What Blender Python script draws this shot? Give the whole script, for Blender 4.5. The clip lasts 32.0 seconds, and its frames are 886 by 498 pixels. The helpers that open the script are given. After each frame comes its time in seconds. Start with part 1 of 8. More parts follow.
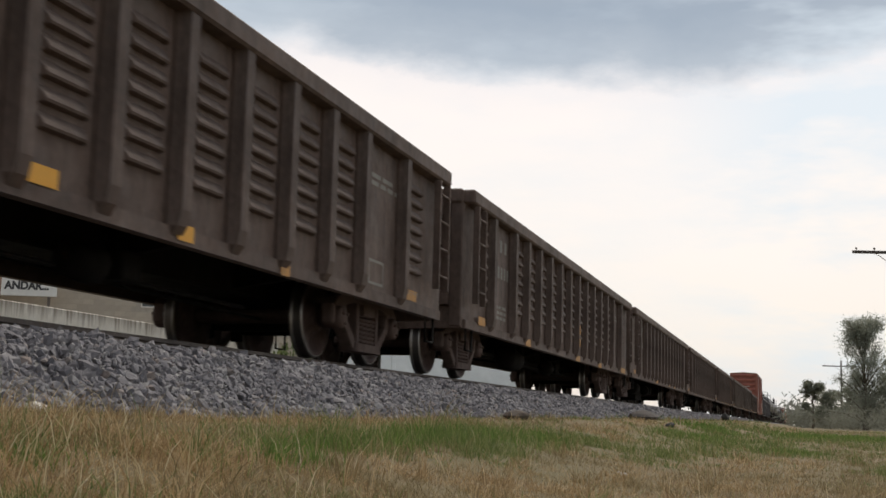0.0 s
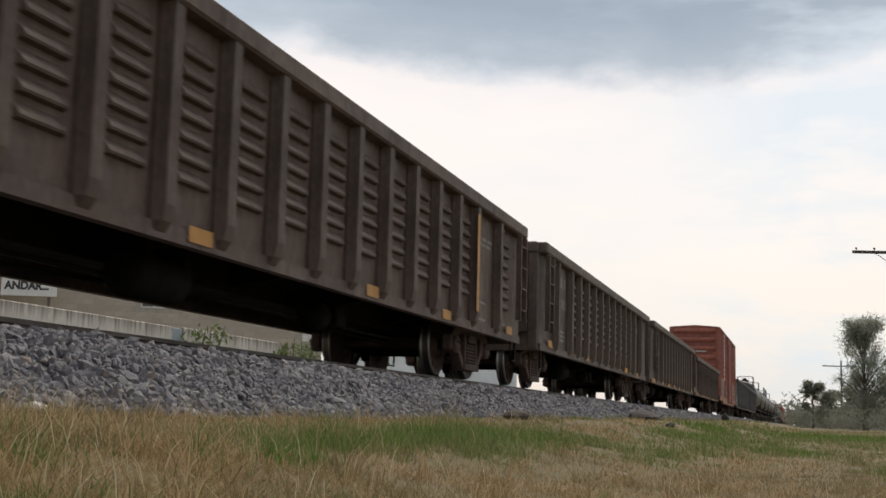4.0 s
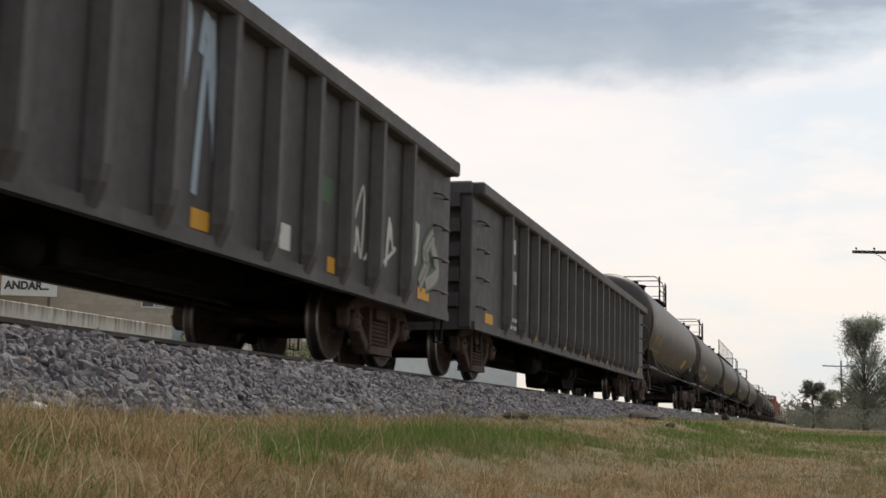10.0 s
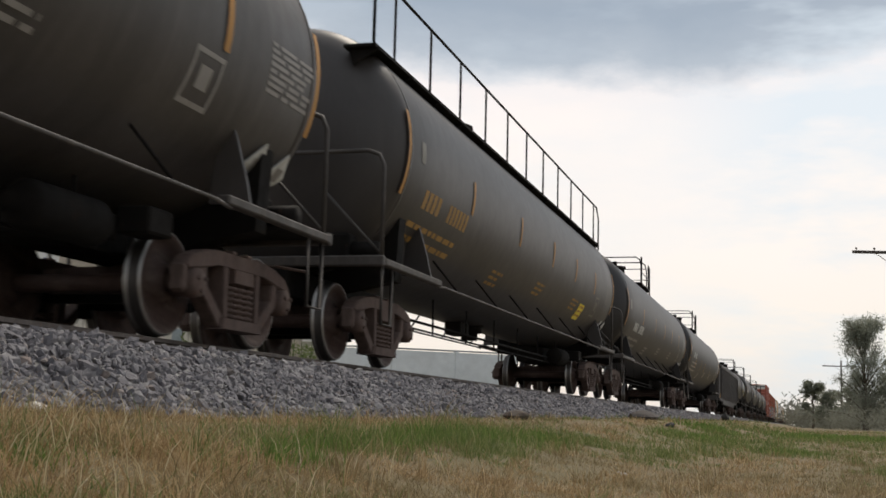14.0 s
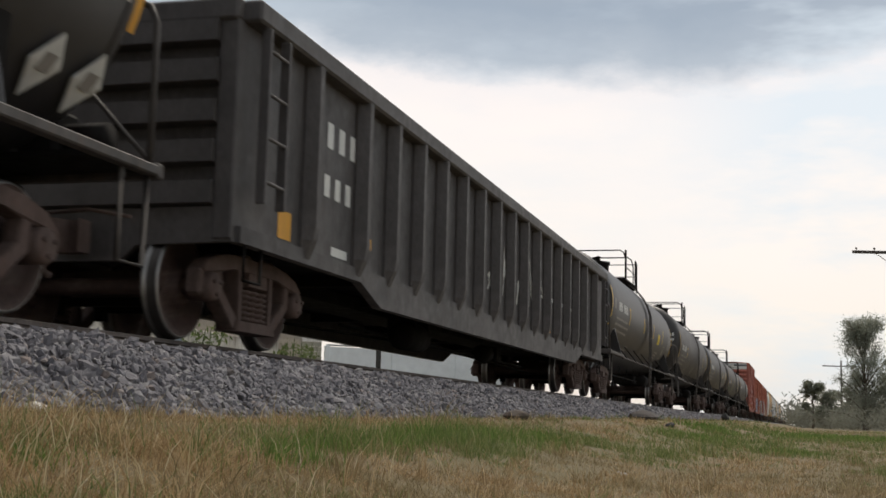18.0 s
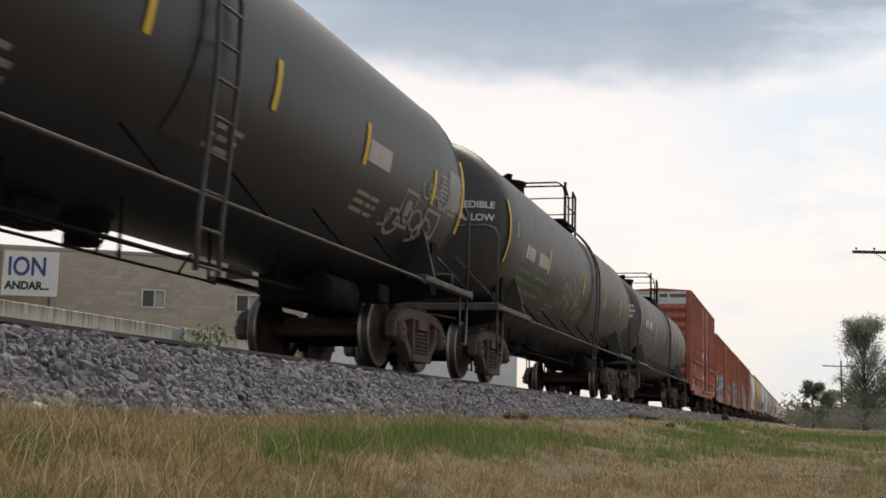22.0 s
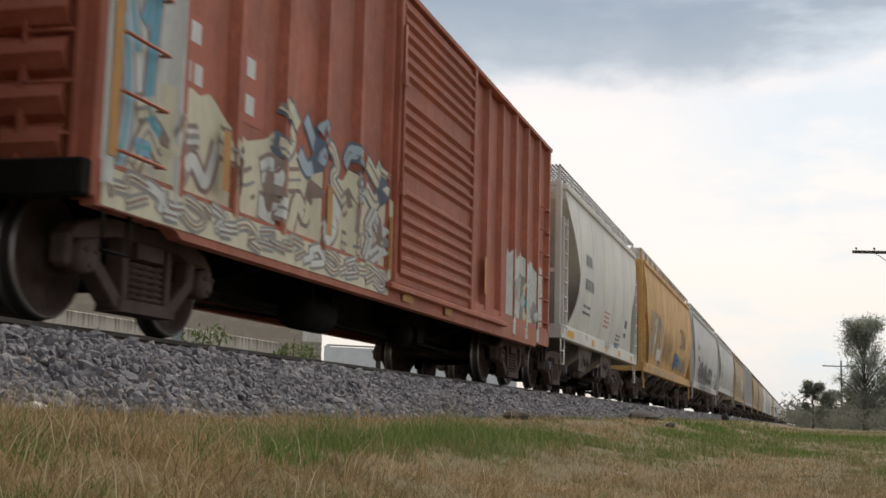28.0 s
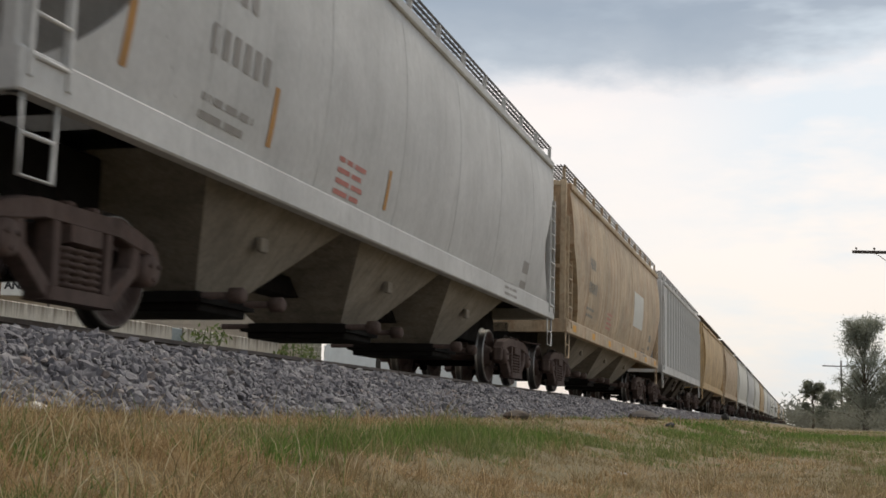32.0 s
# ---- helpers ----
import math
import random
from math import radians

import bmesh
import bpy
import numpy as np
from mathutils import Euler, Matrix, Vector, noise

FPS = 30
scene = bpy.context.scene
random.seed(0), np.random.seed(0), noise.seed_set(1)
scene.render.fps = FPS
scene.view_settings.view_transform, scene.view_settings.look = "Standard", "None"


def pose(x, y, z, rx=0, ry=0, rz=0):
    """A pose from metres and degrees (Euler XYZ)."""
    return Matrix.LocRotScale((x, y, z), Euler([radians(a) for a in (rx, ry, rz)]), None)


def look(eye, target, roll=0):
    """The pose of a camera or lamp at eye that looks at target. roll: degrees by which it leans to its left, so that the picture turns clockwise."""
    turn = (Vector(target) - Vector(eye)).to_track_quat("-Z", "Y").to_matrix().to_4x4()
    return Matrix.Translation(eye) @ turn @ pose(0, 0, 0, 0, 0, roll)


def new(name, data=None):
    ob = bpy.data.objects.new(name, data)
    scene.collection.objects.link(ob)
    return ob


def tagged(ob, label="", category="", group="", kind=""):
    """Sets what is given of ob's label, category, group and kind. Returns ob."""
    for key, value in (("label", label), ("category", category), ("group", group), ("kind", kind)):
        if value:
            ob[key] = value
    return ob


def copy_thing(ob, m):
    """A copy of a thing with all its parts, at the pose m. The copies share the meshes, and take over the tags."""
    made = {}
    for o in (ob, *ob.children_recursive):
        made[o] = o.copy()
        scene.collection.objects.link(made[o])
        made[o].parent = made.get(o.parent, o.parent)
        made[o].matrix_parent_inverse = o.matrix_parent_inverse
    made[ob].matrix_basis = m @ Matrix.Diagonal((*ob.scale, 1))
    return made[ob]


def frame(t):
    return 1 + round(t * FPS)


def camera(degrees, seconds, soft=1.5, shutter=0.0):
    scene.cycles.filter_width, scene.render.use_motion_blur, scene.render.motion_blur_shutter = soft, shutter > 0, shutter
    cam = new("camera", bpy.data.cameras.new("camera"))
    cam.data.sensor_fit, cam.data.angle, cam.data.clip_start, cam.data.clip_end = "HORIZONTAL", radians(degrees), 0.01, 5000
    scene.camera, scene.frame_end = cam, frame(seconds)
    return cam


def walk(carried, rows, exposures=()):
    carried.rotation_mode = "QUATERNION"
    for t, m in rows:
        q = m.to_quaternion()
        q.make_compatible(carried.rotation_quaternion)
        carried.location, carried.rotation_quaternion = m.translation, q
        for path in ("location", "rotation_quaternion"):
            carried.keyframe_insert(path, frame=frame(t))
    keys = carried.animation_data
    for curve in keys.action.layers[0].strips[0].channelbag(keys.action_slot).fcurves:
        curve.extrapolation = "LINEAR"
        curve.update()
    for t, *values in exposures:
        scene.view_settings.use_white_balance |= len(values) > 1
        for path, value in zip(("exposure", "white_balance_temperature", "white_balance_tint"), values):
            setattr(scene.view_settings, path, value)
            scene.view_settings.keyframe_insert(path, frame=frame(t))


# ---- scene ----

from collections import defaultdict

# ------------------------------------------------------------------ camera
LENS = 39.1
EYE = (0.0, 0.0, -0.603)
YAW, TILT, ROLL = 15.98, 7.68, 1.416
cam = camera(LENS, 32.0, soft=1.62, shutter=0.12)
_a, _b = radians(YAW), radians(TILT)
AIM = (EYE[0] - math.sin(_a) * math.cos(_b), EYE[1] + math.cos(_a) * math.cos(_b), EYE[2] + math.sin(_b))
CAM_POSE = look(EYE, AIM, ROLL)
EXPO = [(0.0, 0.0), (21.0, 0.0), (24.5, 0.12), (27.0, 0.10), (29.0, 0.0), (32.0, 0.0)]
walk(cam, [(0.0, CAM_POSE), (32.0, CAM_POSE)], exposures=EXPO)

TRACK_X = -5.95          # centre line of the track; rail tops at z = 0


def travelled(t):
    """Metres the train has run by t seconds, counted from 16 s."""
    k = (t - 16) / 16
    return 16 * (16.485 * k - 0.18 * k * k / 2 + 0.715 * k ** 3 / 3)


# ------------------------------------------------------------------ world, sun, exposure
scene.view_settings.exposure = 0.0
world = bpy.data.worlds.new("world")
scene.world = world
world.use_nodes = True
SUN_ELEV, SUN_AZ = 56.0, 6.0     # azimuth from +Y towards +X


def build_sky():
    nt = world.node_tree
    nt.nodes.clear()
    n = nt.nodes.new
    ln = nt.links.new
    out, bg = n("ShaderNodeOutputWorld"), n("ShaderNodeBackground")
    sky = n("ShaderNodeTexSky")
    sky.sky_type = "NISHITA"
    sky.sun_disc = False
    sky.sun_elevation, sky.sun_rotation = radians(SUN_ELEV), radians(SUN_AZ)
    sky.dust_density = 3.0
    tc = n("ShaderNodeTexCoord")
    sep = n("ShaderNodeSeparateXYZ")
    ln(tc.outputs["Generated"], sep.inputs[0])

    def noise_of(scale, detail, rough, sx, sy, sz, off=0.0):
        mp = n("ShaderNodeMapping")
        mp.inputs["Scale"].default_value = (sx, sy, sz)
        mp.inputs["Location"].default_value = (off, off * 0.7, 0)
        ln(tc.outputs["Generated"], mp.inputs["Vector"])
        tx = n("ShaderNodeTexNoise")
        tx.inputs["Scale"].default_value = scale
        tx.inputs["Detail"].default_value = detail
        tx.inputs["Roughness"].default_value = rough
        ln(mp.outputs[0], tx.inputs["Vector"])
        return tx.outputs["Fac"]

    def math_of(op, a, b, clamp=False):
        m = n("ShaderNodeMath")
        m.operation, m.use_clamp = op, clamp
        for i, v in enumerate((a, b)):
            if isinstance(v, (int, float)):
                m.inputs[i].default_value = v
            else:
                ln(v, m.inputs[i])
        return m.outputs[0]

    # lower edge of the dark cloud deck: sags and lifts along the horizon, frayed by noise
    sag = n("ShaderNodeValToRGB")
    ln(math_of("ADD", sep.outputs["X"], 0.5), sag.inputs[0])
    edges = ((0.0, 0.29), (0.22, 0.285), (0.30, 0.279), (0.36, 0.272), (0.41, 0.262), (0.45, 0.264), (0.48, 0.273), (0.52, 0.284), (0.56, 0.294), (0.8, 0.285))
    while len(sag.color_ramp.elements) < len(edges):
        sag.color_ramp.elements.new(0.5)
    for e, (p, v) in zip(sag.color_ramp.elements, edges):
        e.position, e.color = p, (v, v, v, 1)
    drop = math_of("SUBTRACT", 0.27, sag.outputs[0])
    warp = noise_of(5.0, 8, 0.6, 1, 1, 2.2, 5.3)
    height = math_of("ADD", math_of("ADD", sep.outputs["Z"], drop), math_of("MULTIPLY", math_of("SUBTRACT", warp, 0.5), 0.07))
    puff = noise_of(13.0, 5, 0.55, 1, 1, 1.8, 2.9)
    height = math_of("ADD", height, math_of("MULTIPLY", math_of("SUBTRACT", puff, 0.5), 0.028))
    ramp = n("ShaderNodeValToRGB")
    ln(height, ramp.inputs[0])
    cr = ramp.color_ramp
    stops = ((0.0, (0.86, 0.81, 0.74)), (0.06, (0.92, 0.88, 0.81)), (0.14, (0.95, 0.915, 0.86)), (0.225, (0.96, 0.925, 0.88)), (0.257, (0.91, 0.885, 0.865)), (0.267, (0.66, 0.705, 0.74)),
             (0.280, (0.42, 0.495, 0.56)), (0.315, (0.30, 0.38, 0.46)), (0.42, (0.36, 0.41, 0.46)), (0.65, (0.50, 0.54, 0.58)), (1.0, (0.58, 0.61, 0.65)))
    while len(cr.elements) < len(stops):
        cr.elements.new(0.5)
    for e, (p, c) in zip(cr.elements, stops):
        e.position, e.color = p, (*c, 1)
    # thin places where pale blue shows
    thin = n("ShaderNodeMapRange")
    ln(noise_of(4.0, 5, 0.6, 1, 1, 3.5, 7.7), thin.inputs["Value"])
    thin.inputs["From Min"].default_value, thin.inputs["From Max"].default_value = 0.42, 0.60
    thin.inputs["To Max"].default_value = 0.85
    mixb = n("ShaderNodeMix")
    mixb.data_type = "RGBA"
    side = n("ShaderNodeMapRange")
    ln(sep.outputs["X"], side.inputs["Value"])
    for key, v in (("From Min", -0.10), ("From Max", 0.0), ("To Min", 0.3), ("To Max", 1.0)):
        side.inputs[key].default_value = v
    ln(math_of("MULTIPLY", thin.outputs[0], side.outputs[0]), mixb.inputs["Factor"])
    ln(ramp.outputs[0], mixb.inputs["A"])
    mixb.inputs["B"].default_value = (0.70, 0.815, 0.885, 1)
    # a little of the clear sky behind it all
    mul = n("ShaderNodeMix")
    mul.data_type, mul.blend_type = "RGBA", "ADD"
    mul.inputs["Factor"].default_value = 1.0
    sc = n("ShaderNodeMix")
    sc.data_type = "RGBA"
    sc.inputs["Factor"].default_value = 0.985
    ln(sky.outputs[0], sc.inputs["A"])
    sc.inputs["B"].default_value = (0, 0, 0, 1)
    ln(mixb.outputs["Result"], mul.inputs["A"])
    ln(sc.outputs["Result"], mul.inputs["B"])
    warm = n("ShaderNodeMix")
    warm.data_type, warm.blend_type = "RGBA", "MULTIPLY"
    warm.inputs["Factor"].default_value = 1.0
    ln(mul.outputs["Result"], warm.inputs["A"])
    # the sky away from the sun is the duller half
    dull = n("ShaderNodeMapRange")
    ln(sep.outputs["Y"], dull.inputs["Value"])
    for key, v in (("From Min", -0.7), ("From Max", 0.25), ("To Min", 0.88), ("To Max", 1.0)):
        dull.inputs[key].default_value = v
    tint = n("ShaderNodeMix")
    tint.data_type, tint.blend_type = "RGBA", "MULTIPLY"
    tint.inputs["Factor"].default_value = 1.0
    tint.inputs["A"].default_value = (1.03, 0.985, 0.972, 1)
    ln(dull.outputs[0], tint.inputs["B"])
    ln(tint.outputs["Result"], warm.inputs["B"])
    ln(warm.outputs["Result"], bg.inputs["Color"])
    bg.inputs["Strength"].default_value = 0.95
    ln(bg.outputs[0], out.inputs[0])


build_sky()
sun = new("sun", bpy.data.lights.new("sun", "SUN"))
sun.data.energy, sun.data.angle, sun.data.color = 2.7, radians(18), (1.0, 0.90, 0.77)
_e, _z = radians(SUN_ELEV), radians(SUN_AZ)
sun.matrix_world = look((math.cos(_e) * math.sin(_z) * 60, math.cos(_e) * math.cos(_z) * 60, math.sin(_e) * 60), (0, 0, 0))

# ------------------------------------------------------------------ mesh helpers


class Mb:
    """Collects vertices and faces of one mesh."""

    def __init__(self):
        self.v, self.f, self.s, self.m = [], [], [], []

    def add(self, verts, faces, smooth=False, mi=0):
        k = len(self.v)
        self.v.extend(verts)
        for f in faces:
            self.f.append(tuple(i + k for i in f))
            self.s.append(smooth)
            self.m.append(mi)
        return self

    def box(self, x0, x1, y0, y1, z0, z1, c=0.0, mi=0):
        """A box; c chamfers its edges."""
        if c <= 0:
            v = [(x, y, z) for x in (x0, x1) for y in (y0, y1) for z in (z0, z1)]
            return self.add(v, [(0, 1, 3, 2), (4, 6, 7, 5), (0, 4, 5, 1), (2, 3, 7, 6), (0, 2, 6, 4), (1, 5, 7, 3)], mi=mi)
        c = min(c, 0.45 * min(x1 - x0, y1 - y0, z1 - z0))
        lo, hi = (x0, y0, z0), (x1, y1, z1)
        idx, v = {}, []
        for sx in (0, 1):
            for sy in (0, 1):
                for sz in (0, 1):
                    s = (sx, sy, sz)
                    for ax in range(3):
                        p = []
                        for k in range(3):
                            e = (hi if s[k] else lo)[k]
                            p.append(e if k == ax else e + (-c if s[k] else c))
                        idx[(s, ax)] = len(v)
                        v.append(tuple(p))
        f = []
        for ax in range(3):
            a, b = [k for k in range(3) if k != ax]
            for side in (0, 1):
                q = []
                for (p, r) in ((0, 0), (1, 0), (1, 1), (0, 1)):
                    s = [0, 0, 0]
                    s[ax], s[a], s[b] = side, p, r
                    q.append(idx[(tuple(s), ax)])
                f.append(tuple(q))
            for p in (0, 1):
                for r in (0, 1):
                    s0, s1 = [0, 0, 0], [0, 0, 0]
                    s0[a] = s1[a] = p
                    s0[b] = s1[b] = r
                    s1[ax] = 1
                    f.append((idx[(tuple(s0), a)], idx[(tuple(s0), b)], idx[(tuple(s1), b)], idx[(tuple(s1), a)]))
        for sx in (0, 1):
            for sy in (0, 1):
                for sz in (0, 1):
                    f.append(tuple(idx[((sx, sy, sz), ax)] for ax in range(3)))
        return self.add(v, f, mi=mi)

    def prism(self, prof, axis, a, b, smooth=False, mi=0):
        """Extrudes a closed outline. axis 'y': outline is (x, z); 'x': (y, z); 'z': (x, y)."""
        def put(p, t):
            return {"y": (p[0], t, p[1]), "x": (t, p[0], p[1]), "z": (p[0], p[1], t)}[axis]
        n = len(prof)
        v = [put(p, a) for p in prof] + [put(p, b) for p in prof]
        self.add(v, [(i, (i + 1) % n, n + (i + 1) % n, n + i) for i in range(n)], smooth, mi)
        return self.add(v, [tuple(range(n))[::-1], tuple(range(n, 2 * n))], False, mi)

    def tube(self, pts, r, n=6, mi=0, cap=True):
        """A round bar along a line of points."""
        pts = [Vector(p) for p in pts]
        rings = []
        for i, p in enumerate(pts):
            d = (pts[min(i + 1, len(pts) - 1)] - pts[max(i - 1, 0)]).normalized()
            a = d.cross(Vector((0, 0, 1)) if abs(d.z) < 0.9 else Vector((1, 0, 0))).normalized()
            b = d.cross(a)
            rings.append([tuple(p + r * (math.cos(2 * math.pi * k / n) * a + math.sin(2 * math.pi * k / n) * b)) for k in range(n)])
        v = [q for ring in rings for q in ring]
        f = [(i * n + k, i * n + (k + 1) % n, (i + 1) * n + (k + 1) % n, (i + 1) * n + k) for i in range(len(pts) - 1) for k in range(n)]
        self.add(v, f, True, mi)
        if cap:
            self.add(rings[0], [tuple(range(n))], False, mi)
            self.add(rings[-1], [tuple(range(n))[::-1]], False, mi)
        return self

    def lathe(self, prof, axis, c, n=24, mi=0, smooth=True):
        """Turns (position along axis, radius) round an axis through c."""
        v, m = [], len(prof)
        for t, r in prof:
            for k in range(n):
                a = 2 * math.pi * k / n
                p, q = r * math.cos(a), r * math.sin(a)
                v.append({"x": (c[0] + t, c[1] + p, c[2] + q), "y": (c[0] + p, c[1] + t, c[2] + q), "z": (c[0] + p, c[1] + q, c[2] + t)}[axis])
        f = [(i * n + k, i * n + (k + 1) % n, (i + 1) * n + (k + 1) % n, (i + 1) * n + k) for i in range(m - 1) for k in range(n)]
        return self.add(v, f, smooth, mi)

    def grid(self, fn, us, vs, smooth=False, mi=0):
        """A sheet of points fn(u, v)."""
        v = [fn(a, b) for b in vs for a in us]
        n = len(us)
        f = [(j * n + i, j * n + i + 1, (j + 1) * n + i + 1, (j + 1) * n + i) for j in range(len(vs) - 1) for i in range(n - 1)]
        return self.add(v, f, smooth, mi)

    def mesh(self, name):
        me = bpy.data.meshes.new(name)
        me.from_pydata(self.v, [], self.f)
        me.polygons.foreach_set("use_smooth", self.s)
        if any(self.m):
            me.polygons.foreach_set("material_index", self.m)
        bm = bmesh.new()
        bm.from_mesh(me)
        bmesh.ops.remove_doubles(bm, verts=bm.verts, dist=1e-5)
        bmesh.ops.recalc_face_normals(bm, faces=bm.faces)
        bm.to_mesh(me)
        bm.free()
        return me


SHARED = {}


def part(name, mb, mat, parent, label="", loc=None, turn=0.0):
    """One mesh object under a thing or a part. mb: an Mb or a mesh made before."""
    me = mb.mesh(name) if isinstance(mb, Mb) else mb
    if not me.materials:
        for m in (mat if isinstance(mat, (list, tuple)) else [mat]):
            me.materials.append(m)
    ob = new(name, me)
    ob.parent = parent
    if loc:
        ob.location = loc
    if turn:
        ob.rotation_euler = (0, 0, turn)
    if label:
        ob["label"] = label
    return ob


def shared(key, mat, make):
    """A mesh built once and used by many objects."""
    k = (key, mat.name)
    if k not in SHARED:
        me = make().mesh(key if isinstance(key, str) else key[0])
        me.materials.append(mat)
        SHARED[k] = me
    return SHARED[k]


def np_mesh(name, verts, faces, smooth=False):
    """A mesh from numpy arrays: verts (n, 3), faces (m, 3 or 4)."""
    me = bpy.data.meshes.new(name)
    k = faces.shape[1]
    me.vertices.add(len(verts))
    me.vertices.foreach_set("co", verts.astype(np.float32).ravel())
    me.loops.add(faces.size)
    me.loops.foreach_set("vertex_index", faces.astype(np.int32).ravel())
    me.polygons.add(len(faces))
    me.polygons.foreach_set("loop_start", np.arange(0, faces.size, k, dtype=np.int32))
    me.polygons.foreach_set("loop_total", np.full(len(faces), k, dtype=np.int32))
    me.polygons.foreach_set("use_smooth", np.full(len(faces), smooth))
    me.update(calc_edges=True)
    return me


# ------------------------------------------------------------------ materials


def mat_base(name):
    m = bpy.data.materials.new(name)
    m.use_nodes = True
    nt = m.node_tree
    return m, nt, nt.nodes["Principled BSDF"]


def tex_noise(nt, scale, detail=4, rough=0.55, stretch=(1, 1, 1), coord="Object", seed=0.0):
    tc, mp, tx = nt.nodes.new("ShaderNodeTexCoord"), nt.nodes.new("ShaderNodeMapping"), nt.nodes.new("ShaderNodeTexNoise")
    mp.inputs["Scale"].default_value = stretch
    mp.inputs["Location"].default_value = (seed, seed * 1.7, seed * 0.3)
    nt.links.new(tc.outputs[coord], mp.inputs[0])
    nt.links.new(mp.outputs[0], tx.inputs["Vector"])
    tx.inputs["Scale"].default_value, tx.inputs["Detail"].default_value, tx.inputs["Roughness"].default_value = scale, detail, rough
    return tx.outputs["Fac"]


def remap(nt, src, a, b, c=0.0, d=1.0):
    r = nt.nodes.new("ShaderNodeMapRange")
    nt.links.new(src, r.inputs["Value"])
    for k, v in (("From Min", a), ("From Max", b), ("To Min", c), ("To Max", d)):
        r.inputs[k].default_value = v
    return r.outputs[0]


def blend(nt, fac, a, b, mode="MIX"):
    m = nt.nodes.new("ShaderNodeMix")
    m.data_type, m.blend_type = "RGBA", mode
    for src, key in ((fac, "Factor"), (a, "A"), (b, "B")):
        if isinstance(src, (int, float)):
            m.inputs[key].default_value = src
        elif isinstance(src, tuple):
            m.inputs[key].default_value = (*src, 1)
        else:
            nt.links.new(src, m.inputs[key])
    return m.outputs["Result"]


def bump(nt, bsdf, height, strength, distance=0.01):
    b = nt.nodes.new("ShaderNodeBump")
    b.inputs["Strength"].default_value, b.inputs["Distance"].default_value = strength, distance
    nt.links.new(height, b.inputs["Height"])
    nt.links.new(b.outputs[0], bsdf.inputs["Normal"])


def weathered(name, col, rust=0.25, dust=0.25, rough=0.6, seed=0.0, rust_col=(0.13, 0.06, 0.03), dust_col=(0.24, 0.20, 0.16), metal=0.0, gloss=0.5, calm=1.0, rings=0.0):
    """Old paint: faded patches, rain streaks, rust spots and road dust."""
    m, nt, b = mat_base(name)
    fade = remap(nt, tex_noise(nt, 0.9, 5, 0.6, seed=seed), 0.3, 0.7, 1 - 0.3 * calm, 1 + 0.25 * calm)
    c = blend(nt, 1.0, col, fade, "MULTIPLY")
    streak = remap(nt, tex_noise(nt, 2.6, 6, 0.65, (1, 3.0, 0.16), seed=seed + 5), 0.50, 0.78, 0.0, dust)
    c = blend(nt, streak, c, dust_col)
    grime = remap(nt, tex_noise(nt, 3.4, 6, 0.7, (1, 2.2, 0.3), seed=seed + 9), 0.52, 0.8, 0.0, 0.6 * calm)
    c = blend(nt, grime, c, tuple(0.35 * x for x in col))
    spots = remap(nt, tex_noise(nt, 6.5, 8, 0.72, (1, 1, 0.6), seed=seed + 2), 0.62 - 0.12 * rust, 0.74, 0.0, min(1.0, rust * 2.2))
    c = blend(nt, spots, c, rust_col)
    grain = remap(nt, tex_noise(nt, 24, 5, 0.7, (1, 1, 0.5), seed=seed + 11), 0.3, 0.7, 1 - 0.2 * calm, 1 + 0.2 * calm)
    c = blend(nt, 1.0, c, grain, "MULTIPLY")
    if rings:
        ring = remap(nt, tex_noise(nt, 1.5, 3, 0.6, (0.03, 1, 0.03), seed=seed + 6), 0.38, 0.66, 1 - rings, 1 + rings)
        c = blend(nt, 1.0, c, ring, "MULTIPLY")
    nt.links.new(c, b.inputs["Base Color"])
    nt.links.new(remap(nt, tex_noise(nt, 5, 4, 0.6, seed=seed + 3), 0.3, 0.7, rough - 0.1 * min(1, calm), rough + 0.15 * min(1, calm)), b.inputs["Roughness"])
    b.inputs["Metallic"].default_value = metal
    b.inputs["Specular IOR Level"].default_value = gloss
    bump(nt, b, tex_noise(nt, 14, 5, 0.6, seed=seed + 4), 0.25 * calm, 0.006)
    return m


def plain(name, col, rough=0.6, scale=8.0, vary=0.2, metal=0.0, bumpy=0.15):
    m, nt, b = mat_base(name)
    c = blend(nt, 1.0, col, remap(nt, tex_noise(nt, scale, 6, 0.65), 0.25, 0.75, 1 - vary, 1 + vary), "MULTIPLY")
    nt.links.new(c, b.inputs["Base Color"])
    b.inputs["Roughness"].default_value, b.inputs["Metallic"].default_value = rough, metal
    bump(nt, b, tex_noise(nt, scale * 4, 4, 0.6), bumpy, 0.004)
    return m


def spray(name, col, wear=0.35, rough=0.6, seed=0.0):
    """Spray paint or lettering, worn through to dirt in places."""
    m, nt, b = mat_base(name)
    k = remap(nt, tex_noise(nt, 7, 6, 0.7, (1, 1.3, 0.5), seed=seed), 0.45, 0.75, 0.0, wear)
    c = blend(nt, k, col, tuple(0.35 * x + 0.03 for x in col))
    nt.links.new(c, b.inputs["Base Color"])
    b.inputs["Roughness"].default_value = rough
    return m


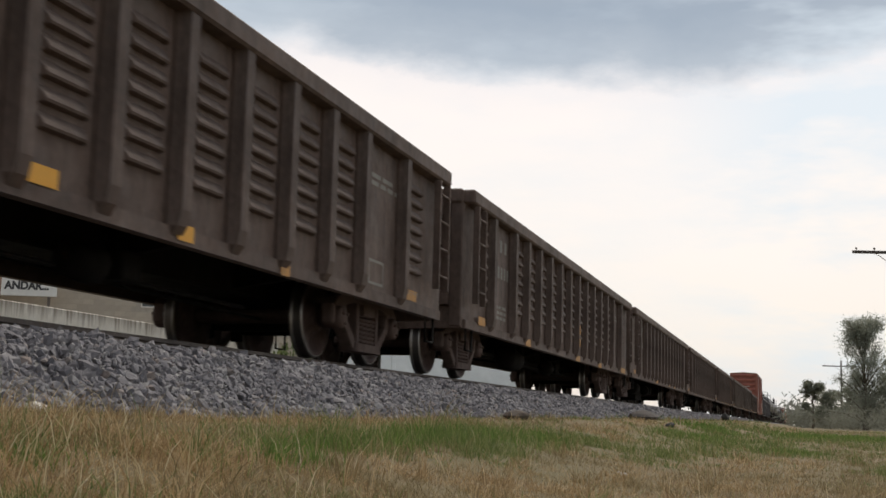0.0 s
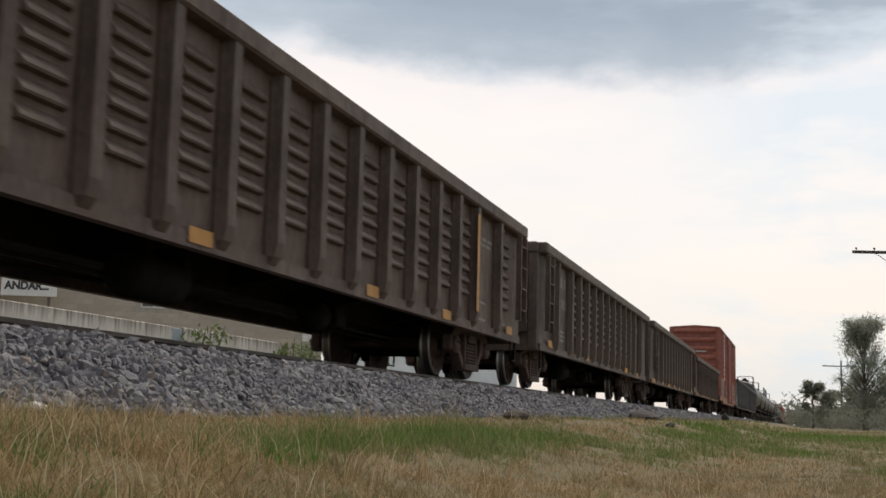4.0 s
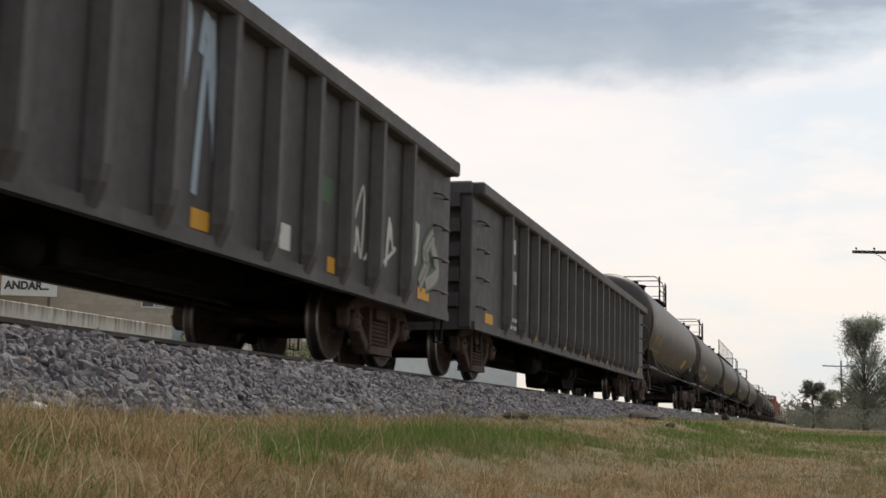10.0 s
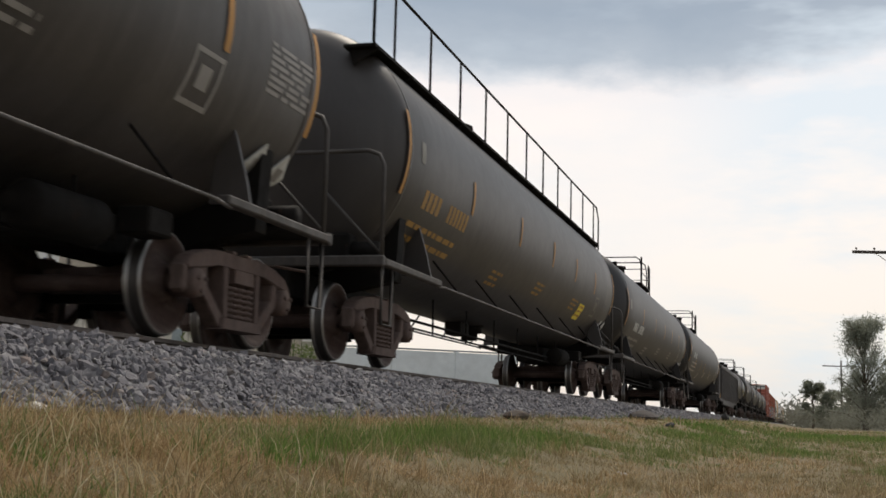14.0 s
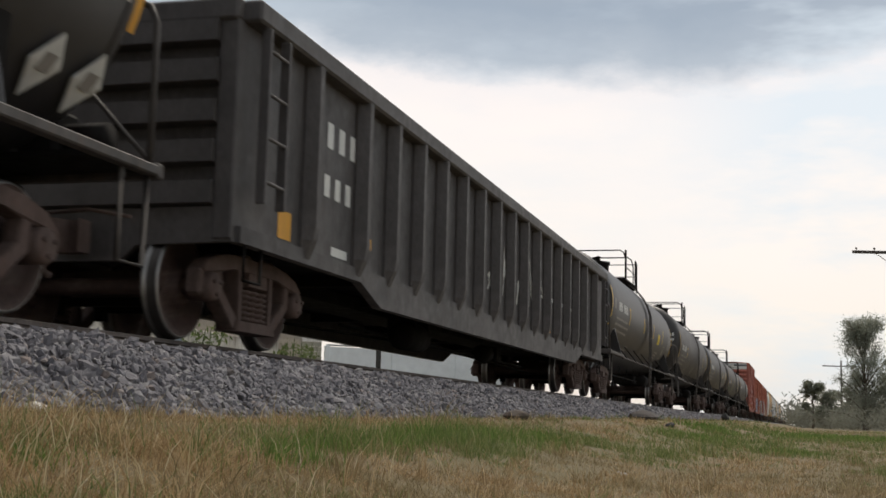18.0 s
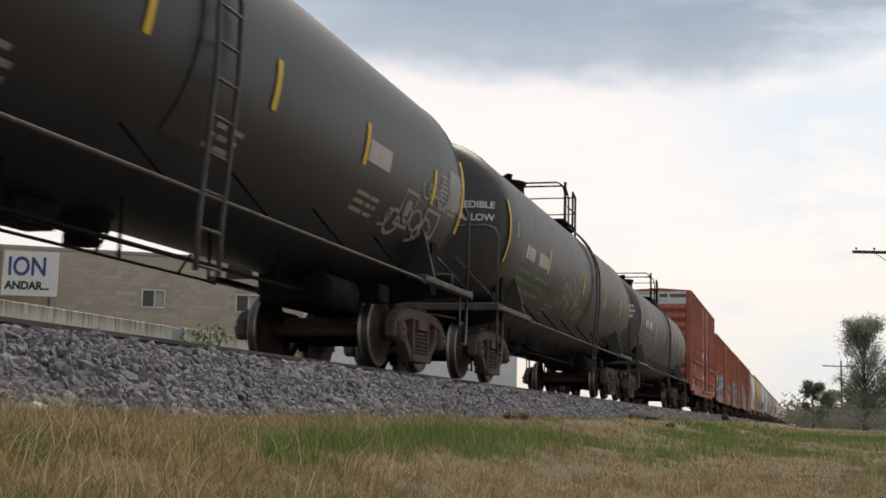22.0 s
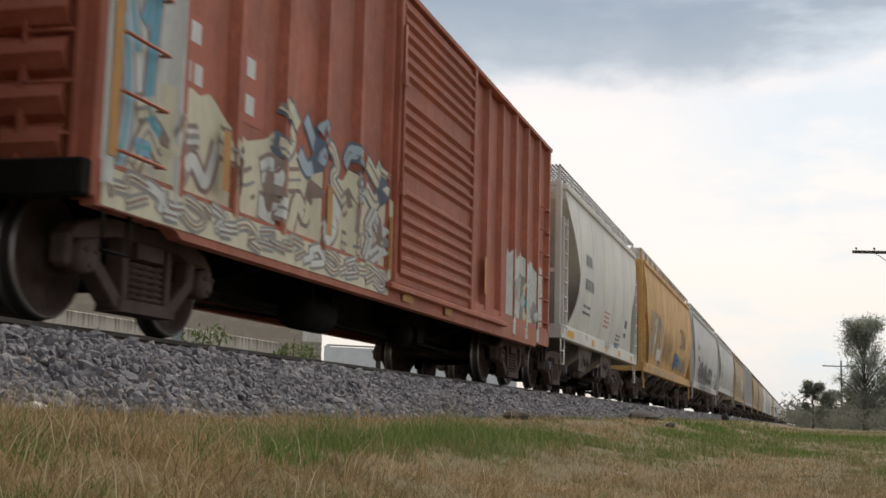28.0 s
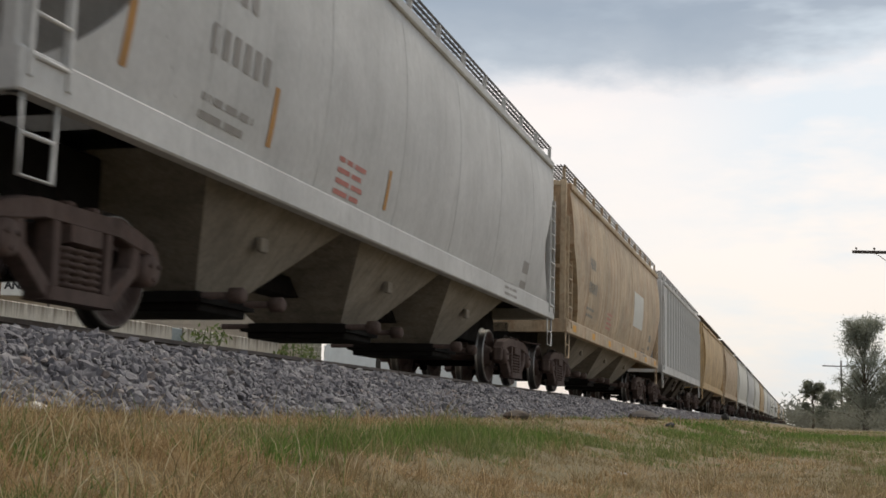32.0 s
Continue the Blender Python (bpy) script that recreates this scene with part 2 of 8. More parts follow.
MAT = {
    "gon_brown": weathered("brown_gondola_paint", (0.098, 0.068, 0.0555), 0.3, 0.45, 0.66, 1.0, rust_col=(0.125, 0.068, 0.048), dust_col=(0.168, 0.126, 0.104), gloss=0.3, calm=1.4),
    "gon_brown2": weathered("dull_brown_gondola_paint", (0.094, 0.0695, 0.056), 0.25, 0.45, 0.66, 12.0, rust_col=(0.12, 0.068, 0.045), dust_col=(0.168, 0.131, 0.106), gloss=0.3, calm=1.3),
    "gon_black": weathered("black_gondola_paint", (0.080, 0.073, 0.073), 0.06, 0.2, 0.62, 3.0, dust_col=(0.115, 0.11, 0.103), gloss=0.35, calm=0.8),
    "gon_grey": weathered("dark_grey_gondola_paint", (0.074, 0.0675, 0.066), 0.08, 0.25, 0.6, 7.0, dust_col=(0.115, 0.105, 0.097), gloss=0.35),
    "box_red": weathered("red_boxcar_paint", (0.262, 0.088, 0.062), 0.2, 0.4, 0.6, 2.0, dust_col=(0.34, 0.18, 0.13), gloss=0.35, calm=1.2),
    "box_maroon": weathered("maroon_boxcar_paint", (0.335, 0.108, 0.078), 0.25, 0.35, 0.6, 4.0, dust_col=(0.41, 0.21, 0.16), gloss=0.35, calm=1.2),
    "box_dark": weathered("old_red_boxcar_paint", (0.36, 0.112, 0.066), 0.25, 0.4, 0.62, 6.0, dust_col=(0.42, 0.22, 0.15), gloss=0.35, calm=0.8),
    "tank_black": weathered("black_tank_paint", (0.0265, 0.0242, 0.0248), 0.0, 0.06, 0.46, 5.0, dust_col=(0.07, 0.06, 0.05), rust_col=(0.07, 0.045, 0.03), gloss=0.42, calm=0.14, rings=0.12),
    "tank_dusty": weathered("dusty_black_tank_paint", (0.057, 0.050, 0.0465), 0.03, 0.30, 0.5, 8.0, dust_col=(0.138, 0.121, 0.11), rust_col=(0.09, 0.06, 0.04), gloss=0.38, calm=0.35, rings=0.18),
    "tank_worn": weathered("worn_black_tank_paint", (0.045, 0.040, 0.0385), 0.0, 0.18, 0.46, 25.0, dust_col=(0.108, 0.097, 0.088), rust_col=(0.07, 0.045, 0.03), gloss=0.40, calm=0.2, rings=0.10),
    "tank_stained": weathered("stained_black_tank_paint", (0.038, 0.034, 0.0325), 0.06, 0.25, 0.5, 33.0, dust_col=(0.078, 0.068, 0.062), rust_col=(0.06, 0.043, 0.03), gloss=0.36, calm=0.6, rings=0.45),
    "tank_grey": weathered("grey_tank_paint", (0.11, 0.103, 0.099), 0.02, 0.3, 0.55, 9.0, dust_col=(0.165, 0.155, 0.135), rust_col=(0.11, 0.08, 0.055), gloss=0.30, calm=0.4, rings=0.22),
    "hop_white": weathered("off_white_hopper_paint", (0.61, 0.595, 0.545), 0.03, 0.2, 0.55, 10.0, dust_col=(0.40, 0.37, 0.31), rust_col=(0.25, 0.17, 0.10), gloss=0.3, calm=0.4),
    "hop_grey": weathered("light_grey_hopper_paint", (0.50, 0.495, 0.485), 0.03, 0.2, 0.55, 11.0, dust_col=(0.36, 0.345, 0.32), rust_col=(0.25, 0.16, 0.10), gloss=0.3, calm=0.5),
    "hop_yellow": weathered("faded_yellow_hopper_paint", (0.55, 0.325, 0.115), 0.12, 0.4, 0.6, 13.0, dust_col=(0.47, 0.35, 0.21), rust_col=(0.24, 0.11, 0.05), gloss=0.3, calm=0.8),
    "hop_rusty": weathered("rust_streaked_hopper_paint", (0.45, 0.35, 0.235), 0.5, 0.95, 0.65, 14.0, dust_col=(0.30, 0.135, 0.05), rust_col=(0.26, 0.115, 0.045)),
    "hop_tan": weathered("tan_hopper_paint", (0.44, 0.31, 0.16), 0.3, 0.6, 0.65, 15.0, dust_col=(0.28, 0.14, 0.06), rust_col=(0.25, 0.11, 0.05)),
    # near-black base: dirt, with the shade beneath the cars put into it
    "under": weathered("dirty_shaded_underframe", (0.010, 0.0088, 0.008), 0.15, 0.2, 0.8, 16.0, dust_col=(0.030, 0.025, 0.021), gloss=0.12),
    # grime, darkened further so the colour carries the shade on the bays
    "bay": weathered("grimy_shaded_bay_paint", (0.065, 0.052, 0.042), 0.12, 0.5, 0.75, 22.0, dust_col=(0.065, 0.053, 0.043), rust_col=(0.10, 0.065, 0.04), gloss=0.15),
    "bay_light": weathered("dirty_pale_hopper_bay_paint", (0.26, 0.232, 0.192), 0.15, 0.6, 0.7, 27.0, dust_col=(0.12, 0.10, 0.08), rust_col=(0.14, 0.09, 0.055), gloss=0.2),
    "cast": weathered("rusty_cast_steel", (0.104, 0.074, 0.065), 0.35, 0.4, 0.8, 17.0, rust_col=(0.15, 0.083, 0.060), dust_col=(0.185, 0.145, 0.125), gloss=0.15),
    "wheel": weathered("wheel_steel", (0.066, 0.043, 0.037), 0.4, 0.3, 0.65, 18.0, rust_col=(0.10, 0.055, 0.042), gloss=0.2),
    "tread": plain("polished_tread_steel", (0.24, 0.23, 0.22), 0.42, 20, 0.15, 1.0),
    "tread_worn": plain("worn_tread_steel", (0.075, 0.068, 0.064), 0.45, 20, 0.2, 0.8),
    "pipe": weathered("dull_grey_pipe", (0.068, 0.061, 0.057), 0.2, 0.3, 0.6, 19.0, gloss=0.3),
    "yellow": spray("yellow_reflector", (0.62, 0.30, 0.02), 0.3),
    "yellowl": spray("lemon_yellow_reflector", (0.70, 0.44, 0.02), 0.25, seed=3.0),
    "yellow2": spray("faded_yellow_reflector", (0.42, 0.20, 0.035), 0.6, seed=4.0),
    "yellowb": spray("bright_yellow_decal", (0.75, 0.58, 0.03), 0.2),
    "white": spray("white_lettering", (0.60, 0.60, 0.57), 0.35),
    "faint": spray("faded_grey_lettering", (0.19, 0.18, 0.155), 0.8, seed=2.0),
    "dark": spray("dark_lettering", (0.10, 0.10, 0.11), 0.3),
    "redtxt": spray("faded_red_lettering", (0.45, 0.16, 0.13), 0.5),
    "rusttxt": spray("rust_brown_spray_paint", (0.17, 0.09, 0.04), 0.5),
    "orange": spray("orange_lettering", (0.36, 0.20, 0.045), 0.6),
    "g_white": spray("white_spray_paint", (0.58, 0.58, 0.54), 0.5),
    "g_grey": spray("grey_spray_paint", (0.27, 0.25, 0.23), 0.5, seed=1.0),
    "g_bluegrey": spray("blue_grey_paint", (0.10, 0.13, 0.17), 0.4),
    "g_dust": spray("grey_brown_spray_paint", (0.245, 0.172, 0.14), 0.55, seed=6.0),
    "g_pale": spray("pale_outline_spray_paint", (0.46, 0.41, 0.37), 0.5, seed=8.0),
    "g_black": spray("black_spray_paint", (0.022, 0.024, 0.028), 0.2),
    "g_blue": spray("light_blue_spray_paint", (0.17, 0.36, 0.52), 0.4),
    "g_navy": spray("blue_spray_paint", (0.05, 0.13, 0.30), 0.4),
    "g_teal": spray("teal_spray_paint", (0.08, 0.36, 0.38), 0.4),
    "g_green": spray("green_spray_paint", (0.055, 0.105, 0.05), 0.6),
    "g_steel": spray("dark_steel_grey_spray_paint", (0.12, 0.125, 0.135), 0.5, seed=12.0),
    "g_panel": spray("fresh_oxide_red_paint", (0.40, 0.105, 0.055), 0.3, seed=13.0),
    "g_khaki": spray("pale_khaki_spray_paint", (0.20, 0.195, 0.14), 0.7, seed=9.0),
    "g_cap": spray("blue_bearing_cap_paint", (0.045, 0.055, 0.088), 0.5, seed=10.0),
    "bay_scuff": weathered("scuffed_bay_sheet", (0.125, 0.102, 0.086), 0.3, 0.5, 0.75, 41.0, dust_col=(0.085, 0.07, 0.058), rust_col=(0.10, 0.068, 0.05), gloss=0.15),
    "g_cream": spray("cream_spray_paint", (0.60, 0.55, 0.40), 0.4),
    "g_haze": spray("pale_blue_spray_haze", (0.36, 0.44, 0.52), 0.4),
    "g_tan": spray("tan_spray_paint", (0.42, 0.24, 0.07), 0.5),
    "g_lav": spray("lavender_spray_paint", (0.37, 0.33, 0.48), 0.4),
}

# ------------------------------------------------------------------ running gear shared by all cars
WHEEL_R, BASE = 0.465, 0.915
WHEELSETS = {-1: [], 1: []}
CARS = []


def make_wheelset():
    mb = Mb()
    prof_plate = [(0.62, 0.08), (0.62, 0.15), (0.66, 0.17), (0.715, 0.22), (0.70, 0.35), (0.68, 0.385), (0.68, 0.468)]
    prof_flange = [(0.68, 0.468), (0.688, 0.481), (0.702, 0.480), (0.715, 0.464), (0.722, 0.458)]
    prof_tread = [(0.722, 0.458), (0.800, 0.453), (0.808, 0.450)]
    prof_rim = [(0.808, 0.450), (0.822, 0.440), (0.824, 0.428)]
    prof_face = [(0.824, 0.428), (0.816, 0.385), (0.775, 0.365), (0.745, 0.30), (0.742, 0.22), (0.78, 0.17), (0.845, 0.155), (0.845, 0.08)]
    for s in (1, -1):
        for prof, mi in ((prof_plate, 0), (prof_flange, 1), (prof_tread, 2), (prof_rim, 1), (prof_face, 0)):
            mb.lathe([(s * t, r) for t, r in prof], "x", (0, 0, 0), 40, mi)
    mb.lathe([(-1.1, 0.0), (-1.1, 0.075), (-0.86, 0.08), (-0.6, 0.085), (0, 0.075), (0.6, 0.085), (0.86, 0.08), (1.1, 0.075), (1.1, 0.0)], "x", (0, 0, 0), 16)
    mb.box(0.78, 0.80, -0.02, 0.02, 0.25, 0.33)
    return mb


def cast_bar(mb, prof, x0, x1, c=0.022):
    """A cast member: an outline (y, z) with its outer and inner rims rounded off."""
    n = len(prof)
    cy, cz = sum(p[0] for p in prof) / n, sum(p[1] for p in prof) / n
    tight = []
    for y, z in prof:
        k = math.hypot(y - cy, z - cz) or 1.0
        tight.append((y - (y - cy) / k * c, z - (z - cz) / k * c))
    rings = [(x0, tight), (x0 + c, prof), (x1 - c, prof), (x1, tight)]
    v = [(x, y, z) for x, ring in rings for y, z in ring]
    f = [(i * n + k, i * n + (k + 1) % n, (i + 1) * n + (k + 1) % n, (i + 1) * n + k) for i in range(3) for k in range(n)]
    mb.add(v, f + [tuple(range(n)), tuple(range(3 * n, 4 * n))])


def make_side_frame():
    mb = Mb()
    cast_bar(mb, [(-0.58, 0.665), (0.58, 0.665), (0.60, 0.74), (0.54, 0.795), (-0.54, 0.795), (-0.60, 0.74)], 0.93, 1.10)
    for s in (1, -1):
        # shoulder down to the axle box, its two legs, the strut to the spring seat and the column
        cast_bar(mb, [(s * 0.50, 0.66), (s * 0.50, 0.795), (s * 0.72, 0.775), (s * 0.98, 0.70), (s * 1.09, 0.60), (s * 1.06, 0.575), (s * 0.78, 0.60)], 0.93, 1.10)
        cast_bar(mb, [(s * 1.04, 0.62), (s * 1.115, 0.60), (s * 1.12, 0.40), (s * 1.07, 0.37), (s * 1.035, 0.40)], 0.95, 1.09)
        cast_bar(mb, [(s * 0.70, 0.64), (s * 0.80, 0.62), (s * 0.795, 0.40), (s * 0.72, 0.36), (s * 0.66, 0.42)], 0.95, 1.09)
        cast_bar(mb, [(s * 0.78, 0.41), (s * 0.68, 0.47), (s * 0.36, 0.235), (s * 0.30, 0.13), (s * 0.42, 0.125)], 0.94, 1.09)
        cast_bar(mb, [(s * 0.285, 0.20), (s * 0.365, 0.20), (s * 0.385, 0.68), (s * 0.295, 0.68)], 0.95, 1.10)
    cast_bar(mb, [(-0.42, 0.115), (0.42, 0.115), (0.40, 0.215), (-0.40, 0.215)], 0.89, 1.13)
    for y in (-0.16, 0.16):
        mb.box(0.98, 1.095, y - 0.05, y + 0.05, 0.785, 0.83, 0.015)
    return mb


def make_springs():
    mb = Mb()
    for y in (-0.17, 0.0, 0.17):
        prof = []
        for i in range(6):
            z = 0.220 + i * 0.050
            prof += [(z, 0.050), (z + 0.008, 0.078), (z + 0.030, 0.082), (z + 0.040, 0.050)]
        mb.lathe(prof, "z", (1.04, y, 0), 12)
    return mb


def make_bearing():
    mb = Mb()
    mb.lathe([(0.90, 0.0), (0.90, 0.125), (1.08, 0.13), (1.13, 0.125), (1.15, 0.10), (1.16, 0.0)], "x", (0, 0, 0), 16)
    for k in range(3):
        a = k * 2.094 + 0.5
        mb.lathe([(1.14, 0.0), (1.14, 0.02), (1.175, 0.02), (1.175, 0.0)], "x", (0, 0.07 * math.cos(a), 0.07 * math.sin(a)), 6, smooth=False)
    return mb


def make_cap():
    return Mb().lathe([(1.12, 0.10), (1.152, 0.104), (1.165, 0.098), (1.178, 0.075), (1.18, 0.0)], "x", (0, 0, 0), 16)


def make_bolster():
    mb = Mb()
    mb.prism([(-1.12, 0.54), (-0.5, 0.42), (0.5, 0.42), (1.12, 0.54), (1.12, 0.66), (0.4, 0.70), (-0.4, 0.70), (-1.12, 0.66)], "y", -0.2, 0.2)
    mb.lathe([(0.68, 0.0), (0.68, 0.2), (0.80, 0.2), (0.80, 0.0)], "z", (0, 0, 0), 16)
    return mb


def make_brake_beam():
    mb = Mb().prism([(-0.62, -0.05), (0.62, -0.05), (0.55, 0.05), (-0.55, 0.05)], "z", 0.34, 0.42)
    for s in (1, -1):
        mb.box(s * 0.745 - 0.06, s * 0.745 + 0.06, -0.05, 0.05, 0.26, 0.50, 0.01)
        mb.box(min(s * 0.5, s * 0.74), max(s * 0.5, s * 0.74), -0.03, 0.03, 0.35, 0.41)
    return mb


def truck(car, y, tint="cast", cap=None):
    """A two-axle truck under a car, centred at y."""
    cast = MAT[tint]
    t = part("truck", shared("truck", cast, make_bolster), cast, car, loc=(0, y, 0))
    for s in (1, -1):
        turn = 0 if s > 0 else math.pi
        part("side_frame", shared("side_frame", cast, make_side_frame), cast, t, turn=turn)
        part("spring_nest", shared("spring_nest", cast, make_springs), cast, t, turn=turn)
        for e in (1, -1):
            part("bearing", shared("bearing", cast, make_bearing), cast, t, loc=(0, e * BASE, WHEEL_R), turn=turn)
            if cap:
                part("bearing_cap", shared("bearing_cap", cap, make_cap), cap, t, "blue painted bearing cap", loc=(0, e * BASE, WHEEL_R), turn=turn)
    for e in (1, -1):
        # near-black colour gives the side frame's openings a shaded background
        part("brake_beam", shared("brake_beam", MAT["under"], make_brake_beam), MAT["under"], t, loc=(0, e * 0.38, 0))
        key = ("wheelset",)
        if key not in SHARED:
            SHARED[key] = make_wheelset().mesh("wheelset")
        w = part("wheelset", SHARED[key], [MAT["wheel"], MAT["tread"], MAT["tread_worn"]], t, loc=(0, e * BASE, WHEEL_R))
        WHEELSETS[e].append(w)
    return t


def make_coupler():
    mb = Mb()
    mb.box(-0.10, 0.10, -0.55, 0.20, 0.76, 0.92, 0.02)
    mb.prism([(-0.16, 0.15), (0.18, 0.15), (0.20, 0.30), (0.12, 0.42), (0.04, 0.36), (0.0, 0.26), (-0.10, 0.24), (-0.16, 0.34)], "z", 0.70, 0.98)
    mb.tube([(0.28, 0.0, 0.72), (0.30, 0.2, 0.55), (0.28, 0.4, 0.42), (0.2, 0.55, 0.45)], 0.028)
    mb.tube([(0.1, 0.1, 0.85), (0.9, -0.05, 0.86), (1.25, -0.05, 0.80)], 0.016)
    return mb


def new_car(name, label, category, u0, u1, group=""):
    """An empty at the middle of the car on the rails; u: metres along the train."""
    car = new(name)
    car.empty_display_size = 0.5
    tagged(car, label, category, group or "cars of the freight train")
    CARS.append((car, (u0 + u1) / 2))
    half = (u1 - u0) / 2
    for s in (1, -1):
        part("coupler", shared("coupler", MAT["cast"], make_coupler), MAT["cast"], car, loc=(0, s * half, 0), turn=0 if s > 0 else math.pi)
    return car, half


def ladder(car, mat, x, y, z0, z1, n, wide=0.45, along="y", name="ladder", depth=0.09, split=True):
    """Stiles standing off a wall, with the rungs as pieces of the ladder."""
    mb, rungs = Mb(), []
    r = 0.016
    if along == "y":
        s = 1 if x > 0 else -1
        split = split and s > 0
        for e in (-wide / 2, wide / 2):
            mb.box(min(x, x + s * depth), max(x, x + s * depth), y + e - 0.022, y + e + 0.022, z0, z1, 0.006)
        ends = ((x + s * depth * 0.8, y - wide / 2), (x + s * depth * 0.8, y + wide / 2))
    else:
        s = 1 if y > 0 else -1
        split = split and s < 0
        for e in (-wide / 2, wide / 2):
            mb.box(x + e - 0.022, x + e + 0.022, min(y, y + s * depth), max(y, y + s * depth), z0, z1, 0.006)
        ends = ((x - wide / 2, y + s * depth * 0.8), (x + wide / 2, y + s * depth * 0.8))
    for i in range(n):
        z = z0 + (i + 0.5) * (z1 - z0) / n
        target = Mb() if split else mb
        target.tube([(*ends[0], z), (*ends[1], z)], r)
        rungs.append(target)
    top = part(name, mb, mat, car)
    if split:
        for q in rungs:
            part("rung", q, mat, top)
    return top


def grab_iron(car, mat, x, y, z, wide=0.45):
    s = 1 if x > 0 else -1

    def make():
        return Mb().tube([(0, -wide / 2, 0), (s * 0.09, -wide / 2, -0.01), (s * 0.09, wide / 2, -0.01), (0, wide / 2, 0)], 0.014)
    part("grab_iron", shared(("grab_iron", s, wide), mat, make), mat, car, loc=(x, y, z))


def stirrup(car, mat, x, y, z0, z1, wide=0.34):
    mb = Mb()
    mb.tube([(x, y - wide / 2, z1), (x, y - wide / 2, z0), (x, y + wide / 2, z0), (x, y + wide / 2, z1)], 0.018)
    part("step", mb, mat, car)


# surfaces of car sides, for lettering, reflectors and spray paint: x as a function of (y, z)

def patch(car, name, surf, y0, y1, z0, z1, mat, proud=0.005, label="", slant=0.0, step=0.12):
    """A thin painted patch that follows the side."""
    ny, nz = max(1, math.ceil((y1 - y0) / step)), max(1, math.ceil((z1 - z0) / step))
    ys = [y0 + (y1 - y0) * i / ny for i in range(ny + 1)]
    zs = [z0 + (z1 - z0) * i / nz for i in range(nz + 1)]
    mb = Mb().grid(lambda y, z: (surf(y, z) + proud, y + slant * (z - z0), z), ys, zs, True)
    return part(name, mb, mat, car, label)


def strips(car, name, surf, rects, mat, proud=0.005, label=""):
    """Several patches of one marking in one part."""
    mb = Mb()
    for y0, y1, z0, z1 in rects:
        ny, nz = max(1, math.ceil((y1 - y0) / 0.2)), max(1, math.ceil((z1 - z0) / 0.12))
        mb.grid(lambda y, z: (surf(y, z) + proud, y, z), [y0 + (y1 - y0) * i / ny for i in range(ny + 1)], [z0 + (z1 - z0) * i / nz for i in range(nz + 1)], True)
    ob = part(name, mb, mat, car, label)
    ob["kind"] = "stuff"
    return ob


def bars(car, surf, y, z, wide, high, n, mat, lines=1, gap=0.5, seed=0, fill=0.72):
    """Unreadable or numbered lettering as plain upright bars, line under line."""
    rnd = random.Random(seed + 17 * n + int(100 * y))
    rects = []
    for k in range(lines):
        zz = z - k * high * (1 + gap)
        w = wide / n
        for i in range(n):
            if lines > 1 and rnd.random() < 0.12:
                continue
            rects.append((y + i * w, y + (i + fill) * w, zz, zz + high))
    return strips(car, "lettering", surf, rects, mat)


def small_print(car, surf, y, z, wide, lines, mat, high=0.05, pitch=0.085, seed=0):
    rnd = random.Random(seed + int(37 * y + 11 * z))
    rects = []
    for k in range(lines):
        a = y
        while a < y + wide * rnd.uniform(0.75, 1.0):
            w = rnd.uniform(0.12, 0.4)
            rects.append((a, min(a + w, y + wide), z - k * pitch, z - k * pitch + high))
            a += w + 0.06
    return strips(car, "small_print", surf, rects, mat)


def ribbon(mb, surf, pts, width, proud, mi=0):
    """A brush stroke of constant width along (y, z) points."""
    fine = []
    for (a, b), (c, d) in zip(pts, pts[1:]):
        m = max(1, int(math.hypot(c - a, d - b) / 0.09))
        fine += [(a + (c - a) * i / m, b + (d - b) * i / m) for i in range(m)]
    fine.append(pts[-1])
    left, right = [], []
    for i, (y, z) in enumerate(fine):
        p, q = fine[max(i - 1, 0)], fine[min(i + 1, len(fine) - 1)]
        dy, dz = q[0] - p[0], q[1] - p[1]
        k = math.hypot(dy, dz) or 1
        oy, oz = -dz / k * width / 2, dy / k * width / 2
        left.append((surf(y + oy, z + oz) + proud, y + oy, z + oz))
        right.append((surf(y - oy, z - oz) + proud, y - oy, z - oz))
    n = len(fine)
    mb.add(left + right, [(i, i + 1, n + i + 1, n + i) for i in range(n - 1)], True, mi)


def curve_pts(pts, n=7):
    """Rounds a polyline with Catmull-Rom."""
    out = []
    P = [pts[0]] + list(pts) + [pts[-1]]
    for i in range(1, len(P) - 2):
        p0, p1, p2, p3 = P[i - 1:i + 3]
        for k in range(n):
            t = k / n
            out.append(tuple(0.5 * (2 * p1[j] + (p2[j] - p0[j]) * t + (2 * p0[j] - 5 * p1[j] + 4 * p2[j] - p3[j]) * t * t + (3 * p1[j] - p0[j] - 3 * p2[j] + p3[j]) * t ** 3) for j in (0, 1)))
    out.append(tuple(pts[-1]))
    return out


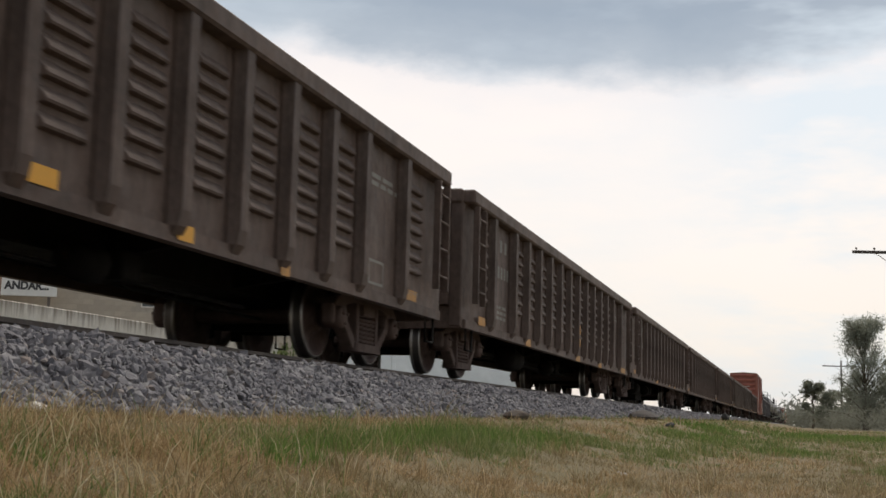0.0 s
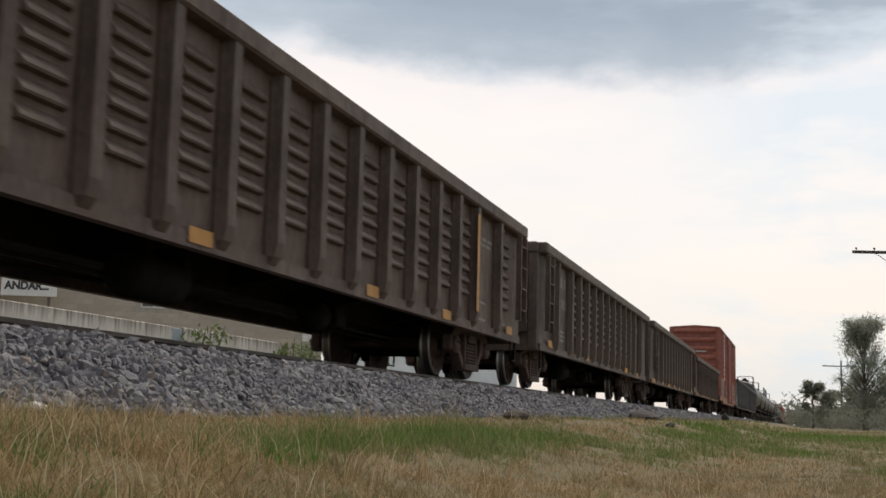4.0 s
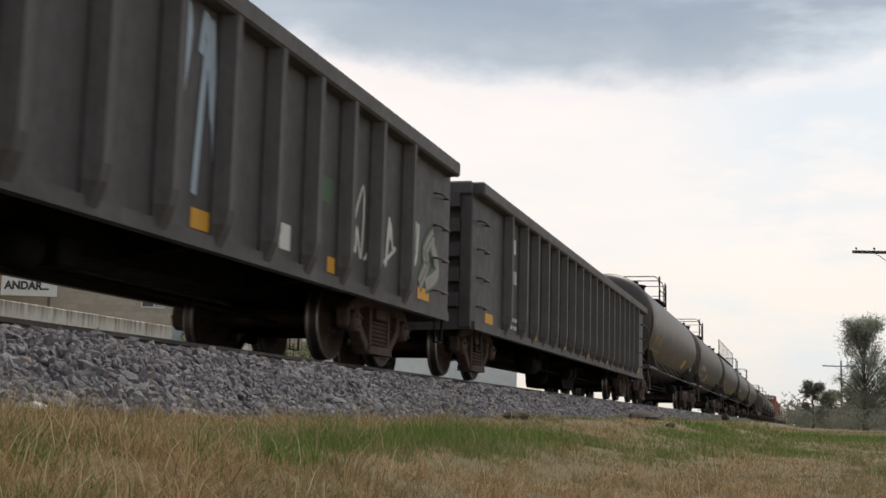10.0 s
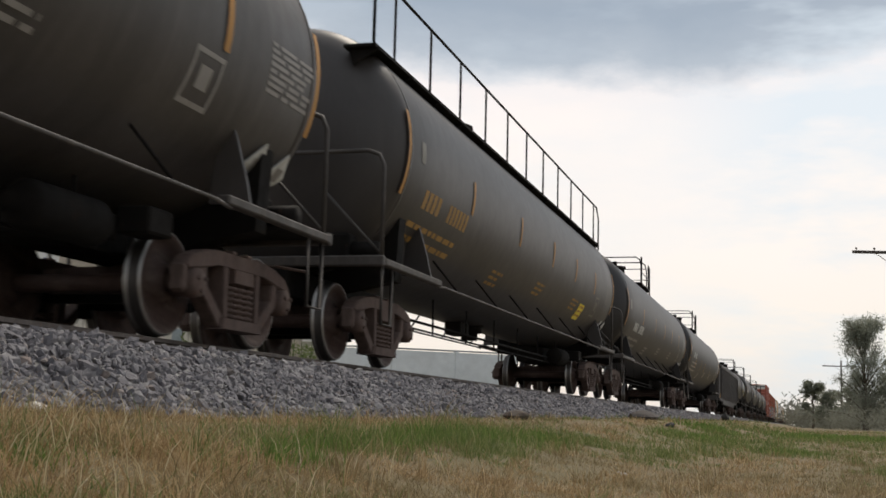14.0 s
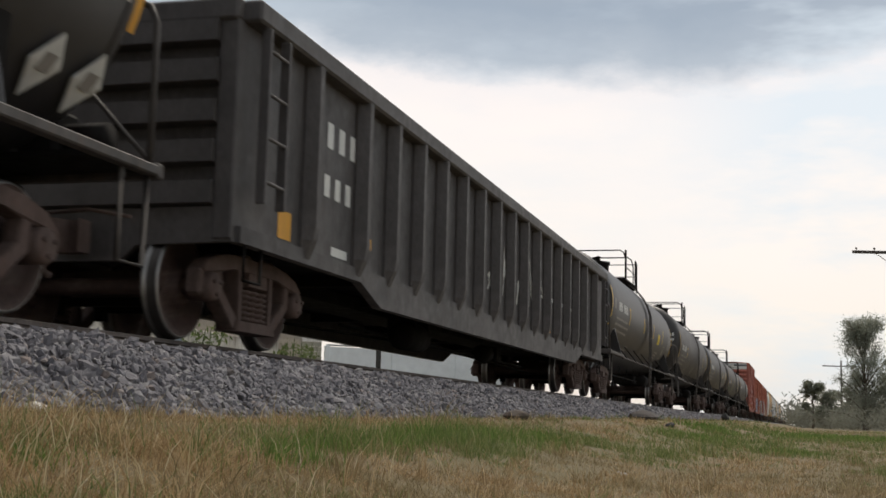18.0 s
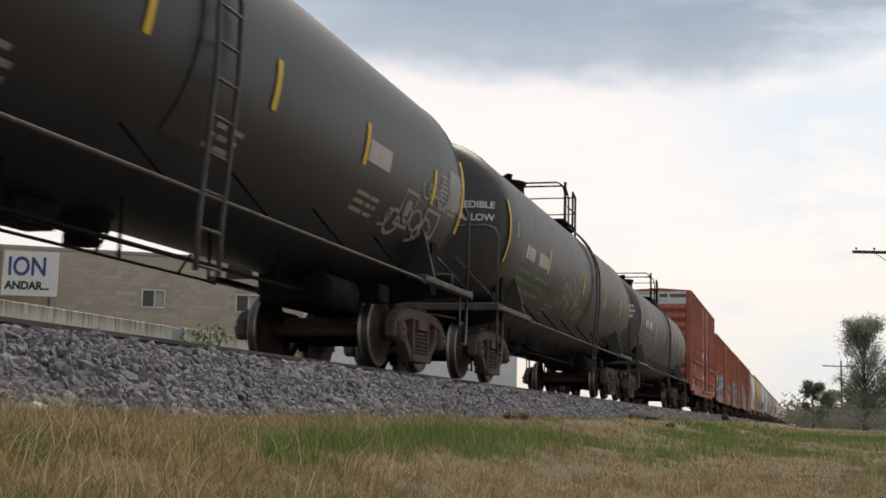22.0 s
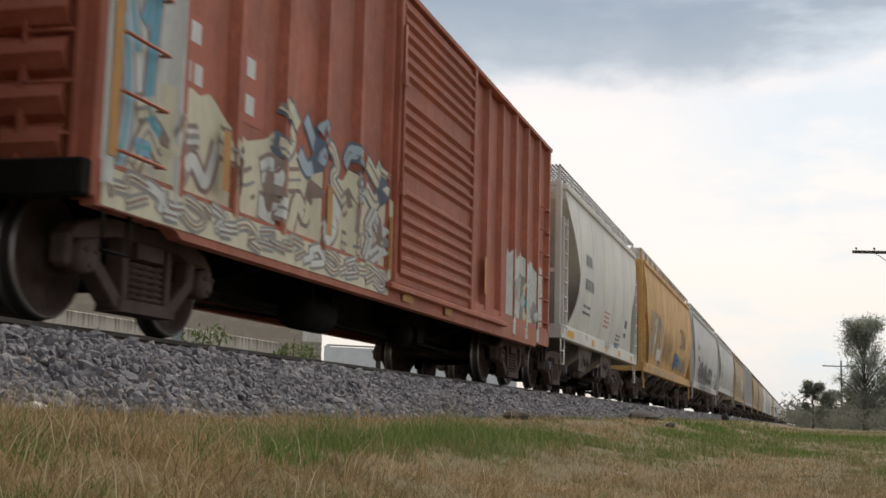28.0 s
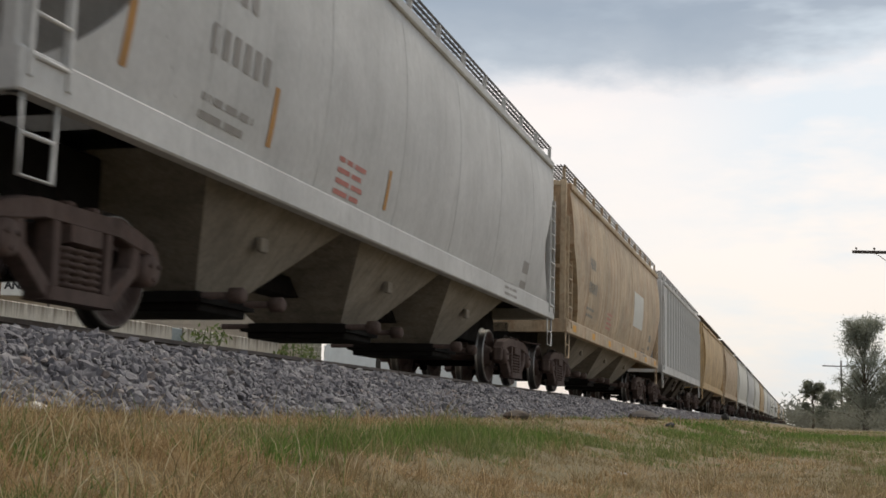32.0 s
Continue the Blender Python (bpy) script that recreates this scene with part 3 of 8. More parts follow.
# tangled strokes in a unit square: hooks, bolts and arrowheads, no letters
SHAPES = (
    (((-0.15, 0.05), (0.35, 0.45), (0.1, 0.6), (0.75, 1.0)), ((0.3, 0.0), (1.1, 0.35), (0.7, 0.8))),
    (((0.0, 0.75), (0.55, 0.95), (0.45, 0.35), (1.1, 0.2)), ((-0.1, 0.15), (0.6, 0.05))),
    (((0.1, 0.1), (0.0, 0.5), (0.45, 0.55), (0.5, 1.0), (1.05, 0.85)), ((0.6, 0.0), (1.1, 0.45))),
    (((-0.1, 0.95), (0.4, 0.7), (0.25, 0.1)), ((0.5, 1.0), (0.65, 0.45), (1.15, 0.55)), ((0.45, 0.1), (1.0, 0.15))),
    (((0.0, 0.3), (0.5, 0.0), (0.9, 0.4), (0.55, 0.75), (0.15, 0.95)), ((0.75, 1.0), (1.15, 0.7))),
    (((-0.1, 0.6), (0.35, 0.9), (0.8, 0.55), (0.45, 0.2), (1.1, 0.0)),),
    (((0.05, 0.0), (0.3, 0.55), (0.75, 0.35), (1.0, 1.0)), ((-0.1, 0.8), (0.45, 0.95))),
)


def graffiti(car, surf, y0, y1, z0, z1, fills, line, seed, letters=5, haze=None, inner=None, width=0.07, label=""):
    """Spray-painted letter shapes: filled bodies, outlines and inner strokes."""
    rnd = random.Random(seed)
    if haze:
        mb = Mb()
        ys = [y0 - 0.15 + (y1 - y0 + 0.3) * i / 40 for i in range(41)]
        tops = [z1 + 0.10 * math.sin(7 * i / 40 * 3.1 + seed) + rnd.uniform(-0.06, 0.1) for i in range(41)]
        bots = [z0 - 0.02 + rnd.uniform(-0.05, 0.03) for i in range(41)]
        v, nz = [], 8
        for j in range(nz + 1):
            for i, y in enumerate(ys):
                z = bots[i] + (tops[i] - bots[i]) * j / nz
                v.append((surf(y, z) + 0.004, y, z))
        mb.add(v, [(j * 41 + i, j * 41 + i + 1, (j + 1) * 41 + i + 1, (j + 1) * 41 + i) for j in range(nz) for i in range(40)], True)
        part("graffiti_haze", mb, haze, car)
    w = (y1 - y0) / letters
    for k in range(letters):
        mb = Mb()
        ya, yb = y0 + k * w + w * rnd.uniform(-0.04, 0.08), y0 + (k + 1) * w - w * rnd.uniform(-0.06, 0.06)
        za, zb = z0 + (z1 - z0) * rnd.uniform(0, 0.10), z1 - (z1 - z0) * rnd.uniform(0, 0.16)
        lean, bow = rnd.uniform(-0.16, 0.16) * w, rnd.uniform(-0.08, 0.08) * (zb - za)
        fat = min(0.34 * w, 0.27 * (zb - za)) * rnd.uniform(0.7, 1.1)
        strokes = []
        for path in SHAPES[rnd.randrange(len(SHAPES))]:
            pts = [(ya + fat / 2 + (yb - ya - fat) * (p + rnd.uniform(-0.06, 0.06)) + lean * (q - 0.5), za + fat / 2 + (zb - za - fat) * (q + rnd.uniform(-0.05, 0.05)) + bow * p) for p, q in path]
            strokes.append(curve_pts(pts, 5) if len(pts) > 2 else pts)
        for pts in strokes:
            ribbon(mb, surf, pts, fat + 1.7 * width, 0.0075, 1)
        for n, pts in enumerate(strokes):
            ribbon(mb, surf, pts, fat, 0.0105 + 0.0008 * n, 0)
        for n, pts in enumerate(strokes):
            if rnd.random() < 0.7:
                off = fat * rnd.uniform(-0.25, 0.25)
                ribbon(mb, surf, [(p + off, q + 0.3 * off) for p, q in pts], width * rnd.uniform(0.5, 0.9), 0.0135 + 0.0005 * n, 2)
        part("graffiti_letter", mb, [fills[k % len(fills)], line, inner or line], car, label)


def scrawl(car, surf, y0, y1, z0, z1, mat, seed, n=4, width=0.035):
    """A thin hand-sprayed scrawl of loops, no word in it."""
    rnd = random.Random(seed)
    mb = Mb()
    w = (y1 - y0) / n
    for k in range(n):
        a = y0 + k * w
        pts = [(a + w * rnd.uniform(0.05, 0.95), z0 + (z1 - z0) * rnd.random()) for _ in range(6)]
        pts = [(a + 0.1 * w, z0 + 0.1 * (z1 - z0))] + pts
        ribbon(mb, surf, curve_pts(pts, 6), width, 0.008)
    ob = part("graffiti_scrawl", mb, mat, car)
    ob["kind"] = "stuff"
    return ob


def loops(car, surf, y0, y1, z0, z1, mat, seed, n=6, width=0.03):
    """Rows of overlapping hand-sprayed rings."""
    rnd = random.Random(seed)
    mb = Mb()
    for k in range(n):
        cy, cz = y0 + (y1 - y0) * (k + 0.5) / n + rnd.uniform(-0.1, 0.1), rnd.uniform(z0 + 0.3 * (z1 - z0), z0 + 0.75 * (z1 - z0))
        ry, rz, a0 = (y1 - y0) / n * rnd.uniform(0.5, 0.95), (z1 - z0) * rnd.uniform(0.22, 0.40), rnd.uniform(0, 6.28)
        pts = [(cy + ry * (1 - 0.03 * i) * math.cos(a0 + 0.42 * i) + 0.012 * i, cz + rz * (1 - 0.03 * i) * math.sin(a0 + 0.42 * i)) for i in range(rnd.randint(14, 24))]
        ribbon(mb, surf, pts, width * rnd.uniform(0.8, 1.3), 0.008 + 0.0006 * k)
    part("graffiti_scrawl", mb, mat, car)["kind"] = "stuff"


# ------------------------------------------------------------------ gondolas

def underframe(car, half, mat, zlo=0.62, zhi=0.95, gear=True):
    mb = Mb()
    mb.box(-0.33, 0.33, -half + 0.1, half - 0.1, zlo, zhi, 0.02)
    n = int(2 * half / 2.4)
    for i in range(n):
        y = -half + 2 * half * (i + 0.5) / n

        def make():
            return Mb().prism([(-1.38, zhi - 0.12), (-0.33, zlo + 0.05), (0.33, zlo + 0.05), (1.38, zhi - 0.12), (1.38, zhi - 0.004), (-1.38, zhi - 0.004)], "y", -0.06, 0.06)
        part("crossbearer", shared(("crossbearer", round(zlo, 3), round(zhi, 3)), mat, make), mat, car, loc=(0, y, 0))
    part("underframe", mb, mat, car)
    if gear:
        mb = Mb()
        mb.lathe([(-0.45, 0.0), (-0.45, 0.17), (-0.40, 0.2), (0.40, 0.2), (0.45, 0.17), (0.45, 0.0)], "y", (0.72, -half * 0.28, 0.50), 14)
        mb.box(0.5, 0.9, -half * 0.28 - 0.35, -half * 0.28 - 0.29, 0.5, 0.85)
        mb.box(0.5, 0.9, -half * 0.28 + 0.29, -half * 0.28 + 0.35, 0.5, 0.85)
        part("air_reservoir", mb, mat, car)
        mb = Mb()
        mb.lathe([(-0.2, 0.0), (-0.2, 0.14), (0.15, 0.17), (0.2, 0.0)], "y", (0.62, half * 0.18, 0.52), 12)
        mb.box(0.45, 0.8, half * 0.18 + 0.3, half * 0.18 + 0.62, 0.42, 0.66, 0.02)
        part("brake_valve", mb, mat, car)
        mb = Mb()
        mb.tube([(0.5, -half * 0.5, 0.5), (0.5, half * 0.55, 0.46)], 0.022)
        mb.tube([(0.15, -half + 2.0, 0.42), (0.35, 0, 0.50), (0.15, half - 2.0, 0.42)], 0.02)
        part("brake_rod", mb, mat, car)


def gondola(name, label, u0, u1, mat, zt, zs, cuts, louvers=(), post_kind="hat", belly=0.0, end_ribs=4, ladders=True, stripes=(), seed=0, trucks_in=1.40, trucks_out=None, lift=0.0, hang=None):
    """An open gondola. cuts: y of the side posts from the leading end; louvers: bays with pressed ribs."""
    car, h = new_car(name, label, "gondola car", u0, u1)
    paint = MAT[mat]
    xs = 1.44
    length = 2 * h
    edge = [0.0] + list(cuts) + [length]
    zc = zt - 0.20
    for bay in range(len(edge) - 1):
        a, b = edge[bay] - h, edge[bay + 1] - h
        wide = b - a
        lou = bay in louvers

        def make(wide=wide):
            return Mb().box(xs - 0.03, xs, 0, wide, zs + 0.05, zc + 0.02)
        end_bay = bay in (0, len(edge) - 2)
        y0, y1 = (0.36 if wide > 1.25 else 0.20), wide - 0.20
        if end_bay:
            y0, y1 = (0.82, wide - 0.18) if bay == 0 else (0.20, wide - 0.86)

        def make_louvre(y0=y0, y1=y1):
            rings = []
            for z, x, e in ((0.066, -0.002, 0.0), (0.045, 0.018, 0.02), (0.0, 0.052, 0.05), (-0.028, 0.064, 0.06), (-0.046, 0.056, 0.055), (-0.054, -0.002, 0.02)):
                rings.append([(xs + x, y0 + e, z), (xs + x, y1 - e, z)])
            v = [p for r in rings for p in r]
            f = [(2 * i, 2 * i + 1, 2 * i + 3, 2 * i + 2) for i in range(5)]
            return Mb().add(v, f + [tuple(range(0, 12, 2)), tuple(range(1, 12, 2))])
        for s in (1, -1):
            panel = part("side_panel", shared(("side_panel", round(wide, 3), zt, zs), paint, make), paint, car,
                         loc=(0, a if s > 0 else b, 0), turn=0 if s > 0 else math.pi)
            if lou and s > 0:
                for i in range(7):
                    part("louvre", shared(("louvre", round(y0, 3), round(y1, 3)), paint, make_louvre), paint, panel, loc=(0, 0, 1.14 + i * 0.165 + lift))

    def make_post():
        mb = Mb()
        d = 0.13 if post_kind == "hat" else 0.15
        wt = 0.075 if post_kind == "hat" else 0.05
        foot = zs + (0.24 if post_kind == "hat" else 0.34)
        rings = []
        for z, k, w in ((zc + 0.02, 1.0, 1.0), (foot, 1.0, 1.0), (foot - 0.12, 0.8 if post_kind == "hat" else 0.85, 1.0), (zs + 0.03, 0.25, 0.9)):
            rings.append([(xs, -0.11 * w, z), (xs + 0.03, -0.11 * w, z), (xs + d * k, -wt * w, z), (xs + d * k, wt * w, z), (xs + 0.03, 0.11 * w, z), (xs, 0.11 * w, z)])
        v = [p for r in rings for p in r]
        n = 6
        f = [(i * n + k, i * n + (k + 1) % n, (i + 1) * n + (k + 1) % n, (i + 1) * n + k) for i in range(len(rings) - 1) for k in range(n)]
        mb.add(v, f + [tuple(range(n)), tuple(range(len(v) - n, len(v)))])
        return mb
    for c in cuts:
        for s in (1, -1):
            part("side_post", shared(("side_post", post_kind, zt, zs), paint, make_post), paint, car, loc=(0, c - h, 0), turn=0 if s > 0 else math.pi)
    for s in (1, -1):
        mb = Mb()
        mb.box(min(s * 1.40, s * 1.60), max(s * 1.40, s * 1.60), -h - 0.02, h + 0.02, zc, zt, 0.025)
        rnd = random.Random(seed)
        part("top_chord", mb, paint, car)
        mb = Mb()
        prof = [(-h, zs + 0.12), (-h, zs), (h, zs), (h, zs + 0.12)]
        if belly:
            a, b = -h + 3.0, h - 3.0
            prof = [(-h, zs + 0.14), (-h, zs), (a, zs), (a + 0.7, zs - belly), (b - 0.7, zs - belly), (b, zs), (h, zs), (h, zs + 0.14)]
        mb.prism(prof, "x", min(s * (xs - 0.06), s * (xs + 0.045)), max(s * (xs - 0.06), s * (xs + 0.045)))
        part("side_sill", mb, paint, car)
        # end wall with deep ribs
        mb = Mb()
        y = s * h
        mb.box(-1.42, 1.42, min(y, y - s * 0.05), max(y, y - s * 0.05), zs + 0.25, zc + 0.02)
        part("end_wall", mb, paint, car)
        for i in range(end_ribs):
            z = zs + 0.42 + i * (zc - zs - 0.50) / (end_ribs - 1)

            def make_rib():
                return Mb().prism([(0, -0.115), (0.15, -0.095), (0.15, 0.095), (0, 0.115)], "x", -1.26, 1.26)
            part("end_rib", shared(("end_rib",), paint, make_rib), paint, car, loc=(0, y, z), turn=0 if s > 0 else math.pi)
        for e in (1, -1):
            mb = Mb().box(e * 1.35 - 0.09, e * 1.35 + 0.09, min(y - s * 0.12, y + s * 0.10), max(y - s * 0.12, y + s * 0.10), zs + 0.02, zc + 0.02, 0.015)
            part("corner_post", mb, paint, car)
        mb = Mb().box(-1.44, 1.44, min(y - s * 0.10, y + s * 0.14), max(y - s * 0.10, y + s * 0.14), zc, zt, 0.025)
        part("end_chord", mb, paint, car)
        mb = Mb()
        mb.prism([(-1.44, zs + 0.30), (1.44, zs + 0.30), (1.44, zs), (1.30, zs), (0.55, zs - 0.02), (0.40, zs - 0.15), (-0.40, zs - 0.15), (-0.55, zs - 0.02), (-1.44, zs)], "y",
                 min(y, y + s * 0.08), max(y, y + s * 0.08))
        part("end_sill", mb, paint, car)
        for e in (1, -1):
            stirrup(car, MAT["under"], e * 1.44, y - s * 0.35, zs - 0.30, zs + 0.05)
        if ladders:
            for e in (1, -1):
                ladder(car, paint, e * (xs + 0.10), y - s * 0.36, zs + 0.35, zc - 0.02, 4, 0.42)
        else:
            for e in (1, -1):
                for i in range(4):
                    grab_iron(car, paint, e * xs, y - s * 0.45, zs + 0.35 + 0.42 * i)
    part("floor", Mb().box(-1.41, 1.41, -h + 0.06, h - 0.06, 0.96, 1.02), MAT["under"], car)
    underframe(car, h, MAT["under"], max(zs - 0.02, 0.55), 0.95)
    truck(car, -h + trucks_in)
    truck(car, h - (trucks_out or trucks_in))
    if hang:
        a, b = hang[0] - h, hang[1] - h
        part("drop_box", Mb().prism([(a - 0.1, 0.66), (a, 0.26), (a + 0.15, 0.17), (b - 0.15, 0.17), (b, 0.26), (b + 0.1, 0.66)], "x", -0.45, 0.45), MAT["under"], car)
        part("brake_cylinder", Mb().lathe([(-0.3, 0.0), (-0.3, 0.13), (0.25, 0.15), (0.32, 0.05), (0.7, 0.04), (0.7, 0.0)], "y", (0.2, a - 1.5, 0.36), 12).box(0.0, 0.4, a - 1.75, a - 1.6, 0.36, 0.66), MAT["under"], car)
    surf = (lambda y, z: xs)
    for i, (y, z, w, hh, m) in enumerate(stripes):
        patch(car, "reflector", (lambda y, z: xs + 0.052) if z < 0.82 else surf, y - w / 2, y + w / 2, z - hh / 2, z + hh / 2, MAT[m])
    return car, h, surf


def g_cuts(n=11, first=1.5, second=1.32, length=16.78):
    inner = (length - 2 * (first + second)) / n
    c = [first, first + second] + [first + second + inner * i for i in range(1, n)]
    return c + [length - first - second, length - first]


# reflectors of each brown gondola: start and end along the car from its leading end, height, bright or faded
BROWN_MARKS = {
    1: ((0.9, 1.3, 0.8, 0), (8.0, 8.45, 0.81, 1), (10.05, 10.3, 0.73, 1), (12.0, 12.2, 0.69, 0), (15.75, 16.3, 0.85, 0)),
    2: ((0.7, 1.1, 0.8, 0), (4.0, 4.4, 0.7, 0), (9.02, 9.50, 0.69, 0), (12.03, 12.5, 0.69, 0), (15.9, 16.7, 0.73, 0)),
    3: ((0.7, 1.1, 0.82, 0), (6.05, 6.6, 0.73, 0), (8.26, 8.75, 1.03, 0), (10.13, 10.5, 0.74, 0), (12.1, 12.6, 0.73, 0), (15.8, 16.05, 0.88, 0)),
    4: ((0.7, 1.1, 0.82, 0), (3.85, 4.35, 0.74, 0), (6.97, 7.45, 0.80, 0), (9.0, 9.5, 0.77, 0), (11.05, 11.55, 0.78, 0), (15.9, 16.2, 0.85, 0)),
    5: ((0.7, 1.2, 0.82, 0), (5.4, 5.8, 0.74, 0), (9.5, 9.9, 0.74, 0), (12.5, 12.9, 0.74, 0), (16.2, 16.6, 0.80, 0)),
    6: ((0.7, 1.1, 0.80, 0), (5.0, 5.4, 0.76, 0), (11.45, 11.9, 0.765, 1), (13.85, 14.3, 0.725, 0)),
    7: ((0.25, 1.1, 0.73, 0), (3.25, 3.75, 0.73, 0), (5.25, 5.8, 0.715, 1), (7.3, 7.8, 0.73, 0), (9.35, 9.8, 0.72, 0), (11.4, 11.8, 0.75, 0), (15.1, 15.4, 0.80, 1)),
}


def brown_gondola(k, u0, inner, mat="gon_brown"):
    cuts = [1.44, 2.92] + [2.92 + 1.015 * i for i in range(1, inner + 1)]
    cuts.append(cuts[-1] + 1.43)
    length = cuts[-1] + 1.72
    bays = len(cuts) + 1
    lou = tuple(i for i in range(bays) if i not in (1, bays - 2))
    h = length / 2
    stripes = [((a + b) / 2 - h, z, b - a, 0.125, "yellow" if q else "yellow2") for a, b, z, q in BROWN_MARKS[k]]
    lab = "rusty dark brown open gondola car with louvred steel sides" if mat == "gon_brown" else "dusty olive brown gondola car with louvred sides and worn lettering"
    car, h, surf = gondola("gondola_car", lab, u0, u0 + length, mat, 2.60, 0.64, cuts, lou, stripes=stripes, seed=k, trucks_in=1.35, trucks_out=1.72, lift=0.02, hang=(9.0, 10.7) if k in (3, 4) else None)
    # worn marks on the plain panels
    m = MAT["faint"]
    yp = -h + 1.86
    bars(car, surf, yp, 2.00, 0.95, 0.19, 3, m, fill=0.5)
    bars(car, surf, yp, 1.58, 1.02, 0.19, 5, m, fill=0.55)
    small_print(car, surf, yp, 1.10, 0.8, 3, m, seed=k)
    yq = -h + cuts[-2] + 0.42
    strips(car, "placard_frame", surf, [(yq, yq + 0.5, 1.08, 1.11), (yq, yq + 0.5, 0.83, 0.86), (yq, yq + 0.03, 0.83, 1.11), (yq + 0.47, yq + 0.5, 0.83, 1.11)], m)
    if k == 6:
        bars(car, surf, yq - 0.25, 1.93, 1.05, 0.15, 7, MAT["g_grey"], fill=0.7)
    else:
        small_print(car, surf, yq, 2.02, 0.9, 2, m, seed=k + 50)
    for i, z in enumerate((0.72, 0.86)):
        small_print(car, surf, -h + cuts[-1] + 0.25 + 0.1 * i, z, 0.5, 1, m, 0.04, seed=k + 60 + i)
    return car, h, surf


def build_gondolas():
    starts = {1: (-270.72, 11), 2: (-252.20, 11), 3: (-233.95, 11), 4: (-215.58, 11), 5: (-197.12, 11), 6: (-178.15, 10), 7: (-160.46, 10)}
    for k, (u, inner) in starts.items():
        car, h, surf = brown_gondola(k, u, inner, "gon_brown2" if k in (6, 7) else "gon_brown")
        ridge = (lambda y, z: 1.572)
        if k == 7:
            patch(car, "white_panel", surf, 4.30 - h, 4.62 - h, 0.66, 0.98, MAT["white"])
            scrawl(car, surf, -1.0, 3.2, 1.2, 2.1, MAT["faint"], 71, 4, 0.05)
        if k == 5:
            patch(car, "faded_stripe", ridge, 13.95 - h, 14.09 - h, 0.9, 2.3, MAT["yellow2"])
        if k == 2:
            patch(car, "faded_stripe", ridge, 8.97 - h, 9.07 - h, 0.92, 1.08, MAT["yellow2"])
            patch(car, "faded_stripe", ridge, 8.97 - h, 9.07 - h, 1.18, 1.36, MAT["yellow2"])
        if k == 4:
            for j, y0 in enumerate((4.35, 5.4)):
                scrawl(car, (lambda y, z: 1.505), y0 - h, y0 + 0.4 - h, 1.6, 2.1, MAT["faint"], 140 + j, 2, 0.025)
    # plain-sided gondola ahead of the first boxcar
    length = 16.75
    cuts = [1.78, 3.12] + [4.08 + 1.0 * i for i in range(10)] + [14.0, 15.3]
    h = length / 2
    st = [(-h + 1.3, 0.77, 0.36, 0.17, "yellow"), (-h + 0.75, 0.76, 0.3, 0.12, "yellow2")] + [(-h + a, 0.72, 0.5, 0.12, "yellow2") for a in (4.55, 5.5, 7.45, 8.45, 11.5, 12.45)] + [(-h + 16.2, 0.79, 0.3, 0.13, "yellow2")]
    car, h, surf = gondola("gondola_car", "plain-sided dark brown gondola car, lower than its neighbours", -142.95, -126.20, "gon_brown", 2.42, 0.66, cuts, (), ladders=False, stripes=st, seed=8, trucks_in=1.73, hang=(7.0, 9.1))
    small_print(car, surf, -h + 1.95, 1.05, 0.75, 3, MAT["faint"], 0.09, 0.14, seed=8)
    # long black gondolas
    for u0, seed in ((-103.79, 21), (-81.97, 22)):
        length = 20.42
        cuts = g_cuts(15, 1.97, 1.15, length)
        h = length / 2
        st = [(-9.2, 0.89, 0.5, 0.15, "yellow")] + [(y, 0.885, 0.42, 0.16, "yellow") for y in (-5.78, -2.86, 0.09, 3.1, 6.03)] + [(9.15, 0.92, 0.5, 0.15, "yellow")]
        car, h, surf = gondola("gondola_car", "long black mill gondola car with grey streaks and spray paint" if seed == 21 else "long black mill gondola car with clean smooth sides", u0, u0 + length,
                               "gon_black", 2.81, 0.66, cuts, (), "tee", 0.0, 5, False, st, seed, 1.68, hang=(12.6, 14.2) if seed == 22 else None)
        bars(car, surf, -h + 2.15, 2.10, 0.72, 0.24, 3, MAT["white"])
        bars(car, surf, -h + 2.12, 1.60, 0.80, 0.22, 5, MAT["white"])
        small_print(car, surf, -h + 2.15, 0.98, 0.8, 2, MAT["white"], 0.06, 0.13, seed=seed)
        patch(car, "white_panel", surf, h - 5.6, h - 5.35, 0.88, 1.12, MAT["white"])
        if seed == 21:
            graffiti(car, surf, -h + 0.45, -h + 1.6, 0.78, 1.75, [MAT["g_white"]], MAT["g_green"], 5, 2, width=0.05)
            graffiti(car, surf, h - 2.0, h - 0.5, 0.85, 1.9, [MAT["g_white"], MAT["g_grey"]], MAT["g_green"], 6, 2, width=0.05)
            scrawl(car, surf, h - 3.9, h - 2.2, 1.0, 1.9, MAT["g_white"], 23, 3, 0.05)
            scrawl(car, surf, h - 7.8, h - 6.9, 0.9, 2.6, MAT["g_haze"], 24, 2, 0.09)
            patch(car, "green_splash", surf, h - 4.6, h - 4.3, 1.5, 1.75, MAT["g_green"])
    # grey gondola between the tank cars
    length = 20.1
    cuts = g_cuts(14, 1.46, 1.45, length)
    h = length / 2
    st = [(-h + 1.0, 1.10, 0.30, 0.26, "yellow"), (-h + 3.3, 1.25, 0.22, 0.12, "yellow"), (-h + 9.2, 1.2, 0.3, 0.2, "yellow"), (-h + 10.4, 1.2, 0.3, 0.2, "yellow"),
          (3.55, 1.10, 0.42, 0.16, "yellow2"), (6.64, 1.09, 0.35, 0.12, "yellow2"), (9.14, 1.12, 0.26, 0.24, "yellow")]
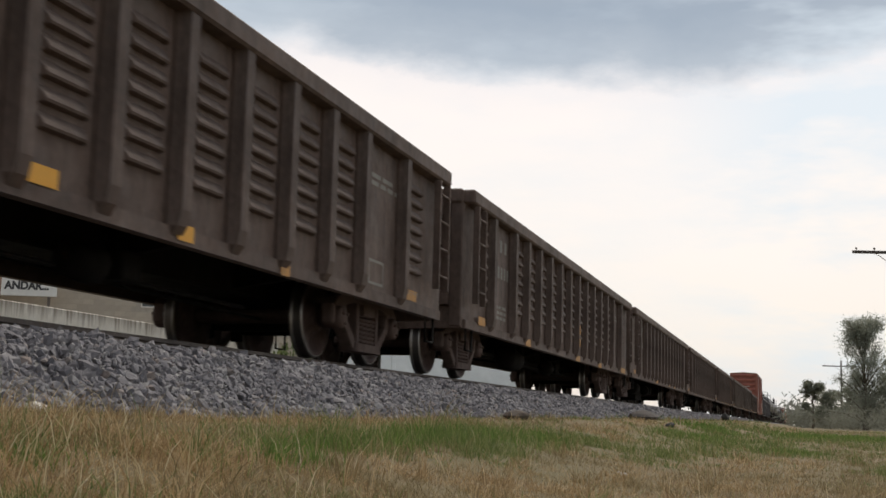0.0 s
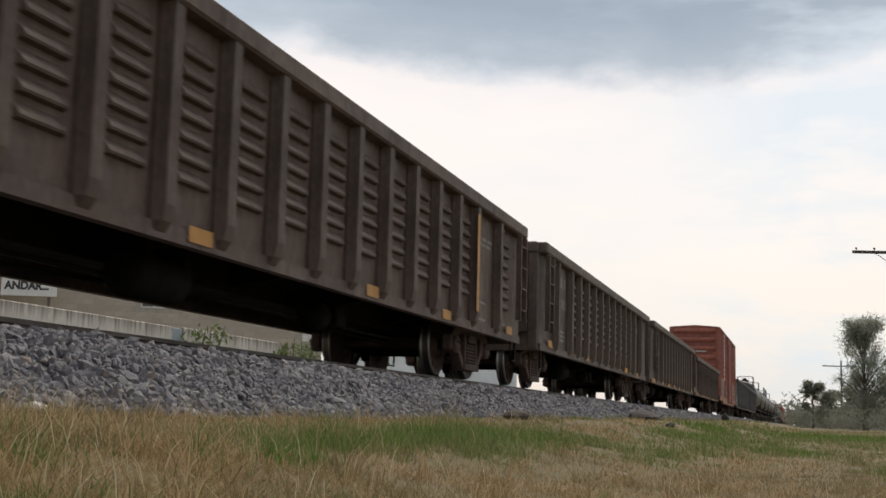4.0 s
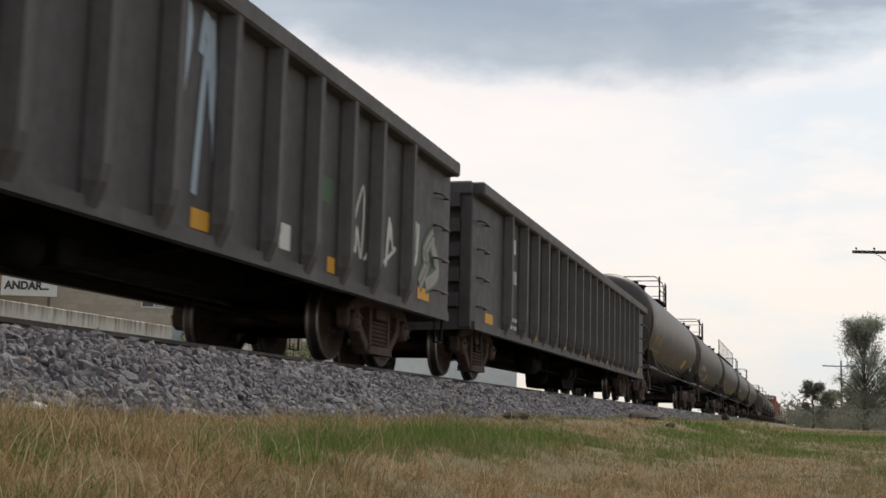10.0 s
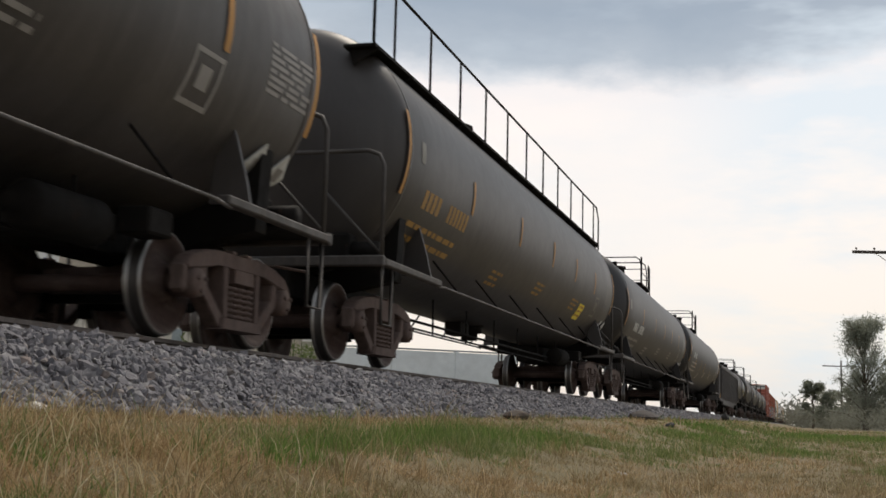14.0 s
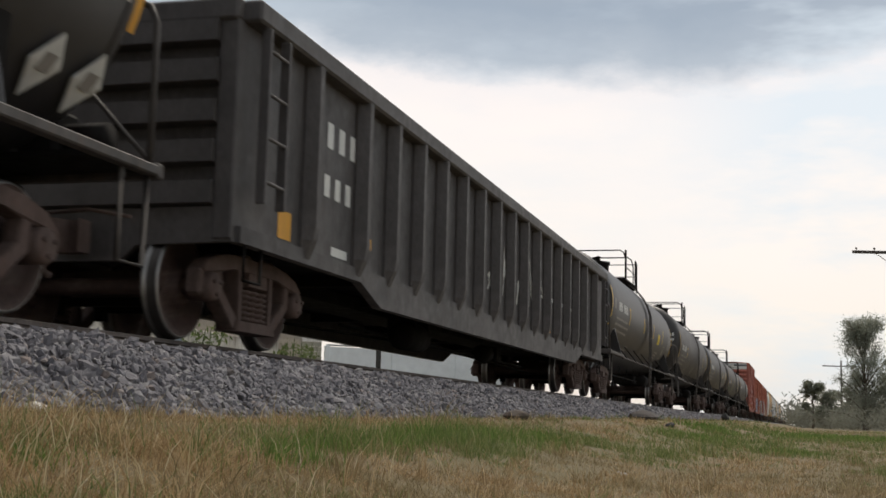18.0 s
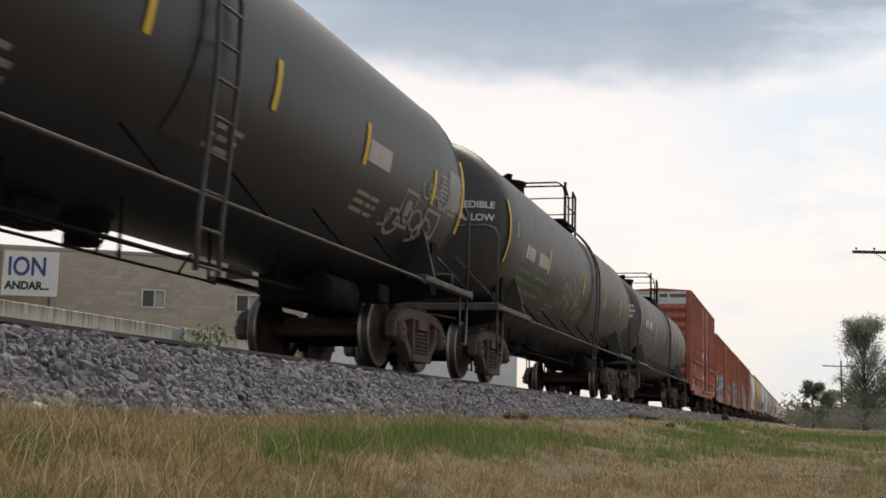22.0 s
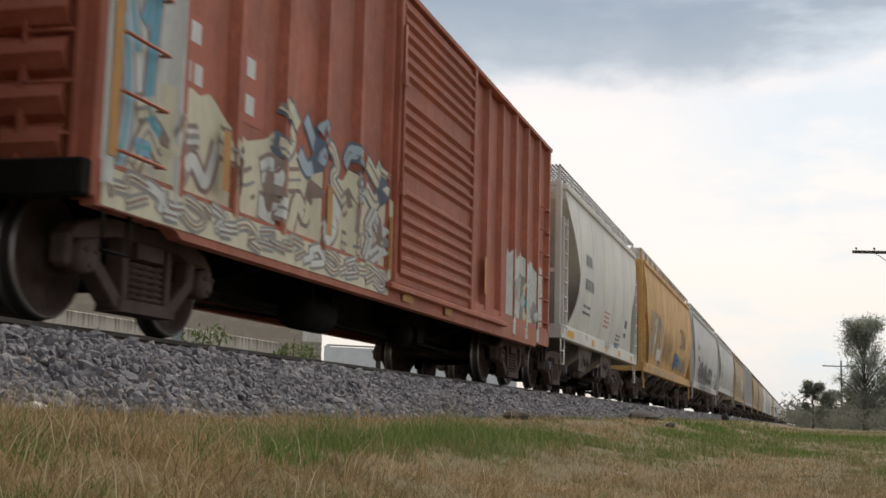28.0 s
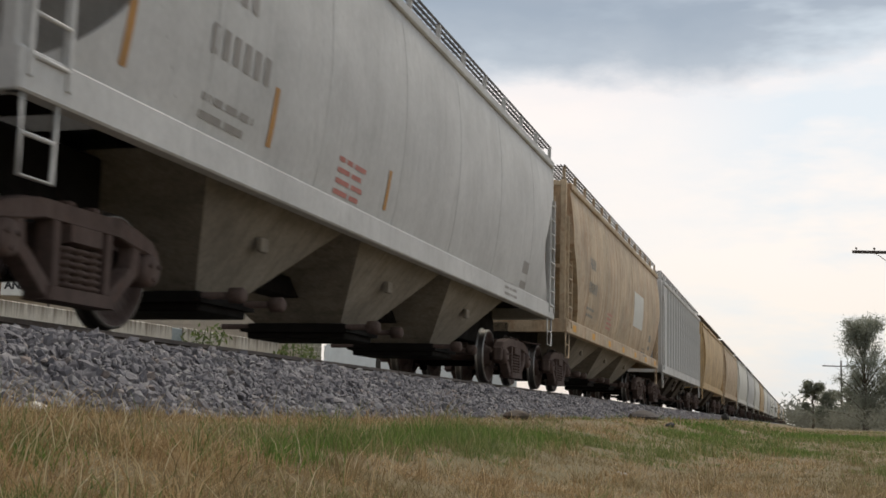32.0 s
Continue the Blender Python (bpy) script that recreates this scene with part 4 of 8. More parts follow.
    car, h, surf = gondola("gondola_car", "long dark grey gondola car with white block lettering and pale scrawls", 42.40, 62.50, "gon_grey", 2.90, 0.80, cuts, (), "tee", 0.22, 5, True, st, 30, 1.2)
    bars(car, surf, -h + 2.0, 2.05, 1.3, 0.26, 4, MAT["white"], fill=0.5)
    bars(car, surf, -h + 1.95, 1.55, 1.5, 0.22, 5, MAT["white"], fill=0.5)
    for i, yc in enumerate((3.7, 4.72, 5.78, 6.62)):
        y = yc - 0.24
        patch(car, "block_mark", surf, y, y + 0.42, 1.81, 1.92, MAT["white"], slant=-0.25)
        patch(car, "block_mark", surf, y - 0.03, y + 0.39, 1.96, 2.07, MAT["white"], slant=-0.25)
        if i < 3:
            patch(car, "underline", surf, y - 0.02, y + 0.5, 1.62, 1.69, MAT["white"])
    for i, yy in enumerate((9.0, 10.0, 11.0, 12.0, 13.0)):
        scrawl(car, surf, -h + yy - 0.25, -h + yy + 0.4, 1.25, 2.1, MAT["g_white"], 300 + i, 2, 0.04)
    for yy, z in ((5.0, 1.5), (5.0, 1.3), (6.0, 1.45), (6.0, 1.28), (4.2, 0.85), (5.2, 0.75), (6.4, 0.72), (7.4, 0.72), (2.2, 0.98), (2.2, 0.85)):
        patch(car, "small_print", surf, -h + yy, -h + yy + 0.45, z, z + 0.09, MAT["white"])
    yq = h - 2.45
    strips(car, "placard_frame", surf, [(yq, yq + 0.4, 1.55, 1.58), (yq, yq + 0.4, 1.12, 1.15), (yq, yq + 0.03, 1.12, 1.58), (yq + 0.37, yq + 0.4, 1.12, 1.58), (yq + 0.1, yq + 0.3, 1.3, 1.48)], MAT["white"])


# ------------------------------------------------------------------ boxcars

def boxcar(label, u0, u1, mat, zt, zs, door, posts, door_kind="ribbed", end_ribs=9, band=False, low_ribs=False, trucks_in=1.4, sill=(0.05, -0.06, 2.8)):
    car, h = new_car("boxcar", label, "boxcar", u0, u1)
    paint = MAT[mat]
    xs = 1.40
    d0, d1 = door
    mb = Mb()
    mb.box(-xs, xs, -h + 0.05, h - 0.05, zs + 0.30, zt - 0.02, 0.02)
    part("body", mb, paint, car)
    mb = Mb().prism([(-1.50, zt - 0.06), (-1.50, zt), (-1.35, zt + 0.03), (0, zt + 0.12), (1.35, zt + 0.03), (1.50, zt), (1.50, zt - 0.06)], "y", -h, h)
    part("roof", mb, paint, car)
    # outside posts
    depth = 0.085

    def make_post():
        return Mb().prism([(xs - 0.005, -0.10), (xs + depth, -0.055), (xs + depth, 0.055), (xs - 0.005, 0.10)], "z", zs + 0.26, zt - 0.04)
    ys = []
    na = posts
    for i in range(na):
        ys.append(-h + 0.12 + (d0 + h - 0.24) * i / (na - 1))
    nb = max(2, round((h - d1) / ((d0 + h) / (na - 1))) + 1)
    for i in range(nb):
        ys.append(d1 + 0.12 + (h - d1 - 0.24) * i / (nb - 1))
    for y in ys:
        for s in (1, -1):
            part("side_post", shared(("box_post", zt, zs), paint, make_post), paint, car, loc=(0, s * y, 0), turn=0 if s > 0 else math.pi)

    def surf(y, z):
        for p in ys:
            e = abs(y - p)
            if e < 0.11:
                return xs + depth * min(1.0, max(0.0, (0.11 - e) / 0.045))
        if d0 - 0.05 < y < d1 + 0.05:
            return xs + 0.115
        return xs
    # side sill, deeper between the trucks
    for s in (1, -1):
        mb = Mb()
        hi, lo, run = zs + sill[0], zs + sill[1], sill[2]
        prof = [(-h, zs + 0.32), (-h, hi), (-h + run - 0.1, hi), (-h + run + 0.02, lo), (h - run - 0.02, lo), (h - run + 0.1, hi), (h, hi), (h, zs + 0.32)]
        mb.prism(prof, "x", min(s * (xs - 0.05), s * (xs + 0.07)), max(s * (xs - 0.05), s * (xs + 0.07)))
        part("side_sill", mb, paint, car)
    # doors
    for s in (1, -1):
        zb, zz = zs + 0.18, zt - 0.14
        if door_kind == "ribbed":
            mb = Mb().box(xs + 0.01, xs + 0.10, d0, d1, zb, zz, 0.01)
            dr = part("door", mb, paint, car, turn=0 if s > 0 else math.pi)
            n = 21
            for i in range(n):
                z = zb + 0.14 + i * (zz - zb - 0.28) / (n - 1)
                if i in (7, 14):
                    continue

                def make_rib():
                    return Mb().prism([(0, -0.055), (0.05, -0.02), (0.05, 0.02), (0, 0.055)], "y", d0 + 0.10, d1 - 0.10)
                part("door_rib", shared(("door_rib", round(d0, 2), round(d1, 2)), paint, make_rib), paint, dr, loc=(xs + 0.10, 0, z))
            for y in (d0, d1):
                part("door_edge", Mb().box(xs + 0.0, xs + 0.15, y - 0.06, y + 0.06, zb - 0.02, zz + 0.02, 0.01), paint, dr)
            part("lock_bar", Mb().tube([(xs + 0.17, d0 + 0.04, zb + 0.1), (xs + 0.17, d0 + 0.04, zz - 0.4)], 0.02).box(xs + 0.12, xs + 0.2, d0 - 0.02, d0 + 0.1, zb + 1.0, zb + 1.15).box(xs + 0.12, xs + 0.2, d0 - 0.02, d0 + 0.1, zb + 2.3, zb + 2.45), paint, dr)
        else:
            mb = Mb().box(xs + 0.01, xs + 0.09, d0, d1, zb, zz, 0.01)
            dr = part("door", mb, paint, car, turn=0 if s > 0 else math.pi)
            for y in (d0 + 0.75, d0 + 1.45, d1 - 0.25):
                part("lock_bar", Mb().tube([(xs + 0.14, y, zb), (xs + 0.14, y, zz)], 0.025), paint, dr)
            for z in (zb + 0.5, zb + 1.05, zb + 1.95, zb + 2.9):
                part("door_rail", Mb().box(xs + 0.085, xs + 0.13, d0 + 0.05, d1 - 0.05, z - 0.04, z + 0.04, 0.01), paint, dr)
            part("crank_box", Mb().box(xs + 0.09, xs + 0.22, d0 + 0.95, d0 + 1.25, zb + 0.75, zb + 1.35, 0.02), paint, dr)
        part("door_track", Mb().box(xs + 0.02, xs + 0.16, d0 - 0.2, min(d1 + 2.2, h - 0.3), zb - 0.09, zb - 0.02, 0.01), paint, car, turn=0 if s > 0 else math.pi)
        part("door_header", Mb().box(xs + 0.02, xs + 0.15, d0 - 0.1, min(d1 + 2.2, h - 0.3), zz + 0.02, zz + 0.09, 0.01), paint, car, turn=0 if s > 0 else math.pi)
    if low_ribs:
        for a, b in ((-h + 0.9, d0 - 0.1), (d1 + 0.15, h - 0.6)):
            for z in (1.46, 2.16):
                part("belt_rail", Mb().box(xs + 0.02, xs + depth + 0.07, a, b, z - 0.035, z + 0.035, 0.01), paint, car)
        for a, b, z in ((-h + 2.2, -h + 4.4, 2.9), (3.5, 4.9, 2.93)):
            part("belt_rail", Mb().box(xs + 0.02, xs + depth + 0.05, a, b, z - 0.03, z + 0.03, 0.01), paint, car)
    # ends: pressed ribs
    for s in (1, -1):
        y = s * h
        part("end_wall", Mb().box(-xs, xs, min(y, y - s * 0.06), max(y, y - s * 0.06), zs + 0.2, zt - 0.02), paint, car)
        top = zt - (0.62 if band else 0.10)
        for i in range(end_ribs):
            z = zs + 0.42 + i * (top - zs - 0.55) / (end_ribs - 1)

            def make_rib():
                return Mb().prism([(0, -0.15), (0.07, -0.11), (0.12, 0.0), (0.07, 0.11), (0, 0.15)], "x", -1.22, 1.22)
            part("end_rib", shared(("box_end_rib",), paint, make_rib), paint, car, loc=(0, y, z), turn=0 if s > 0 else math.pi)
        for e in (1, -1):
            mb = Mb().box(e * 1.36 - 0.10, e * 1.36 + 0.10, min(y - s * 0.1, y + s * 0.05), max(y - s * 0.1, y + s * 0.05), zs + 0.05, zt, 0.015)
            part("corner_post", mb, paint, car)
        # near-black in place of body paint, standing in for shade at the car end
        part("end_sill", Mb().box(-1.45, 1.45, min(y - s * 0.02, y + s * 0.16), max(y - s * 0.02, y + s * 0.16), zs + 0.05, zs + 0.30, 0.015), MAT["under"], car)
        for e in (1, -1):
            for i in range(6):
                grab_iron(car, paint, e * (xs + 0.02), y - s * 0.52, zs + 0.42 + 0.42 * i, 0.62)
            stirrup(car, MAT["under"], e * 1.43, y - s * 0.34, zs - 0.28, zs + 0.1)
        ladder(car, paint, -s * 1.1, y, zs + 0.3, zs + 2.1, 5, 0.42, "x")
        part("brake_platform", Mb().box(-0.4, 0.6, min(y + s * 0.02, y + s * 0.34), max(y + s * 0.02, y + s * 0.34), zs + 0.72, zs + 0.76), paint, car)
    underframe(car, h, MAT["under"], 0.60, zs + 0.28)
    for s in (1, -1):
        truck(car, s * (h - trucks_in))
    return car, h, surf


def build_boxcars():
    # red boxcar with grey spray paint
    u0, u1 = -124.4, -105.3
    h = (u1 - u0) / 2
    car, h, surf = boxcar("red-brown boxcar with horizontally ribbed door and grey spray paint", u0, u1, "box_red", 5.12, 0.76, (-1.5, 2.6), 9, end_ribs=8, trucks_in=2.25, sill=(0.05, -0.11, 2.95))
    flat = (lambda y, z: 1.40)
    for y, z, n in ((-8.1, 2.52, 2), (-7.2, 2.52, 2), (-8.05, 2.1, 2), (-7.12, 2.1, 2)):
        bars(car, flat, y, z, 0.4, 0.25, n, MAT["white"], fill=0.7)
    strips(car, "lettering", surf, [(-h + 4.72, -h + 4.95, 2.1 + 0.3 * i, 2.3 + 0.3 * i) for i in range(10)], MAT["white"])
    graffiti(car, surf, -h + 1.2, -2.2, 0.98, 2.1, [MAT["g_dust"]], MAT["g_pale"], 41, 7, haze=MAT["g_dust"], inner=MAT["g_grey"], width=0.035)
    graffiti(car, surf, 2.75, h - 0.9, 0.98, 2.2, [MAT["g_dust"]], MAT["g_pale"], 42, 6, haze=MAT["g_dust"], width=0.035)
    graffiti(car, surf, h - 1.9, h - 0.8, 1.25, 2.0, [MAT["g_tan"]], MAT["yellow2"], 43, 2, width=0.04)
    patch(car, "grey_wash", (lambda y, z: 1.473), -h + 3.3, -4.2, 0.68, 0.99, MAT["g_dust"], slant=0.4)
    patch(car, "grey_wash", (lambda y, z: 1.473), -3.6, -2.3, 0.70, 0.99, MAT["g_dust"], slant=-0.3)
    for y, z, w, hh in ((-8.25, 0.92, 0.46, 0.24), (-5.5, 0.80, 0.42, 0.14), (-2.8, 0.80, 0.4, 0.14), (0.15, 0.77, 0.4, 0.13), (2.75, 0.75, 0.4, 0.13), (5.5, 0.755, 0.46, 0.12), (8.12, 0.92, 0.46, 0.24)):
        patch(car, "reflector", (lambda y, z: 1.492), y - w / 2, y + w / 2, z - hh / 2, z + hh / 2, MAT["yellow"])
    patch(car, "blue_panel", (lambda y, z: 1.415), -8.42, -7.97, 1.11, 1.36, MAT["g_bluegrey"])
    patch(car, "blue_panel", (lambda y, z: 1.415), 8.2, 8.75, 1.14, 1.34, MAT["g_bluegrey"])
    for z, w in ((4.35, 1.0), (3.65, 1.2)):
        mb = Mb().box(-0.5, -0.5 + w, -h - 0.095, -h - 0.09, z, z + 0.05)
        part("small_print", mb, MAT["white"], car)
    # tall plug-door boxcar
    car, h, surf = boxcar("tall maroon plug-door boxcar with a white band on its end", 154.15, 169.80, "box_maroon", 5.16, 0.80, (-1.3, 2.05), 11, "plug", 9, True, True, sill=(0.05, -0.11, 1.9))
    for s in (1, -1):
        y = s * h
        part("end_band", Mb().box(-1.34, 1.34, min(y, y + s * 0.02), max(y, y + s * 0.02), 4.58, 5.12), MAT["white"], car, "white painted band")
    word = bpy.data.curves.new("warning", "FONT")
    word.body, word.size, word.align_x, word.extrude = "EXCESS HEIGHT CAR", 0.13, "CENTER", 0.002
    ob = new("warning_text", word)
    ob.parent = car
    ob.matrix_local = Matrix.Translation((-0.15, -h - 0.024, 4.68)) @ Euler((radians(90), 0, 0)).to_matrix().to_4x4()
    word.materials.append(MAT["g_black"])
    part("lettering", Mb().box(0.1, 0.45, -h - 0.026, -h - 0.022, 4.86, 5.02).box(0.55, 1.25, -h - 0.026, -h - 0.022, 4.86, 5.02), MAT["dark"], car)
    bars(car, flat, -h + 3.0, 3.55, 0.5, 0.3, 2, MAT["white"], 2)
    for y, z, w, hh, m in ((-6.78, 1.23, 0.50, 0.20, "yellow"), (-6.8, 1.06, 0.46, 0.13, "yellowb"), (-3.85, 1.27, 0.42, 0.10, "yellow"), (1.85, 1.27, 0.3, 0.14, "yellow"),
                           (4.3, 1.2, 0.4, 0.14, "yellow"), (6.6, 1.25, 0.34, 0.24, "yellow"), (6.6, 1.01, 0.34, 0.18, "yellowb")):
        patch(car, "reflector", (lambda y, z: 1.492), y - w / 2, y + w / 2, z - hh / 2, z + hh / 2, MAT[m])
    for y, z, w, hh in ((-h + 1.35, 2.15, 0.5, 0.14), (-h + 1.35, 1.95, 0.4, 0.1), (-h + 2.4, 2.05, 0.5, 0.14), (-h + 2.4, 1.85, 0.4, 0.1), (-h + 3.4, 1.2, 0.3, 0.12), (-1.25, 2.65, 0.22, 0.3), (-1.2, 1.55, 0.25, 0.3), (0.9, 2.75, 0.4, 0.35), (0.55, 1.55, 0.12, 0.6), (h - 1.2, 1.85, 0.4, 0.4)):
        patch(car, "stencil_panel", surf, y - w / 2, y + w / 2, z - hh / 2, z + hh / 2, MAT["white"])
    # three old ribbed-door boxcars covered in graffiti
    defs = ((171.60, "box_dark", "old red boxcar with light blue graffiti along its lower side", 51, [MAT["g_blue"], MAT["g_white"], MAT["g_haze"], MAT["g_teal"]], MAT["g_navy"]),
            (188.93, "box_dark", "old red boxcar with colourful blue, cream and green graffiti", 52, [MAT["g_blue"], MAT["g_cream"], MAT["g_navy"], MAT["g_white"]], MAT["g_black"]),
            (205.85, "box_dark", "old red boxcar with white graffiti and a ribbed sliding door", 53, [MAT["g_white"], MAT["g_cream"]], MAT["g_black"]))
    for u0, mat, label, seed, fills, line in defs:
        car, h, surf = boxcar(label, u0, u0 + 15.72, mat, 4.50, 0.74, (-1.62, 1.85), 7, "ribbed", 11, sill=(0.0, -0.06, 1.2))
        if seed == 51:
            graffiti(car, surf, -h + 0.35, -1.75, 0.84, 2.4, [MAT["g_white"], MAT["g_haze"], MAT["g_blue"]], line, seed, 6, haze=MAT["g_blue"], inner=MAT["g_teal"], width=0.05)
            graffiti(car, surf, 2.6, h - 0.6, 0.9, 2.2, [MAT["g_grey"], MAT["g_cream"]], MAT["g_dust"], seed + 7, 5, haze=MAT["g_dust"], width=0.05)
        elif seed == 52:
            graffiti(car, surf, -h + 0.5, -1.25, 0.72, 2.5, [MAT["g_blue"], MAT["g_cream"], MAT["g_teal"]], line, seed, 6, haze=MAT["g_teal"], inner=MAT["g_white"], width=0.06)
            graffiti(car, surf, -1.0, 2.5, 0.95, 2.5, [MAT["g_teal"], MAT["g_white"], MAT["box_dark"], MAT["g_blue"]], MAT["g_cream"], seed + 3, 5, inner=MAT["g_black"], width=0.07)
            graffiti(car, surf, 2.7, h - 0.5, 0.95, 2.5, fills, line, seed + 5, 5, haze=MAT["g_navy"], inner=MAT["g_cream"], width=0.06)
            graffiti(car, (lambda y, z: 1.475), -3.0, h - 3.0, 0.62, 0.98, [MAT["g_cream"], MAT["g_lav"], MAT["g_tan"]], MAT["g_navy"], seed + 8, 9, width=0.04)
        else:
            graffiti(car, surf, -h + 0.12, -h + 0.95, 0.95, 2.7, [MAT["g_haze"], MAT["g_blue"]], MAT["g_grey"], seed, 2, haze=MAT["g_white"], inner=MAT["g_teal"], width=0.04)
            graffiti(car, surf, -h + 0.5, -1.75, 0.98, 1.78, [MAT["g_cream"], MAT["g_white"]], MAT["g_dust"], seed + 1, 8, haze=MAT["g_cream"], inner=MAT["g_grey"], width=0.05)
            graffiti(car, surf, -h + 2.85, -1.8, 1.6, 2.3, [MAT["g_cream"], MAT["g_haze"]], MAT["g_bluegrey"], seed + 9, 5, inner=MAT["g_grey"], width=0.04)
            patch(car, "graffiti_haze", (lambda y, z: 1.475), -h + 0.05, -1.7, 0.75, 1.02, MAT["g_cream"], 0.004)
            graffiti(car, (lambda y, z: 1.475), -h + 0.15, -1.75, 0.78, 1.05, [MAT["g_cream"], MAT["g_white"]], MAT["g_grey"], seed + 2, 12, inner=MAT["g_dust"], width=0.035)
            graffiti(car, surf, 4.7, h - 0.5, 0.8, 2.05, [MAT["g_white"], MAT["g_cream"]], MAT["g_grey"], seed + 4, 4, haze=MAT["g_white"], inner=MAT["g_teal"], width=0.04)
        if seed == 53:
            for y in (-6.9, -5.85):
                patch(car, "red_panel", flat, y, y + 0.74, 1.87, 2.50, MAT["g_panel"], 0.0035)
        bars(car, flat, -h + 1.02, 2.28, 0.55, 0.17, 2, MAT["white"])
        bars(car, flat, -h + 2.12, 2.28, 0.48, 0.17, 2, MAT["white"])
        bars(car, flat, -h + 1.02, 1.95, 0.58, 0.17, 3, MAT["white"])
        bars(car, flat, -h + 2.12, 1.95, 0.48, 0.17, 2, MAT["white"])
        for y, z, w, hh in ((-h + 0.12, 1.75, 0.12, 1.3), (-h + 1.86, 1.42, 0.14, 0.5), (-h + 4.2, 1.4, 0.14, 0.5), (-1.0, 0.80, 0.42, 0.12), (0.8, 0.80, 0.36, 0.12), (2.8, 1.5, 0.14, 0.55), (-1.72, 1.35, 0.12, 0.6)):
            patch(car, "reflector", (lambda y, z: 1.495), y - w / 2, y + w / 2, z - hh / 2, z + hh / 2, MAT["yellow2"])
        part("lettering", Mb().box(0.6, 1.2, -h - 0.075, -h - 0.07, 4.38, 4.52), MAT["white"], car)


# ------------------------------------------------------------------ tank cars

def tank_car(label, u0, u1, mat, R=1.53, zc=2.62, kind="union", stripe="yellow", marks=(), txt=(-7.1, -4.6, 2.05), notice=None, walkway=False, mark="white", seed=0, ladder_y=0.9, rail=True, fine="faint", dome=0.55, gap=0.22, bogie=1.25, deck=(-0.75, 1.66)):
    car, h = new_car("tank_car", label, "tank car", u0, u1)
    paint = MAT[mat]
    ht = h - gap                  # half length of the shell
    prof = [(-ht, 0.0)]
    for i in range(1, 9):
        a = i / 8 * math.pi / 2
        prof.append((-ht + dome * (1 - math.cos(a)), R * math.sin(a)))
    ny = 14
    for i in range(1, ny):
        prof.append((-ht + dome + (2 * ht - 2 * dome) * i / ny, R))
    prof += [(-p, r) for p, r in reversed(prof[:9])]
    part("tank_shell", Mb().lathe(prof, "y", (0, 0, zc), 64), paint, car)
    for y in (-ht + dome + 0.04, ht - dome - 0.04):
        part("weld_band", Mb().lathe([(y - 0.03, R - 0.01), (y - 0.025, R + 0.006), (y + 0.025, R + 0.006), (y + 0.03, R - 0.01)], "y", (0, 0, zc), 64), paint, car)

    def surf(y, z):
        return math.sqrt(max(0.05, R * R - (z - zc) ** 2))
    # upright reflectors round the side, long ones at the heads
    for y, lo, hi in marks:
        patch(car, "reflector", surf, y - 0.05, y + 0.05, lo, hi, MAT[stripe], 0.012)
    for y in (-ht + dome - 0.06, ht - dome + 0.06):
        patch(car, "reflector", surf, y - 0.045, y + 0.045, zc - 0.6, zc + 0.42, MAT[stripe], 0.012)
    # end sills, saddles and stub platforms
    for s in (1, -1):
        y0, y1 = sorted((s * (h - 3.4), s * (h - 0.02)))
        part("stub_sill", Mb().box(-0.32, 0.32, y0, y1, 0.72, 1.06, 0.02), MAT["under"], car)
        yb = s * (h - bogie)
        outline = []
        for i in range(13):
            a = math.pi * (1.18 + 0.64 * i / 12)
            outline.append((R * 1.002 * math.cos(a), zc + R * 1.002 * math.sin(a)))
        part("saddle", Mb().prism([(-1.25, 1.02), (-0.4, 0.86), (0.4, 0.86), (1.25, 1.02)] + outline[::-1], "y", yb - 0.12, yb + 0.12), MAT["under"], car)
        part("end_sill", Mb().box(-1.48, 1.48, min(s * (h - 0.10), s * h), max(s * (h - 0.10), s * h), 1.07, 1.19, 0.015), MAT["pipe"], car)
        part("end_platform", Mb().box(-1.46, 1.46, min(s * (h - 0.75), s * (h - 0.09)), max(s * (h - 0.75), s * (h - 0.09)), 1.12, 1.16), MAT["under"], car)
        for e in (1, -1):
            part("side_sill", Mb().box(min(e * 1.38, e * 1.49), max(e * 1.38, e * 1.49), min(s * (h - 2.4), s * (h - 0.09)), max(s * (h - 2.4), s * (h - 0.09)), 1.085, 1.165, 0.012), MAT["pipe"], car)
            part("step", Mb().tube([(e * 1.42, s * (h - 0.15), 1.08), (e * 1.42, s * (h - 0.15), 0.42), (e * 1.42, s * (h - 0.50), 0.42), (e * 1.42, s * (h - 0.50), 1.08)], 0.022, 6), MAT["pipe"], car)
            yy = s * (h - 1.95)
            part("gusset_plate", Mb().prism([(e * 1.08, 1.17), (e * 1.47, 1.17), (e * 1.42, 1.40), (e * 1.24, 2.0), (e * 1.17, 2.0)], "y", yy - 0.02, yy + 0.02), paint, car)
        # one hoop of pipe across the end, and a lower grab rail
        zh = 2.42
        part("end_hoop", Mb().tube([(1.42, s * (h - 0.12), 1.16), (1.42, s * (h - 0.12), zh - 0.18), (1.36, s * (h - 0.12), zh - 0.05), (1.22, s * (h - 0.12), zh), (-1.22, s * (h - 0.12), zh), (-1.36, s * (h - 0.12), zh - 0.05), (-1.42, s * (h - 0.12), zh - 0.18), (-1.42, s * (h - 0.12), 1.16)], 0.026, 8), MAT["pipe"], car)
        part("platform_brace", Mb().tube([(1.40, s * (h - 0.14), 1.22), (0.7, s * (h - 0.16), 1.95)], 0.018, 6), MAT["pipe"], car)
